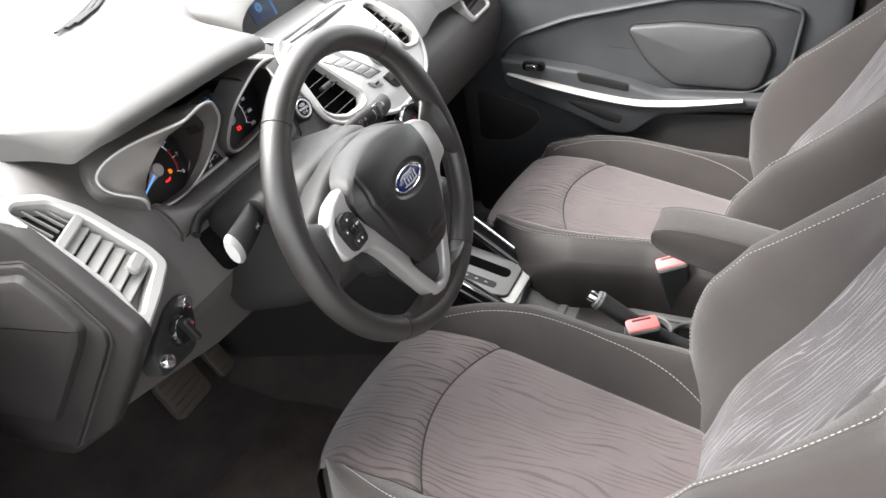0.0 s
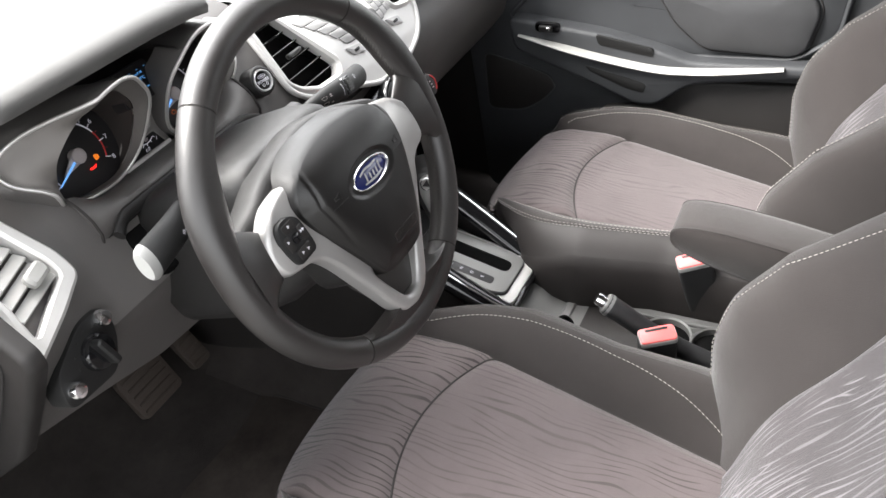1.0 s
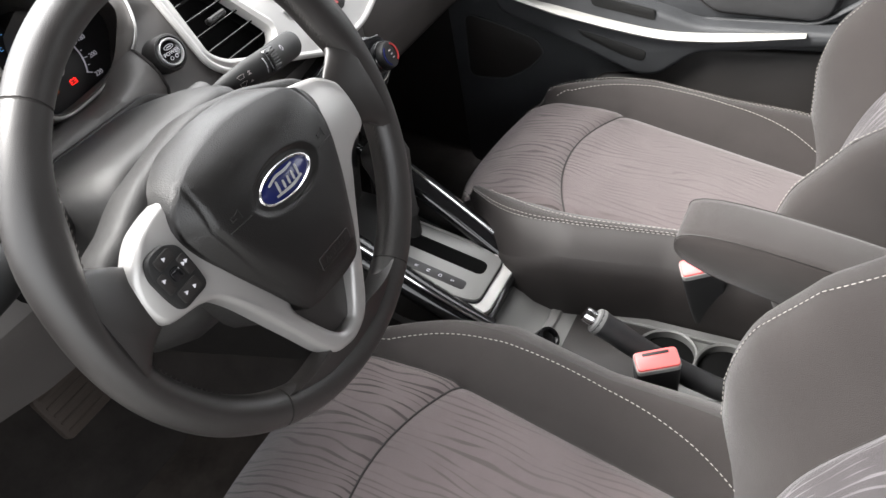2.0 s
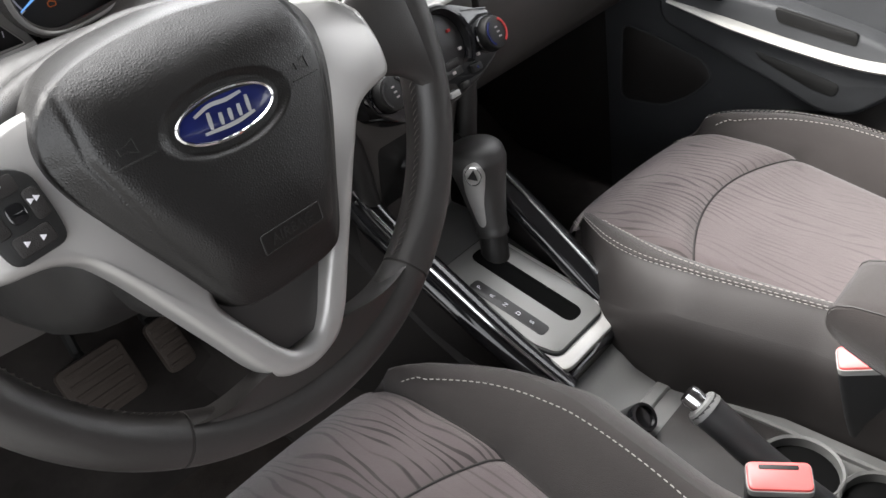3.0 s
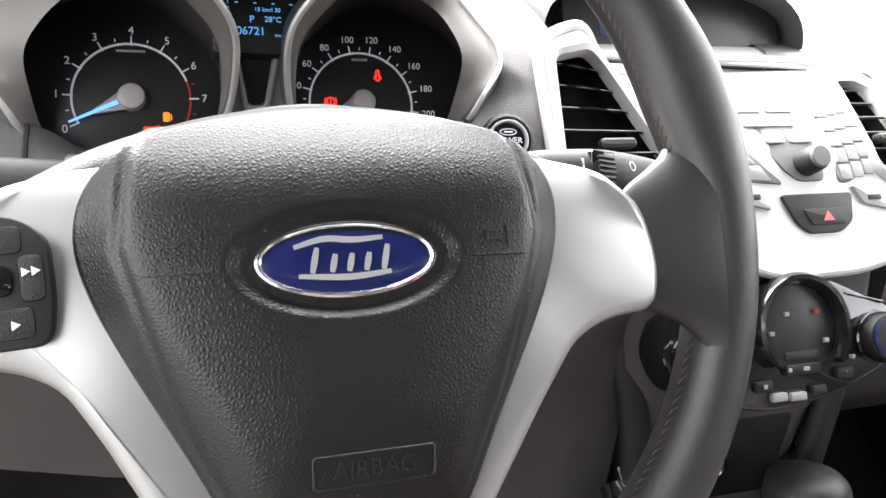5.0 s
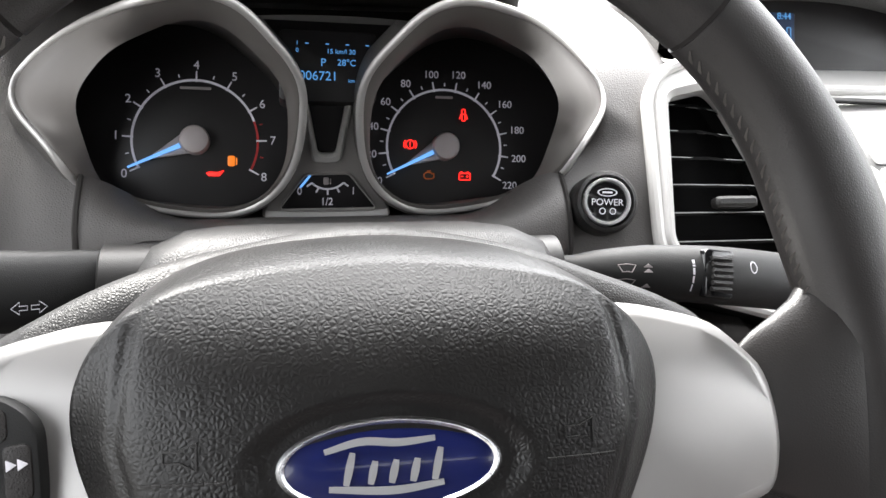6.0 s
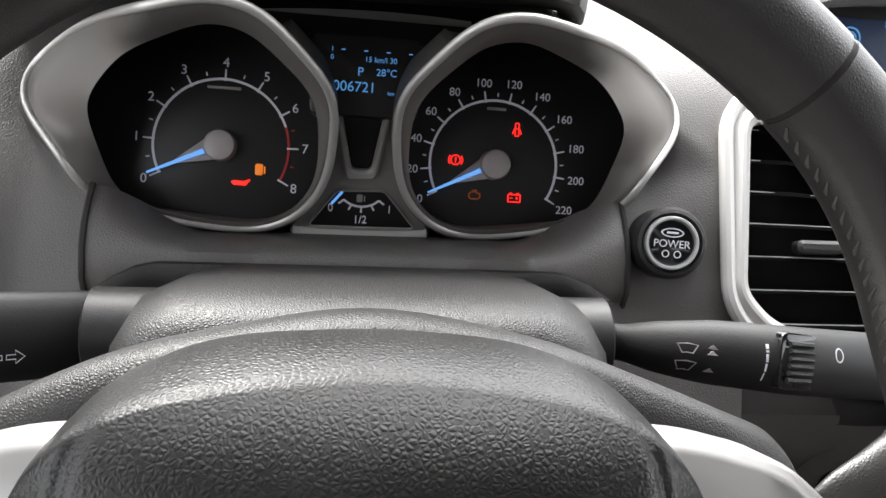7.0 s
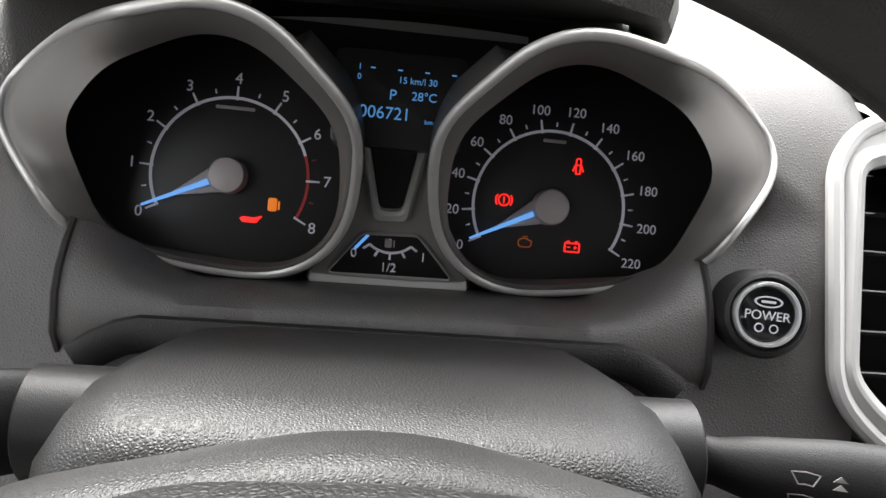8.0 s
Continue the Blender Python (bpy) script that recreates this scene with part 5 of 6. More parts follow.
# Left sheet coloured dark for the shaded gap behind the shield's corner
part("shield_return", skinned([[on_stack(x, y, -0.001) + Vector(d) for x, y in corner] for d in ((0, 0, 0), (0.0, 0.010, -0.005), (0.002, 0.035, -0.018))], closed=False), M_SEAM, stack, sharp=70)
part("shield_return", skinned([[on_stack(x, y, -0.001) + Vector(d) for x, y in edge[64:84]] for d in ((0, 0, 0), (0.004, 0.012, 0.008), (0.012, 0.04, 0.012), (0.022, 0.09, 0.02), (0.03, 0.15, 0.03))], closed=False), M_DASH, stack, sharp=70)
back_bm = slab(inset(edge, 0.003), -0.06, -0.034, 0.001)
for v in back_bm.verts:
    v.co = on_stack(*v.co)
part("backing", back_bm, M_BLACK, stack)
for hole, nslat, tabx in ((VENT_L, 7, -0.118), (VENT_R, 6, 0.125)):
    rim = frame_ring(inset(hole, -0.0098), hole, -0.012, 0.0054, 0.004)
    for v in rim.verts:
        v.co = on_stack(*v.co)
    vf = part("vent_frame", rim, M_WHITE_SILVER, stack, "silver vent frame")
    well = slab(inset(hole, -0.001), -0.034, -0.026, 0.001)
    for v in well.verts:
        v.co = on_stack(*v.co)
    # Well and slats alike take the black that paints the vent's inner shade
    part("vent_well", well, M_SHADE_BLACK, vf)
    ys = [p[1] for p in hole]
    for i in range(nslat):
        y = min(ys) + 0.012 + (max(ys) - min(ys) - 0.020) * i / (nslat - 1)
        xs = [p[0] for p in hole]
        row = [x / 1000 for x in range(int(min(xs) * 1000), int(max(xs) * 1000) + 1) if inside((x / 1000, y), hole)]
        if len(row) > 3:
            part("slat", tube([on_stack(x, y, -0.0115) for x in (row[0] - 0.002, (row[0] + row[-1]) / 2, row[-1] + 0.002)], 0.0022, 8, flat=0.2, up=(0, -0.2, 1)), M_SHADE_BLACK, vf)
            part("slat_edge", tube([on_stack(x, y + 0.0004, -0.0088) for x in (row[0] - 0.001, row[-1] + 0.001)], 0.00038, 5), M_SLAT_EDGE, vf)
    part("vent_tab", block((tabx - 0.014, 0.042, -0.008), (tabx + 0.014, 0.049, 0.002), S @ Matrix.Translation((0, 0, BEND(0.045))), bevel=0.002), M_SHROUD, vf)

# audio keys
beds = [rounded([(-0.072, 0.074), (-0.030, 0.012), (0.008, 0.008), (-0.006, 0.022), (-0.036, 0.076), (-0.05, 0.082)], 0.004, 3),
        rounded([(0.060, 0.078), (0.058, 0.008), (0.068, 0.008), (0.093, 0.022), (0.097, 0.060), (0.088, 0.080)], 0.005, 3),
        rounded([(-0.022, 0.084), (0.010, 0.020), (0.022, 0.010), (0.046, 0.010), (0.046, 0.052), (0.040, 0.084)], 0.006, 3)]
for b in beds:
    mx, my = (sum(p[k] for p in b) / len(b) for k in (0, 1))
    fields = [[on_stack(mx + (x - mx) * k, my + (y - my) * k, h) for x, y in b] for k, h in ((1.0, -0.004), (1.0, 0.0008), (0.98, 0.0014), (0.85, 0.0014), (0.7, 0.0014), (0.5, 0.0014), (0.3, 0.0014), (0.1, 0.0014))]
    part("key_bed", skinned(fields), M_CONSOLE, stack, "dark key field")


for r in range(5):
    for c in range(3):
        x, y = 0.0665 + 0.0112 * c, 0.016 + 0.0138 * r + 0.002 * c
        if inside((x, y), beds[1]):
            part("key", stack_slab(rect(0.0098, 0.0121, 0.0015, (x, y)), 0.0, 0.0022, 0.0006), M_KEY, stack)
for r in range(5):
    y = 0.016 + 0.013 * r
    xm = -0.018 - 0.0105 * r
    part("key", stack_slab(rounded([(xm - 0.0135, y - 0.0025), (xm + 0.0155, y - 0.005), (xm + 0.008, y + 0.007), (xm - 0.0205, y + 0.0085)], 0.0015, 2), 0.0, 0.0022, 0.0006), M_KEY, stack)
for x, y, w, h in ((0.013, 0.062, 0.046, 0.0125), (0.001, 0.076, 0.026, 0.0125), (0.030, 0.076, 0.026, 0.0125), (0.034, 0.047, 0.022, 0.0125), (0.0125, 0.047, 0.018, 0.0125)):
    part("key", stack_slab(rect(w - 0.0012, h - 0.0012, 0.003, (x, y)), 0.0, 0.0024, 0.0006), M_KEY, stack)
KN = S @ Matrix.Translation((0.031, 0.024, BEND(0.024)))
knob = part("volume_knob", skinned(ring_loops([(0.0104, 0.0), (0.0102, 0.009), (0.0096, 0.016), (0.0088, 0.0175), (0.004, 0.0178)]), KN), M_BLACK, stack, "dark volume knob")
part("knob_cap", skinned(ring_loops([(0.0088, 0.016), (0.0086, 0.019), (0.0076, 0.020), (0.003, 0.0202)]), KN), M_CONSOLE, knob)
part("switch_block", stack_slab(rounded([(0.002, 0.0), (0.066, 0.0), (0.062, -0.022), (0.050, -0.030), (0.022, -0.030), (0.012, -0.022)][::-1], 0.004, 4), -0.004, 0.003, 0.001), M_SHROUD, stack, "dark block with the hazard switch")
part("hazard_key", stack_slab(rounded([(0.018, -0.012), (0.058, -0.012), (0.054, -0.024), (0.024, -0.024)][::-1], 0.002, 3), 0.0, 0.0042, 0.0008), M_LOWER, stack)
part("hazard_mark", stack_slab([(0.034, -0.0215), (0.044, -0.0215), (0.039, -0.014)], 0.0, 0.0048, 0.0002), M_BUCKLE_RED, stack, "red triangle")
for x, y in ((-0.024, -0.001), (0.084, -0.005)):
    k = part("side_key", stack_slab(rounded([(x - 0.016, y + 0.010), (x + 0.014, y + 0.004), (x + 0.016, y - 0.010), (x - 0.008, y - 0.004)][::-1], 0.002, 3), -0.003, 0.003, 0.0008), M_KEY, stack)
    part("key_window", stack_slab(rect(0.012, 0.004, 0.001, (x + 0.002, y)), 0.0, 0.0036, 0.0003), M_BLACK, k)
part("disc_slot", stack_slab(rect(0.205, 0.0042, 0.001, (0.003, 0.1265)), -0.004, 0.0012, 0.0004), M_BLACK, stack, "thin dark disc slot")

shelf_rows = []
for k in range(7):
    t = k / 6
    row = []
    for i in range(25):
        x = -0.140 + 0.306 * i / 24
        a = on_stack(x, 0.134 - 0.45 * max(0.0, x - 0.105), 0.0)
        row.append(a.lerp(Vector((a.x, 0.43, 0.748)), t) + Vector((0, 0, 0.006 * math.sin(math.pi * t))))
    shelf_rows.append(row)
part("shelf", skinned(shelf_rows, closed=False), M_WHITE_SILVER, stack, "light silver shelf under the display", sharp=60)

# ---- screen pod on top
screen = thing("display_screen", (0.365, 0.37, 0.79), "small dark display under a dashboard hood", "display")
SC = place_frame((0.345, 0.405, 0.773), 20)
part("screen_panel", slab(rect(0.22, 0.062, 0.008, (0.035, 0.0)), -0.01, 0.0, 0.001, SC), M_FACE, screen)
part("lit_field", slab(rect(0.062, 0.036, 0.002, (-0.010, 0.001)), 0.0, 0.0008, 0.0002, SC), M_SCREEN, screen, "dim blue lit field")
lettering("clock", "8:44", 0.007, SC @ pose(0.012, 0.016, 0.0012), M_LCD, screen)
for r in (0.0075, 0.0045):
    part("symbol_ring", frame_ring(ellipse(r, r, (-0.018, 0.006), 28), ellipse(r - 0.0012, r - 0.0012, (-0.018, 0.006), 28), 0.0, 0.0012, 0.0001, SC), M_LCD, screen)
part("level_bar", frame_ring(rect(0.004, 0.026, 0.001, (0.016, -0.005)), rect(0.0024, 0.0244, 0.0008, (0.016, -0.005)), 0.0, 0.0012, 0.0001, SC), M_LCD, screen)


def pod_hood():
    loops = []
    for i in range(25):
        a = math.pi * i / 24
        x = 0.372 - 0.130 * math.cos(a)
        h = math.sin(a) ** (0.55 if a < 1.57 else 0.8)
        loops.append([(x, 0.52, 0.79 + 0.022 * h), (x, 0.44, 0.775 + 0.046 * h), (x, 0.386, 0.752 + 0.066 * h), (x, 0.380, 0.750 + 0.063 * h), (x, 0.388, 0.748 + 0.058 * h), (x, 0.44, 0.744 + 0.05 * h)])
    return skinned(loops)


part("pod_hood", pod_hood(), M_DASH_TOP, screen, "grained plastic hood", sharp=60)
grille = thing("demister_vent", (0.16, 0.62, 0.815), "dark slotted demister vent in the dashboard top", "air vent")
for i in range(3):
    part("slot", tube([(0.085 + 0.02 * i, 0.585 + 0.0 * i, 0.8205), (0.15 + 0.02 * i, 0.607, 0.8205), (0.225 + 0.015 * i, 0.645, 0.8205)], 0.0045, 6, flat=0.4), M_BLACK, grille)

# ---- passenger end vent
pv = thing("passenger_vent", (0.86, 0.25, 0.59), "small air vent with a silver frame beside the passenger door", "air vent")
PV = place_frame((0.85, 0.262, 0.612), 35, 4)
po, pi_ = rounded([(-0.055, -0.030), (0.050, -0.034), (0.058, 0.0), (0.044, 0.034), (-0.048, 0.034), (-0.060, 0.0)], 0.012, 4), rounded([(-0.046, -0.022), (0.042, -0.026), (0.048, 0.0), (0.036, 0.026), (-0.040, 0.026), (-0.050, 0.0)], 0.010, 4)
part("vent_frame", frame_ring(po, pi_, -0.02, 0.006, 0.003, PV), M_WHITE_SILVER, pv, "silver vent frame")
part("vent_well", slab(inset(po, 0.003), -0.03, -0.014, 0.001, PV), M_BLACK, pv)
for i in range(4):
    part("slat", block((-0.047, -0.004, -0.001), (0.045, 0.004, 0.001), PV @ pose(0, -0.018 + 0.012 * i, -0.005, 30), bevel=0.0005), M_BLACK, pv)

# ---- climate panel
climate = thing("climate_panel", (0.365, 0.2, 0.55), "glossy black climate control panel with round dials", "climate controls")
C = place_frame((0.365, 0.186, 0.578), 22)
cp = rounded([(-0.112, -0.018), (-0.100, 0.006), (-0.05, 0.018), (0.0, 0.026), (0.030, 0.024), (0.054, 0.013), (0.088, -0.002), (0.093, -0.024), (0.074, -0.047), (0.046, -0.058), (0.0, -0.067), (-0.03, -0.068), (-0.078, -0.060), (-0.104, -0.042)][::-1], 0.010, 5)
part("panel", slab(cp, -0.03, 0.002, 0.004, C), M_GLOSS, climate)
hood = [[polar((0.0, -0.012), r, a, z) for r, z in ((0.0405, -0.004), (0.0405, 0.010), (0.0385, 0.0135), (0.0350, 0.0135), (0.0318, 0.006), (0.0318, 0.0))] for a in range(-42, 223, 5)]
part("display_hood", skinned(hood, C), M_GLOSS, climate, "glossy black arch round the small display", sharp=60)
part("display_disc", slab(ellipse(0.0316, 0.0316, (0.0, -0.012)), 0.0, 0.0042, 0.0005, C), M_FACE, climate, "dark round display")
for x, y, w, h, mt in ((0.0, -0.031, 0.030, 0.006, M_SHROUD), (0.0, -0.0405, 0.030, 0.008, M_BLACK), (-0.034, -0.050, 0.014, 0.008, M_BLACK), (0.036, -0.047, 0.014, 0.008, M_BLACK), (-0.022, -0.0585, 0.013, 0.006, M_KEY), (-0.006, -0.0595, 0.013, 0.006, M_KEY), (0.012, -0.0565, 0.012, 0.006, M_BLACK)):
    part("key", slab(rect(w, h, 0.0015, (x, y)), 0.0, 0.0058, 0.001, C), mt, climate)
for x, y, w, mt in ((-0.010, -0.001, 0.004, M_HUB), (0.016, -0.001, 0.004, M_PRINT_RED), (-0.024, -0.014, 0.004, M_HUB), (0.022, -0.022, 0.004, M_HUB), (0.002, -0.0405, 0.005, M_HUB), (-0.012, -0.0405, 0.003, M_HUB), (0.036, -0.047, 0.003, M_BLUE), (0.044, -0.036, 0.003, M_HUB), (-0.034, -0.050, 0.003, M_HUB)):
    part("mark", slab(rect(w, 0.003, 0.0005, (x, y), 2), 0.003, 0.0063, 0.0002, C), mt, climate)
for x, y, r in ((-0.086, -0.026, 0.0175), (0.0703, -0.0242, 0.0175)):
    part("knob_seat", frame_ring(ellipse(r * 1.16, r * 1.1, (x, y)), ellipse(r * 1.03, r * 1.03, (x, y)), 0.0, 0.0055, 0.001, C), M_GLOSS, climate)
    dl = part("dial", skinned(ring_loops([(r, 0.0), (r, 0.009), (r * 0.93, 0.0125), (r * 0.86, 0.013), (r * 0.4, 0.0136), (r * 0.05, 0.0138)]), C @ pose(x, y, 0.002)), M_BLACK, climate, "round black dial")
    part("dial_arc", skinned(arc_band((x, y), r * 0.72, r * 0.84, 120, 235, 0.0130, 0.0162, 16), C), M_BLUE if x > 0 else M_SHROUD, dl)
    part("dial_arc_warm", skinned(arc_band((x, y), r * 0.72, r * 0.84, -55, 60, 0.0130, 0.0162, 16), C), M_PRINT_RED if x > 0 else M_SHROUD, dl)
    for k in range(3):
        part("mark", slab(rect(0.004, 0.0016, 0.0004, (x + 0.001 * k, y + 0.005 - 0.005 * k), 2), 0.013, 0.0163, 0.0002, C), M_HUB, dl)
part("upper_rim", tube([C @ Vector((x, 0.0105 - 0.26 * (x - 0.046), 0.0015)) for x in [0.046 + 0.034 * i / 8 for i in range(9)]], 0.0018, 8, flat=0.6), M_GLOSS, climate)

# ---- centre column below the climate panel
tower = thing("centre_tower", (0.36, 0.25, 0.25), "grey plastic tower between the footwells", "console trim")
lo_ = []
for z, y, w in ((0.60, 0.215, 0.115), (0.53, 0.205, 0.108), (0.47, 0.225, 0.088), (0.40, 0.235, 0.078), (0.34, 0.24, 0.074), (0.26, 0.235, 0.078)):
    lo_.append(rounded([(0.36 - w, y), (0.36 + w, y), (0.36 + w, 0.55), (0.36 - w, 0.55)], 0.03, 5))
    lo_[-1] = [(a, b, z) for a, b in lo_[-1]]
part("tower_body", skinned(lo_), M_KNEE, tower, sharp=50)
# Niche is not cut in; black colour stands for its dark inside
part("tower_niche", slab(rounded([(-0.055, -0.06), (0.055, -0.06), (0.06, 0.035), (-0.06, 0.035)], 0.012, 4), -0.01, 0.003, 0.002, place_frame((0.36, 0.232, 0.44), -8)), M_BLACK, tower, "black slab for the dark inside of the niche")
part("socket", skinned(ring_loops([(0.013, 0.0), (0.013, 0.006), (0.009, 0.007), (0.004, 0.003)]), place_frame((0.345, 0.226, 0.432), -8)), M_CHROME, tower, "small bright socket")
for s in (-1, 1):
    wing = [(0.36 + s * 0.095, 0.25, 0.60), (0.36 + s * 0.103, 0.235, 0.55), (0.36 + s * 0.09, 0.225, 0.48), (0.36 + s * 0.08, 0.225, 0.40), (0.36 + s * 0.082, 0.22, 0.33)]
    part("tower_side", tube(spline(wing, 20), 0.012, 10), M_SHROUD, tower, "grey plastic edge", sharp=60)

# ---- centre console with the gear selector
console = thing("centre_console", (0.345, 0.0, 0.05), "dark grey floor console between the front seats", "console")
G = Matrix.Translation((0.352, 0.085, 0.298)) @ pose(0, 0, 0, 14)  # local x right, y forward, z up


def con_body():
    loops = []
    for y, z, w in ((0.30, 0.34, 0.085), (0.22, 0.335, 0.085), (0.12, 0.30, 0.083), (0.02, 0.268, 0.080), (-0.02, 0.250, 0.078), (-0.035, 0.236, 0.082), (-0.06, 0.226, 0.088), (-0.2, 0.222, 0.09), (-0.45, 0.222, 0.09), (-0.60, 0.222, 0.09)):
        x = 0.348 - 0.018 * min(1, max(0, (0.0 - y) / 0.2))
        loops.append([(x - w - 0.01, y, 0.02), (x - w, y, z - 0.03), (x - w + 0.004, y, z - 0.006), (x - w + 0.014, y, z), (x + w - 0.014, y, z), (x + w - 0.004, y, z - 0.006), (x + w, y, z - 0.03), (x + w + 0.01, y, 0.02)])
    return skinned(loops)


part("console_body", con_body(), M_CONSOLE, console, sharp=40)
part("console_tray", slab(rounded([(-0.062, -0.075), (0.062, -0.075), (0.062, 0.10), (-0.062, 0.10)], 0.012, 4), -0.004, 0.003, 0.001, Matrix.Translation((0.332, -0.165, 0.222))), M_LOWER, console, "dark tray round the handbrake")
part("tray_edge", frame_ring(rounded([(-0.078, -0.20), (0.078, -0.20), (0.078, 0.115), (-0.078, 0.115)], 0.02, 4), rounded([(-0.064, -0.19), (0.064, -0.19), (0.062, 0.10), (-0.062, 0.10)], 0.014, 4), -0.004, 0.007, 0.002, Matrix.Translation((0.332, -0.175, 0.222))), M_CONSOLE, console, "grey tray rim")
for y in (-0.225, -0.30):
    part("cup_well", skinned([[(0.352 + r * math.cos(math.tau * i / 32), y + r * math.sin(math.tau * i / 32), z) for i in range(32)] for r, z in ((0.040, 0.2200), (0.040, 0.236), (0.0385, 0.238), (0.036, 0.236), (0.035, 0.2235))]), M_CONSOLE, console, "round cup well")
    # Bottom disc blackened for the shade down in the cup
    part("cup_bottom", skinned([[(0.352 + r * math.cos(math.tau * i / 32), y + r * math.sin(math.tau * i / 32), z) for i in range(32)] for r, z in ((0.0352, 0.222), (0.0352, 0.2262), (0.034, 0.2268), (0.01, 0.2266))]), M_SHADE_BLACK, console)

PS = place_frame((0.318, -0.080, 0.243), 50)
part("power_socket", skinned([[(r * math.cos(math.tau * i / 28), r * math.sin(math.tau * i / 28), z) for i in range(28)] for r, z in ((0.0155, -0.02), (0.0155, 0.004), (0.0145, 0.006), (0.0115, 0.006), (0.011, 0.002), (0.004, 0.0015))], PS), M_GLOSS, console, "round black power socket")
selector = thing("gear_selector", (0.352, 0.085, 0.26), "automatic gear lever with black knob in a silver gate", "gear lever")
go = rounded([(-0.052, -0.092), (0.052, -0.092), (0.062, -0.06), (0.058, 0.095), (-0.058, 0.095), (-0.062, -0.06)], 0.024, 6)
part("gate_base", slab([(x * 1.12, y * 1.05 - 0.002) for x, y in go], -0.03, -0.002, 0.004, G), M_GLOSS, selector, "glossy black gate base")
part("gate_trim", slab(go, -0.02, 0.004, 0.004, G), M_WHITE_SILVER, selector, "bright silver gate trim")
gi = rounded([(-0.042, -0.074), (0.042, -0.074), (0.050, -0.05), (0.047, 0.09), (-0.047, 0.09), (-0.050, -0.05)], 0.010, 5)
part("plate_edge", slab(inset(gi, -0.0015), 0.0, 0.0075, 0.0008, G), M_BLACK, selector, "black edge under the gate plate")
part("gate_plate", slab(gi, 0.005, 0.010, 0.002, G), M_PLATE, selector, "grey gate plate")
# Slab on the plate, black in place of the slot's shaded depth
part("gate_slot", slab(rounded([(0.000, -0.060), (0.026, -0.060), (0.026, 0.080), (0.000, 0.080)], 0.012, 5), 0.004, 0.0104, 0.0004, G), M_SHADE_BLACK, selector, "black slab for the shaded slot")
strip = part("position_strip", slab(rounded([(-0.0365, -0.048), (-0.0200, -0.048), (-0.0200, 0.052), (-0.0365, 0.052)], 0.006, 4), 0.004, 0.0106, 0.0005, G), M_FACE, selector)
for i, ch in enumerate("PRNDS"):
    lettering("letter", ch, 0.0072, G @ pose(-0.0285, 0.0420 - 0.0178 * i, 0.0108), M_PRINT, strip)
stem = [Vector(p) for p in ((0.372, 0.138, 0.290), (0.378, 0.143, 0.318), (0.384, 0.148, 0.348))]
part("stem", tube(spline(stem, 8), lambda t: 0.0175 - 0.002 * t, 16), M_SHROUD, selector, "dark grey stem sleeve", sharp=60)
knob_path = spline([Vector(p) for p in ((0.384, 0.148, 0.345), (0.387, 0.154, 0.365), (0.392, 0.163, 0.390), (0.396, 0.170, 0.412), (0.397, 0.174, 0.428), (0.397, 0.177, 0.442), (0.397, 0.179, 0.452))], 34)
KNOB_R = ((0.0, 0.0168), (0.03, 0.0182), (0.06, 0.0172), (0.16, 0.0182), (0.3, 0.0222), (0.5, 0.0285), (0.66, 0.0318), (0.8, 0.0295), (0.9, 0.0235), (0.96, 0.0155), (1.0, 0.004))
knob = tube(knob_path, lambda t: float(np.interp(t, *zip(*KNOB_R))), 32, flat=1.12)
knob_tree = over(knob)
part("knob", knob, M_KNOB, selector, "rounded black knob", sharp=60)
bo = smooth_closed([(0.0, 0.022), (0.011, 0.014), (0.0135, 0.0), (0.015, -0.022), (0.020, -0.046), (0.013, -0.050), (0.002, -0.034), (-0.009, -0.012), (-0.011, 0.011)], 48)
KB = Matrix.Translation((0.3725, 0.1600, 0.416)) @ pose(0, 0, 0, 66, 0, -62) @ pose(0, 0, 0, 0, 0, -10)
part("badge_frame", laid(skinned([[(0.004 + (x - 0.004) * k, -0.012 + (y + 0.012) * k, h) for x, y in bo] for k, h in ((1.0, -0.002), (1.0, 0.0004), (0.96, 0.0011), (0.8, 0.0013), (0.6, 0.0013), (0.4, 0.0013), (0.2, 0.0013), (0.03, 0.0013))]), knob_tree, KB), M_SILVER, selector, "silver badge plate on the knob")
part("badge_ring", laid(frame_ring(ellipse(0.0095, 0.011, (0, 0.006)), ellipse(0.0082, 0.0095, (0, 0.006)), 0.0, 0.0024, 0.0004), knob_tree, KB), M_CHROME, selector)
part("badge_mark", laid(slab([(-0.006, 0.002), (0.006, 0.002), (0, 0.014)], 0.0, 0.0021, 0.0003), knob_tree, KB), M_SHROUD, selector)
for s in (-1, 1):
    x0 = 0.352 + s * 0.068
    rail = spline([(x0 - s * 0.004, -0.012, 0.262), (x0 + s * 0.004, 0.05, 0.300), (x0 + s * 0.010, 0.13, 0.352), (x0 + s * 0.013, 0.20, 0.395), (x0 + s * 0.012, 0.235, 0.42)], 24)
    part("side_rail", tube(rail, 0.012, 10, flat=1.6, up=(1, 0, 0.3)), M_GLOSS, console, "glossy black rail rising beside the gate", sharp=60)
    part("rail_chrome", tube([p + Vector((s * 0.004, 0, 0.0155)) for p in rail], 0.0022, 8), M_CHROME, console, "thin chrome line")
    skirt = [[p + Vector((s * 0.004, 0, -0.008)), p + Vector((s * 0.010, 0, -0.008)), Vector((x0 + s * 0.014, p.y, 0.02)), Vector((x0 + s * 0.006, p.y, 0.02))] for p in rail]
    part("console_side", skinned(skirt), M_LOWER, console)

# ---- handbrake
brake = thing("handbrake", (0.275, -0.28, 0.23), "black handbrake lever with a chrome button", "handbrake")
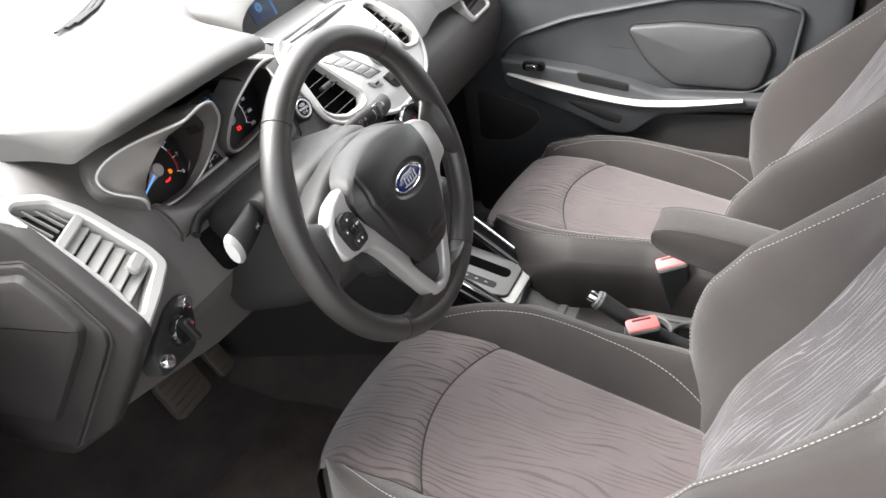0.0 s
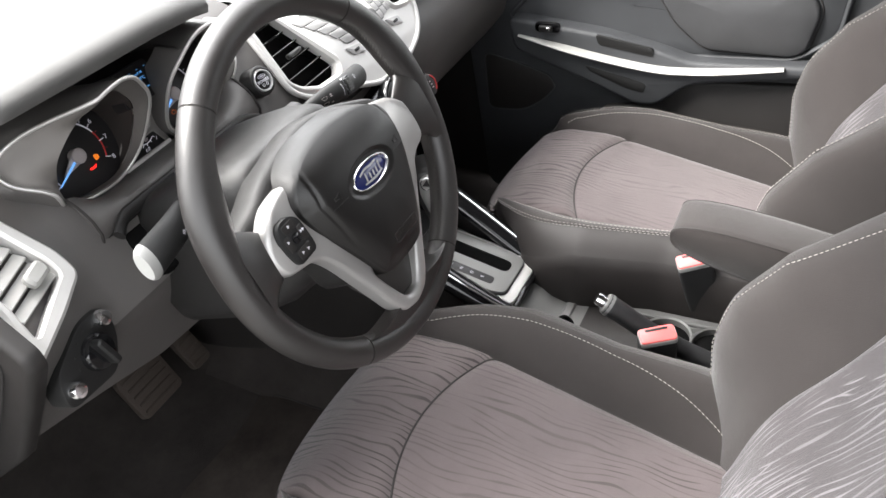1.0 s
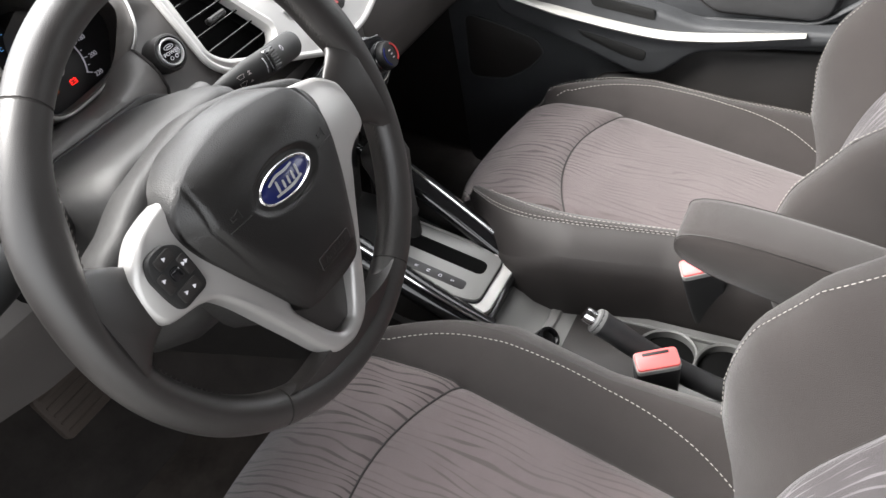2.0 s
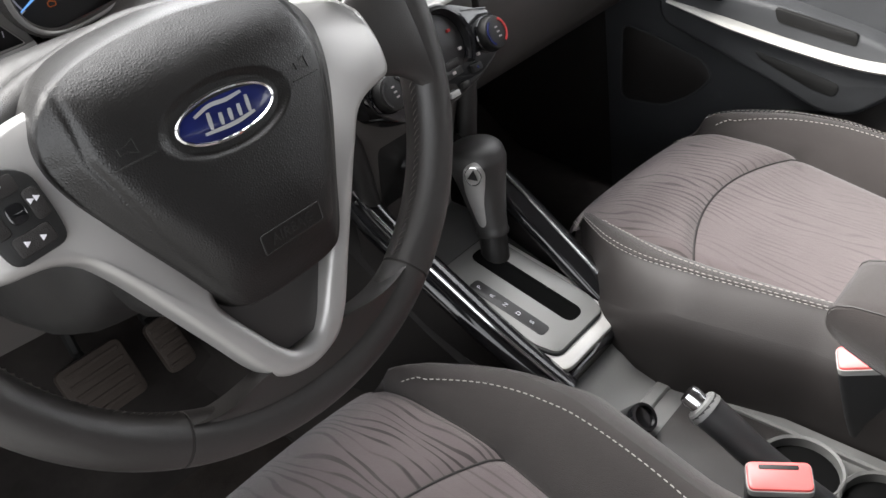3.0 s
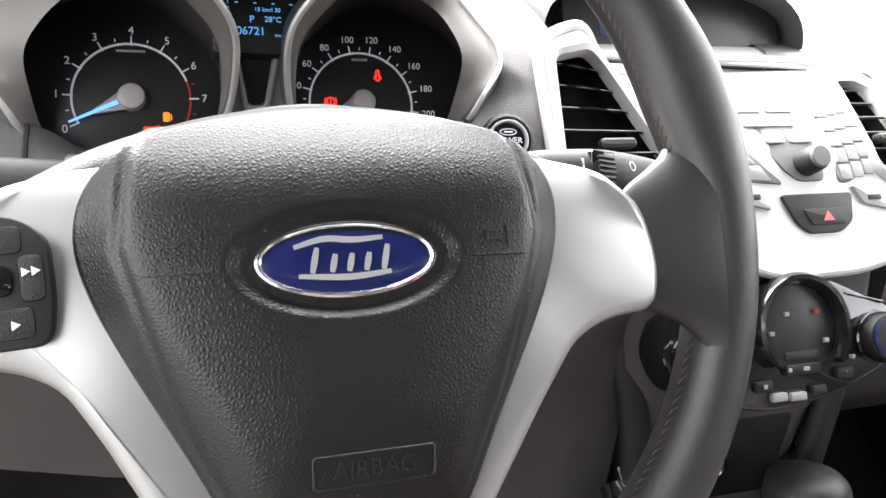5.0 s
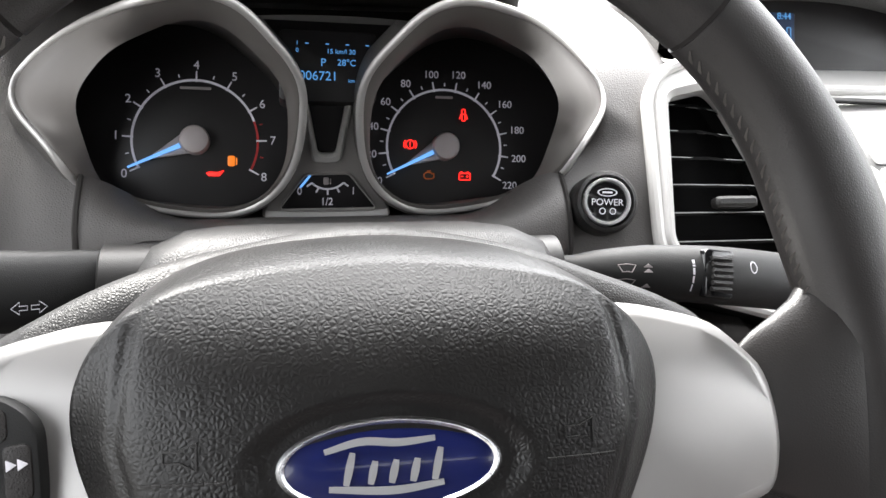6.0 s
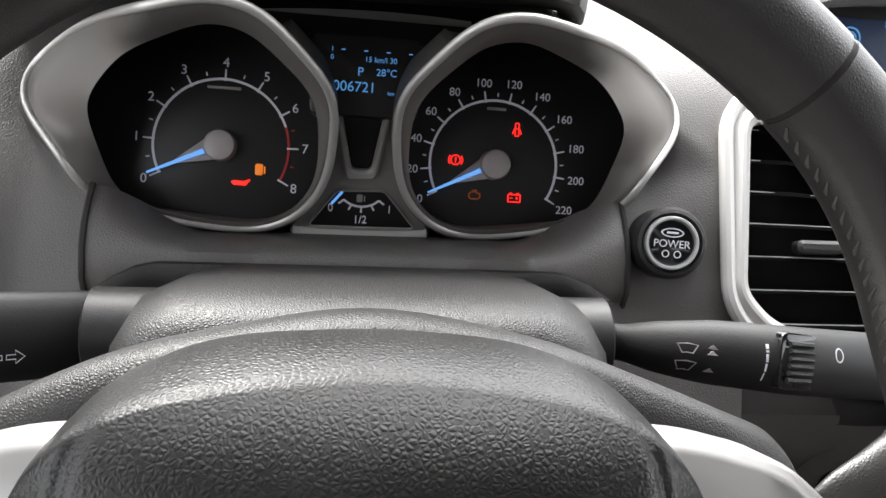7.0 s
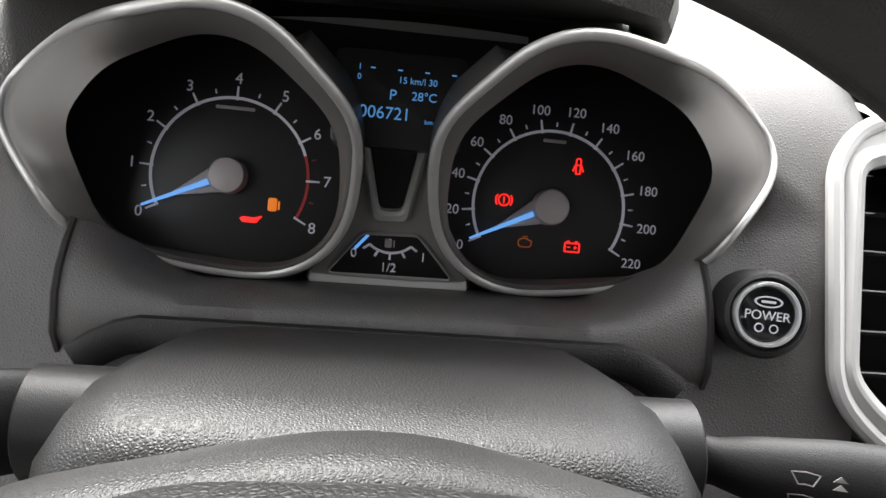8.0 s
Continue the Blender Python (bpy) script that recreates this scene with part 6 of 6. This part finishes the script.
hb = spline([(0.296, -0.40, 0.245), (0.287, -0.30, 0.268), (0.279, -0.225, 0.303), (0.274, -0.18, 0.334), (0.272, -0.160, 0.347)], 16)
part("grip", tube(hb, lambda t: 0.0125 + 0.003 * t, 14), M_BUCKLE, brake, sharp=60)
part("collar", tube([hb[-2], hb[-1], hb[-1] + (hb[-1] - hb[-2]) * 0.4], lambda t: 0.0162 - 0.002 * t, 14), M_CONSOLE, brake, "grey ring")
e = hb[-1] + (hb[-1] - hb[-2]) * 0.4
part("button", tube([e, e + (hb[-1] - hb[-2]).normalized() * 0.010, e + (hb[-1] - hb[-2]).normalized() * 0.014], lambda t: 0.0095 - 0.003 * max(0, t - 0.6), 14), M_CHROME, brake, "chrome release button")


# ---- seat belt buckles
def buckle(at, lean, lab):
    b = thing("belt_buckle", at, lab, "belt buckle", "belt buckles")
    m = Matrix.Translation(at) @ lean
    body = [[(x * k, y * k2, z) for x, y in rect(0.050, 0.026, 0.006)] for z, k, k2 in ((-0.10, 0.80, 0.9), (-0.075, 0.90, 1.0), (-0.03, 0.98, 1.0), (-0.004, 1.0, 1.0))]
    part("housing", skinned(body, m), M_BUCKLE, b, "black plastic housing")
    red = part("release_button", slab(rect(0.048, 0.025, 0.005), -0.005, 0.004, 0.002, m), M_BUCKLE_RED, b, "red release button")
    part("button_rim", frame_ring(rect(0.0498, 0.0268, 0.006), rect(0.0476, 0.0246, 0.005), -0.006, 0.0012, 0.0004, m), M_GREY_LIGHT, b, "pale outline of the button")
    part("tongue_slot", slab(rect(0.030, 0.004, 0.0015, (0, 0.007)), 0.002, 0.0045, 0.0003, m), M_BLACK, red)
    stalk = spline([m @ Vector((0, 0, -0.08)), m @ Vector((0, -0.004, -0.11)), m @ Vector((0.004, -0.02, -0.15))], 8)
    part("stalk", tube(stalk, 0.012, 8, flat=0.3), M_BLACK, b)


buckle(Vector((0.252, -0.236, 0.329)), pose(0, 0, 0, 9, -4, -60), "black belt buckle with red button beside the driver's seat")
buckle(Vector((0.405, -0.248, 0.343)), pose(0, 0, 0, 8, -12, -66), "black belt buckle with red button beside the passenger seat")

# ---- folding armrest
arm = thing("armrest", (0.33, -0.55, 0.30), "grey cloth folding armrest beside the driver's seat", "armrest")
AR = []
for x, k in ((0.298, 0.88), (0.301, 0.95), (0.308, 1.0), (0.356, 1.0), (0.363, 0.95), (0.366, 0.88)):
    out = []
    for i in range(40):
        a = math.tau * i / 40
        p = 3.2
        r = (abs(math.cos(a)) ** p + abs(math.sin(a)) ** p) ** (-1 / p)
        cy = -0.405 + 0.170 * r * math.cos(a) * (0.97 + 0.03 * k)
        tap = 1 - 0.16 * max(0, math.cos(a)) ** 2
        out.append((x, cy, 0.455 + 0.034 * k * r * math.sin(a) * tap + 0.19 * (cy + 0.26)))
    AR.append(out)
part("cushion", skinned(AR), M_KNIT, arm, sharp=70)
for x in (0.2905, 0.3635):
    loop = [p for p in AR[1 if x < 0.3 else 4]]
    part("seam", tube([Vector(p) + Vector((-0.001 if x < 0.3 else 0.001, 0, 0)) for p in loop] + [Vector(loop[0])], 0.0009, 5, cap=False), M_SKIRT, arm)
part("hinge", tube([(0.29, -0.55, 0.44), (0.31, -0.57, 0.36), (0.32, -0.58, 0.24)], 0.03, 12), M_BLACK, arm)


# ---- front seats
def seat(xc, lab, sink=0.0, lean=0.0):
    st = thing("front_seat", (xc, -0.15, 0.0), lab, "car seat", "front seats")
    yf = lambda x: 0.150 - 1.75 * x * x
    sx = lambda y: 0.148 - 0.13 * max(0.0, -0.04 - y)
    xo = lambda y: 0.246 - 0.085 * max(0.0, (y + 0.03) / 0.12) ** 2 - 0.026 * max(0.0, min(1.0, (-0.08 - y) / 0.12))
    ys = lambda x: -0.003 - 1.9 * x * x
    YB = -0.40

    def top(x, y):
        s = sx(y)
        z = 0.334 - sink - lean * x - 0.135 * max(0, -y) - 0.05 * max(0.0, (y - 0.055) / 0.095) ** 2
        a = abs(x)
        if a > s:
            t = min(1.0, (a - s) / (xo(y) - s))
            z += (0.030 + 0.03 * max(0, min(1, -y / 0.3))) * math.sin(min(1.0, t / 0.62) * math.pi / 2) - 0.030 * max(0, (t - 0.55) / 0.45) ** 2
            z -= 0.006 * math.exp(-((a - s) / 0.007) ** 2) + 0.045 * max(0.0, (t - 0.25) / 0.75) ** 2 * max(0.0, min(1.0, (y + 0.07) / 0.12))
        else:
            z += 0.004 * (1 - (a / s) ** 2)
            z -= 0.006 * math.exp(-((a - s) / 0.007) ** 2)
        if a < s + 0.01:
            z -= 0.006 * math.exp(-((y - ys(x)) / 0.007) ** 2)
            if y > ys(x):
                z += 0.003
        return z

    rows_f, rows_b, cols_i, cols_b = 18, 36, 44, 16
    cols = [(-1, i / cols_b) for i in range(cols_b, 0, -1)] + [(0, -1 + 2 * i / cols_i) for i in range(cols_i + 1)] + [(1, i / cols_b) for i in range(1, cols_b + 1)]

    def xy(col, r):
        k, t = col
        # rows: 0..rows_f between the front edge and the cross seam, then on to the back
        guess_y = 0.05
        for _ in range(14):
            x = t * sx(guess_y) if k == 0 else k * (sx(guess_y) + t * (xo(guess_y) - sx(guess_y)))
            if r <= rows_f:
                q = r / rows_f
                guess_y = 0.5 * guess_y + 0.5 * (yf(x) + (ys(x) - yf(x)) * q)
            else:
                q = (r - rows_f) / rows_b
                guess_y = 0.5 * guess_y + 0.5 * (ys(x) + (YB - ys(x)) * q)
        return x, guess_y

    P = [[Vector((xc + x, y, top(x, y))) for x, y in (xy(c, r) for c in cols)] for r in range(rows_f + rows_b + 1)]
    nb = cols_b

    def patch(r0, r1, c0, c1):
        return skinned([row[c0:c1 + 1] for row in P[r0:r1 + 1]], closed=False)

    n = len(cols) - 1
    part("front_panel", patch(0, rows_f, nb, n - nb), M_CLOTH, st, "mauve-grey cloth with dark wavy stripes", sharp=80)
    part("seat_panel", patch(rows_f, rows_f + rows_b, nb, n - nb), M_CLOTH_FAINT, st, "mauve-grey cloth with faint stripes", sharp=80)
    for c0, c1, mat, lab_ in ((6, nb, M_KNIT, "plain grey-brown knit"), (n - nb, n - 6, M_KNIT, "plain grey-brown knit"), (0, 6, M_SKIRT if sink else M_KNIT, "outer side"), (n - 6, n, M_SKIRT if sink else M_KNIT, "outer side")):
        part("side_bolster", patch(0, rows_f + rows_b, c0, c1), mat, st, lab_, sharp=80)
    # skirts under the rim, rolled over its edge
    rim = [row[0] for row in P[::-1]] + P[0][1:-1] + [row[-1] for row in P]
    mid = Vector((xc, -0.12, 0))
    loops = []
    for dz, out in ((0.0, 0.0), (0.006, 0.004), (0.018, 0.008), (0.05, 0.010), (0.10, 0.004), (0.17, -0.012), (0.22, -0.03)):
        loops.append([p + (Vector((p.x - mid.x, p.y - mid.y, 0)).normalized() * out) - Vector((0, 0, dz)) for p in rim])
    part("skirt", skinned(loops, closed=False), M_SKIRT, st, "dark vinyl skirt", sharp=80)
    part("seam_cord", tube([P[rows_f][i] + Vector((0, 0, 0.0005)) for i in range(nb, n - nb + 1)], 0.0013, 5), M_SEAM, st)
    for c in (nb, n - nb):
        part("seam_cord", tube([row[c] + Vector((0, 0, 0.0003)) for row in P[2:]], 0.0012, 5), M_SEAM, st)
    for s in (-1, 1):
        line = []
        for i in range(60):
            q = i / 59
            y = 0.075 - 0.435 * q
            t = 0.10 + 0.42 * math.sin(math.pi * min(1, q * 0.98 + 0.02)) ** 0.8
            x = s * (sx(y) + t * (xo(y) - sx(y)))
            line.append(Vector((xc + x, y, top(x, y) + 0.0012)))
        part("stitching", dashes(line, 0.0042, 0.0022, 0.00055), M_STITCH, st, "light thread stitches")
        if not sink:
            continue
        edge = [(row[-7] if s > 0 else row[6]) + Vector((s * 0.003, 0, 0.0012)) for row in P]
        part("seam_cord", tube([(row[-7] if s > 0 else row[6]) for row in P], 0.0012, 5), M_SEAM, st)
        part("stitching", dashes(edge, 0.0042, 0.0022, 0.00038), M_STITCH, st)
        part("stitching", dashes([(row[-8] if s > 0 else row[7]) + Vector((s * 0.0045, 0, 0.0012)) for row in P], 0.0042, 0.0022, 0.00038), M_STITCH, st)
    part("seat_base", block((xc - 0.20, -0.42, 0.02), (xc + 0.20, 0.06, 0.16), bevel=0.02), M_BLACK, st)

    # backrest
    B = Matrix.Translation((xc, -0.375, 0.285)) @ Matrix(((1, 0, 0, 0), (0, -math.sin(radians(26)), math.cos(radians(26)), 0), (0, math.cos(radians(26)), math.sin(radians(26)), 0), (0, 0, 0, 1)))
    H = 0.66

    def out_x(h):
        return 0.262 - 0.02 * max(0, (h - 0.3) / 0.36) - 0.03 * max(0, (0.06 - h) / 0.12)

    def in_x(h):
        return 0.098 + 0.05 * max(0.0, h) + 0.0

    def face(x, h):
        a, si, so = abs(x), in_x(h), out_x(h)
        base = 0.010 + 0.018 * math.exp(-((h - 0.11) / 0.09) ** 2)
        ht = float(np.interp(h, (-0.07, 0.0, 0.07, 0.14, 0.22, 0.29, 0.39, 0.66), (0.0, 0.042, 0.070, 0.082, 0.080, 0.052, 0.012, 0.004)))
        if a <= si:
            return base + 0.006 * (a / si) ** 2 - 0.006 * math.exp(-((a - si) / 0.007) ** 2)
        t = min(1.0, (a - si) / (so - si))
        up = base + 0.006 + ht * math.sin(min(1.0, t / 0.62) * math.pi / 2) ** 1.3
        return up - (ht + 0.03) * max(0, (t - 0.68) / 0.32) ** 2.4 - 0.006 * math.exp(-((a - si) / 0.007) ** 2)

    nh = 54
    bcols = [(-1, i / 20) for i in range(20, 0, -1)] + [(0, -1 + 2 * i / 40) for i in range(41)] + [(1, i / 20) for i in range(1, 21)]
    Q = []
    for j in range(nh + 1):
        h = -0.07 + (H + 0.07) * j / nh
        roll = 0.05 * max(0, (h - (H - 0.08)) / 0.08) ** 2
        row = []
        for k, t in bcols:
            x = t * in_x(h) if k == 0 else k * (in_x(h) + t * (out_x(h) - in_x(h)))
            row.append(B @ Vector((x, h, face(x, h) - roll)))
        Q.append(row)
    m = len(bcols) - 1
    sub = lambda c0, c1: skinned([row[c0:c1 + 1] for row in Q], closed=False)
    part("back_panel", sub(20, m - 20), M_CLOTH_BACK, st, "grey cloth with light wavy stripes", sharp=80)
    for c0, c1 in ((0, 20), (m - 20, m)):
        part("back_bolster", sub(c0, c1), M_KNIT, st, "plain grey-brown knit", sharp=80)
    for c in (20, m - 20):
        part("seam_cord", tube([row[c] for row in Q], 0.0012, 5), M_SEAM, st)
    for s in (-1, 1):
        line = []
        for i in range(80):
            h = -0.02 + (H - 0.1) * i / 79
            t = 0.52 + 0.10 * math.sin(i / 79 * math.pi) - 0.30 * max(0, (h - 0.15) / 0.5)
            x = s * (in_x(h) + t * (out_x(h) - in_x(h)))
            line.append(B @ Vector((x, h, face(x, h) + 0.0012)))
        part("stitching", dashes(line, 0.0042, 0.0022, 0.00055), M_STITCH, st, "light thread stitches")
        part("seam_cord", tube([p - B.to_3x3() @ Vector((s * -0.003, 0, 0.0014)) for p in line], 0.001, 5), M_SEAM, st)
    rimb = [row[0] for row in Q] + Q[-1][1:-1] + [row[-1] for row in Q[::-1]]
    loops = []
    cen = B @ Vector((0, 0.3, 0))
    for dn, grow in ((0.0, 0.0), (0.010, 0.006), (0.03, 0.008), (0.09, 0.0), (0.13, -0.03)):
        loops.append([p + (p - cen).normalized() * grow - B.to_3x3() @ Vector((0, 0, dn)) for p in rimb])
    part("back_shell", skinned(loops, closed=False), M_SKIRT, st, "dark vinyl backrest side", sharp=80)
    part("back_cover", slab(rounded([(-0.22, -0.05), (0.22, -0.05), (0.20, 0.62), (-0.20, 0.62)], 0.06, 6), -0.15, -0.10, 0.02, B), M_SKIRT, st)
    return st


seat(0.0, "driver's seat in striped mauve-grey cloth with knit bolsters")
seat(0.636, "passenger seat in striped mauve-grey cloth with knit bolsters", 0.0204, 0.05)

# ---- passenger door
door = thing("passenger_door", (0.96, 0.0, 0.1), "closed dark grey passenger door with silver armrest trim", "car door")
# local x along the car towards the rear, y up, z into the cabin
DP = Matrix(((0, 0, -1, 0.955), (-1, 0, 0, 0.0), (0, 1, 0, 0.0), (0, 0, 0, 1)))


def dy(*pts):
    return [(-y, z) for y, z in pts]


part("door_card", slab(rounded(dy((0.34, 0.02), (0.36, 0.42), (0.40, 0.64), (-0.47, 0.72), (-0.45, 0.02))[::-1], 0.03, 5), -0.05, 0.0, 0.006, DP), M_DOOR, door)
arch_o = rounded(dy((0.262, 0.452), (0.21, 0.505), (0.086, 0.552), (-0.148, 0.604), (-0.30, 0.605), (-0.388, 0.583), (-0.372, 0.45), (-0.30, 0.40), (-0.05, 0.385), (0.2, 0.43)), 0.025, 6)
part("upper_panel", frame_ring(arch_o, inset(arch_o, 0.010), -0.01, 0.012, 0.004, DP), M_DOOR, door, "raised panel edge", sharp=60)
part("inner_panel", slab(inset(arch_o, 0.010), -0.012, 0.004, 0.002, DP, dome=-0.004), M_DOOR, door)
padp = rounded(dy((-0.040, 0.535), (-0.15, 0.548), (-0.31, 0.540), (-0.335, 0.50), (-0.318, 0.425), (-0.295, 0.412), (-0.14, 0.414), (-0.085, 0.46)), 0.02, 6)
part("elbow_pad", slab(padp, 0.0, 0.016, 0.006, DP, dome=0.010), M_DOOR_PAD, door, "padded grey vinyl insert", sharp=60)
part("pad_seam", tube([DP @ Vector((x, y, 0.0045)) for x, y in inset(padp, -0.004)] + [DP @ Vector((*inset(padp, -0.004)[0], 0.0045))], 0.0011, 6, cap=False), M_SEAM, door)
shelf = rounded(dy((0.245, 0.462), (0.05, 0.440), (-0.06, 0.416), (-0.12, 0.398), (-0.34, 0.408), (-0.345, 0.385), (-0.12, 0.350), (-0.060, 0.300), (-0.020, 0.296), (0.06, 0.330), (0.235, 0.392)), 0.02, 5)
part("armrest", slab(shelf, -0.005, 0.040, 0.008, DP), M_DOOR, door, "moulded armrest with pull recess", sharp=50)
trim = spline([DP @ Vector((-y, z, 0.043)) for y, z in ((0.222, 0.427), (0.14, 0.411), (0.04, 0.393), (-0.055, 0.381), (-0.12, 0.382), (-0.20, 0.390), (-0.288, 0.402))], 40)
part("trim_strip", tube(trim, lambda t: 0.0050 + 0.0105 * min(1, 5 * t, 3.2 * (1 - t) + 0.25), 10, flat=0.42, up=(0, 0, 1)), M_TRIM, door, "light silver armrest strip", sharp=60)
sw = part("switch_bezel", slab(rect(0.052, 0.020, 0.009, (-0.160, 0.447)), 0.035, 0.0425, 0.002, DP @ Matrix.Translation((0, 0, 0.0))), M_GLOSS, door, "glossy black window switch plate")
part("window_switch", block((-0.176, 0.441, 0.042), (-0.148, 0.453, 0.049), DP, bevel=0.002), M_SHROUD, sw)
part("switch_chrome", block((-0.158, 0.443, 0.049), (-0.152, 0.451, 0.0505), DP, bevel=0.0004), M_CHROME, sw)
# Tray is not hollowed out: a black slab paints its shade
part("tray_shade", slab(rounded(dy((0.062, 0.440), (0.056, 0.420), (-0.052, 0.403), (-0.052, 0.420)), 0.006, 4), 0.036, 0.0416, 0.001, DP), M_BLACK, door, "black slab for the shade in the armrest tray")
# Likewise the shadow under the pull, as a flat black slab
part("pull_shade", slab(rounded(dy((0.085, 0.374), (0.0, 0.356), (-0.04, 0.345), (-0.035, 0.325), (0.0, 0.332), (0.075, 0.362)), 0.008, 4), 0.036, 0.0412, 0.001, DP), M_BLACK, door, "black slab for the shadow in the pull recess")
spk = rounded(dy((0.32, 0.365), (0.255, 0.350), (0.175, 0.325), (0.16, 0.30), (0.19, 0.265), (0.24, 0.235), (0.32, 0.23)), 0.02, 5)
part("speaker_grille", slab(spk, -0.004, 0.005, 0.003, DP), M_LOWER, door, "dark speaker cover")
part("speaker_edge", tube([DP @ Vector((x, y, 0.004)) for x, y in spk] + [DP @ Vector((*spk[0], 0.004))], 0.0018, 6, cap=False), M_DOOR, door)
part("map_pocket", slab(rounded(dy((0.12, 0.05), (-0.38, 0.05), (-0.38, 0.36), (-0.11, 0.345), (-0.03, 0.285), (0.06, 0.27)), 0.02, 5), -0.004, 0.012, 0.006, DP), M_LOWER, door, "dark lower pocket panel", sharp=50)
part("window_ledge", slab(rounded(dy((0.40, 0.62), (0.38, 0.70), (-0.48, 0.75), (-0.47, 0.66)), 0.01, 4), -0.06, 0.020, 0.012, DP), M_DOOR, door)
glass = part("window_pane", slab(rounded(dy((0.36, 0.70), (0.0, 1.12), (-0.48, 1.14), (-0.48, 0.74)), 0.02, 4), -0.035, -0.031, 0.001, DP), pane("window_glass"), door, "clear side window")
glass.visible_shadow = False
part("door_seal", tube([DP @ Vector((0.452, z, -0.01)) for z in (0.05, 0.3, 0.6, 0.74)], 0.010, 8), M_BLACK, door)

# ---- pedals and mats
def pedal(name, lo, hi, tilt, lab, arm_to):
    p = thing(name, ((lo[0] + hi[0]) / 2, lo[1], lo[2]), lab, "pedal")
    w, h = hi[0] - lo[0], hi[2] - lo[2]
    m = place_frame(((lo[0] + hi[0]) / 2, lo[1], (lo[2] + hi[2]) / 2), tilt, 0)
    pad_ = part("pedal_pad", slab(rect(w, h, 0.012), -0.008, 0.006, 0.003, m), M_RUBBER, p, "worn ribbed rubber")
    for i in range(5):
        part("rib", block((-w * 0.42, -0.003, 0.005), (w * 0.42, 0.003, 0.0085), m @ pose(0, -h * 0.36 + h * 0.18 * i, 0), bevel=0.001), M_RUBBER, pad_)
    part("arm", tube([m @ Vector((0, 0, -0.006)), m @ Vector((0, 0.05, -0.03)), Vector(arm_to)], 0.008, 8), M_BLACK, p)


pedal("brake_pedal", (0.01, 0.575, 0.100), (0.105, 0.575, 0.185), 30, "worn brown rubber brake pedal", (0.06, 0.66, 0.46))
pedal("accelerator_pedal", (0.145, 0.585, 0.085), (0.188, 0.585, 0.165), 35, "small dark accelerator pedal", (0.16, 0.68, 0.42))


def mat_bm():
    out = rounded([(-0.27, 0.04), (0.19, 0.04), (0.205, 0.46), (0.16, 0.56), (-0.02, 0.60), (-0.10, 0.66), (-0.27, 0.64)], 0.05, 6)
    return out


mat = thing("floor_mat", (-0.05, 0.3, 0.004), "dark charcoal carpet mat in the driver's footwell", "floor mat")
MO = mat_bm()
part("carpet", slab(MO, 0.004, 0.014, 0.003), M_MAT, mat)
part("mat_binding", tube([Vector((x, y, 0.0125)) for x, y in MO] + [Vector((*MO[0], 0.0125))], 0.004, 6, cap=False), M_SKIRT, mat)
# grey trim of the tunnel in the driver's footwell
tun = thing("tunnel_trim", (0.24, 0.35, 0.02), "grey plastic side of the console in the footwell", "console trim")
tl = [[(x0, y, 0.01), (x0 - 0.006, y, 0.12), (x0, y, zt), (x0 + 0.03, y, zt + 0.01), (x0 + 0.03, y, 0.01)] for y, x0, zt in ((0.0, 0.258, 0.22), (0.15, 0.258, 0.29), (0.25, 0.256, 0.36), (0.36, 0.25, 0.42), (0.56, 0.235, 0.44), (0.70, 0.23, 0.44))]
part("side_panel", skinned(tl), M_LOWER, tun, sharp=40)
part("screw_cover", skinned(ring_loops([(0.010, 0.0), (0.010, 0.002), (0.006, 0.0025), (0.004, 0.001)]), Matrix(((0, 0, -1, 0.2525), (-1, 0, 0, 0.35), (0, 1, 0, 0.215), (0, 0, 0, 1)))), M_BLACK, tun)

# ---- the open driver's door, out of view, swung out to shade the dashboard's end
driver_door = thing("driver_door", (-0.44, 0.66, 0.1), "unseen dark driver's door, swung out from its hinges to block light", "car door")
OD = Matrix.Translation((-0.44, 0.66, 0.0)) @ pose(0, 0, 0, 0, 0, -155)
part("door_card", block((0.0, -0.04, 0.05), (1.0, 0.03, 0.78), OD, bevel=0.015), M_LOWER, driver_door)
part("window_frame", tube([OD @ Vector(p) for p in ((0.02, 0, 0.78), (0.45, 0, 1.14), (0.95, 0, 1.16), (0.99, 0, 0.78))], 0.02, 8), M_LOWER, driver_door)
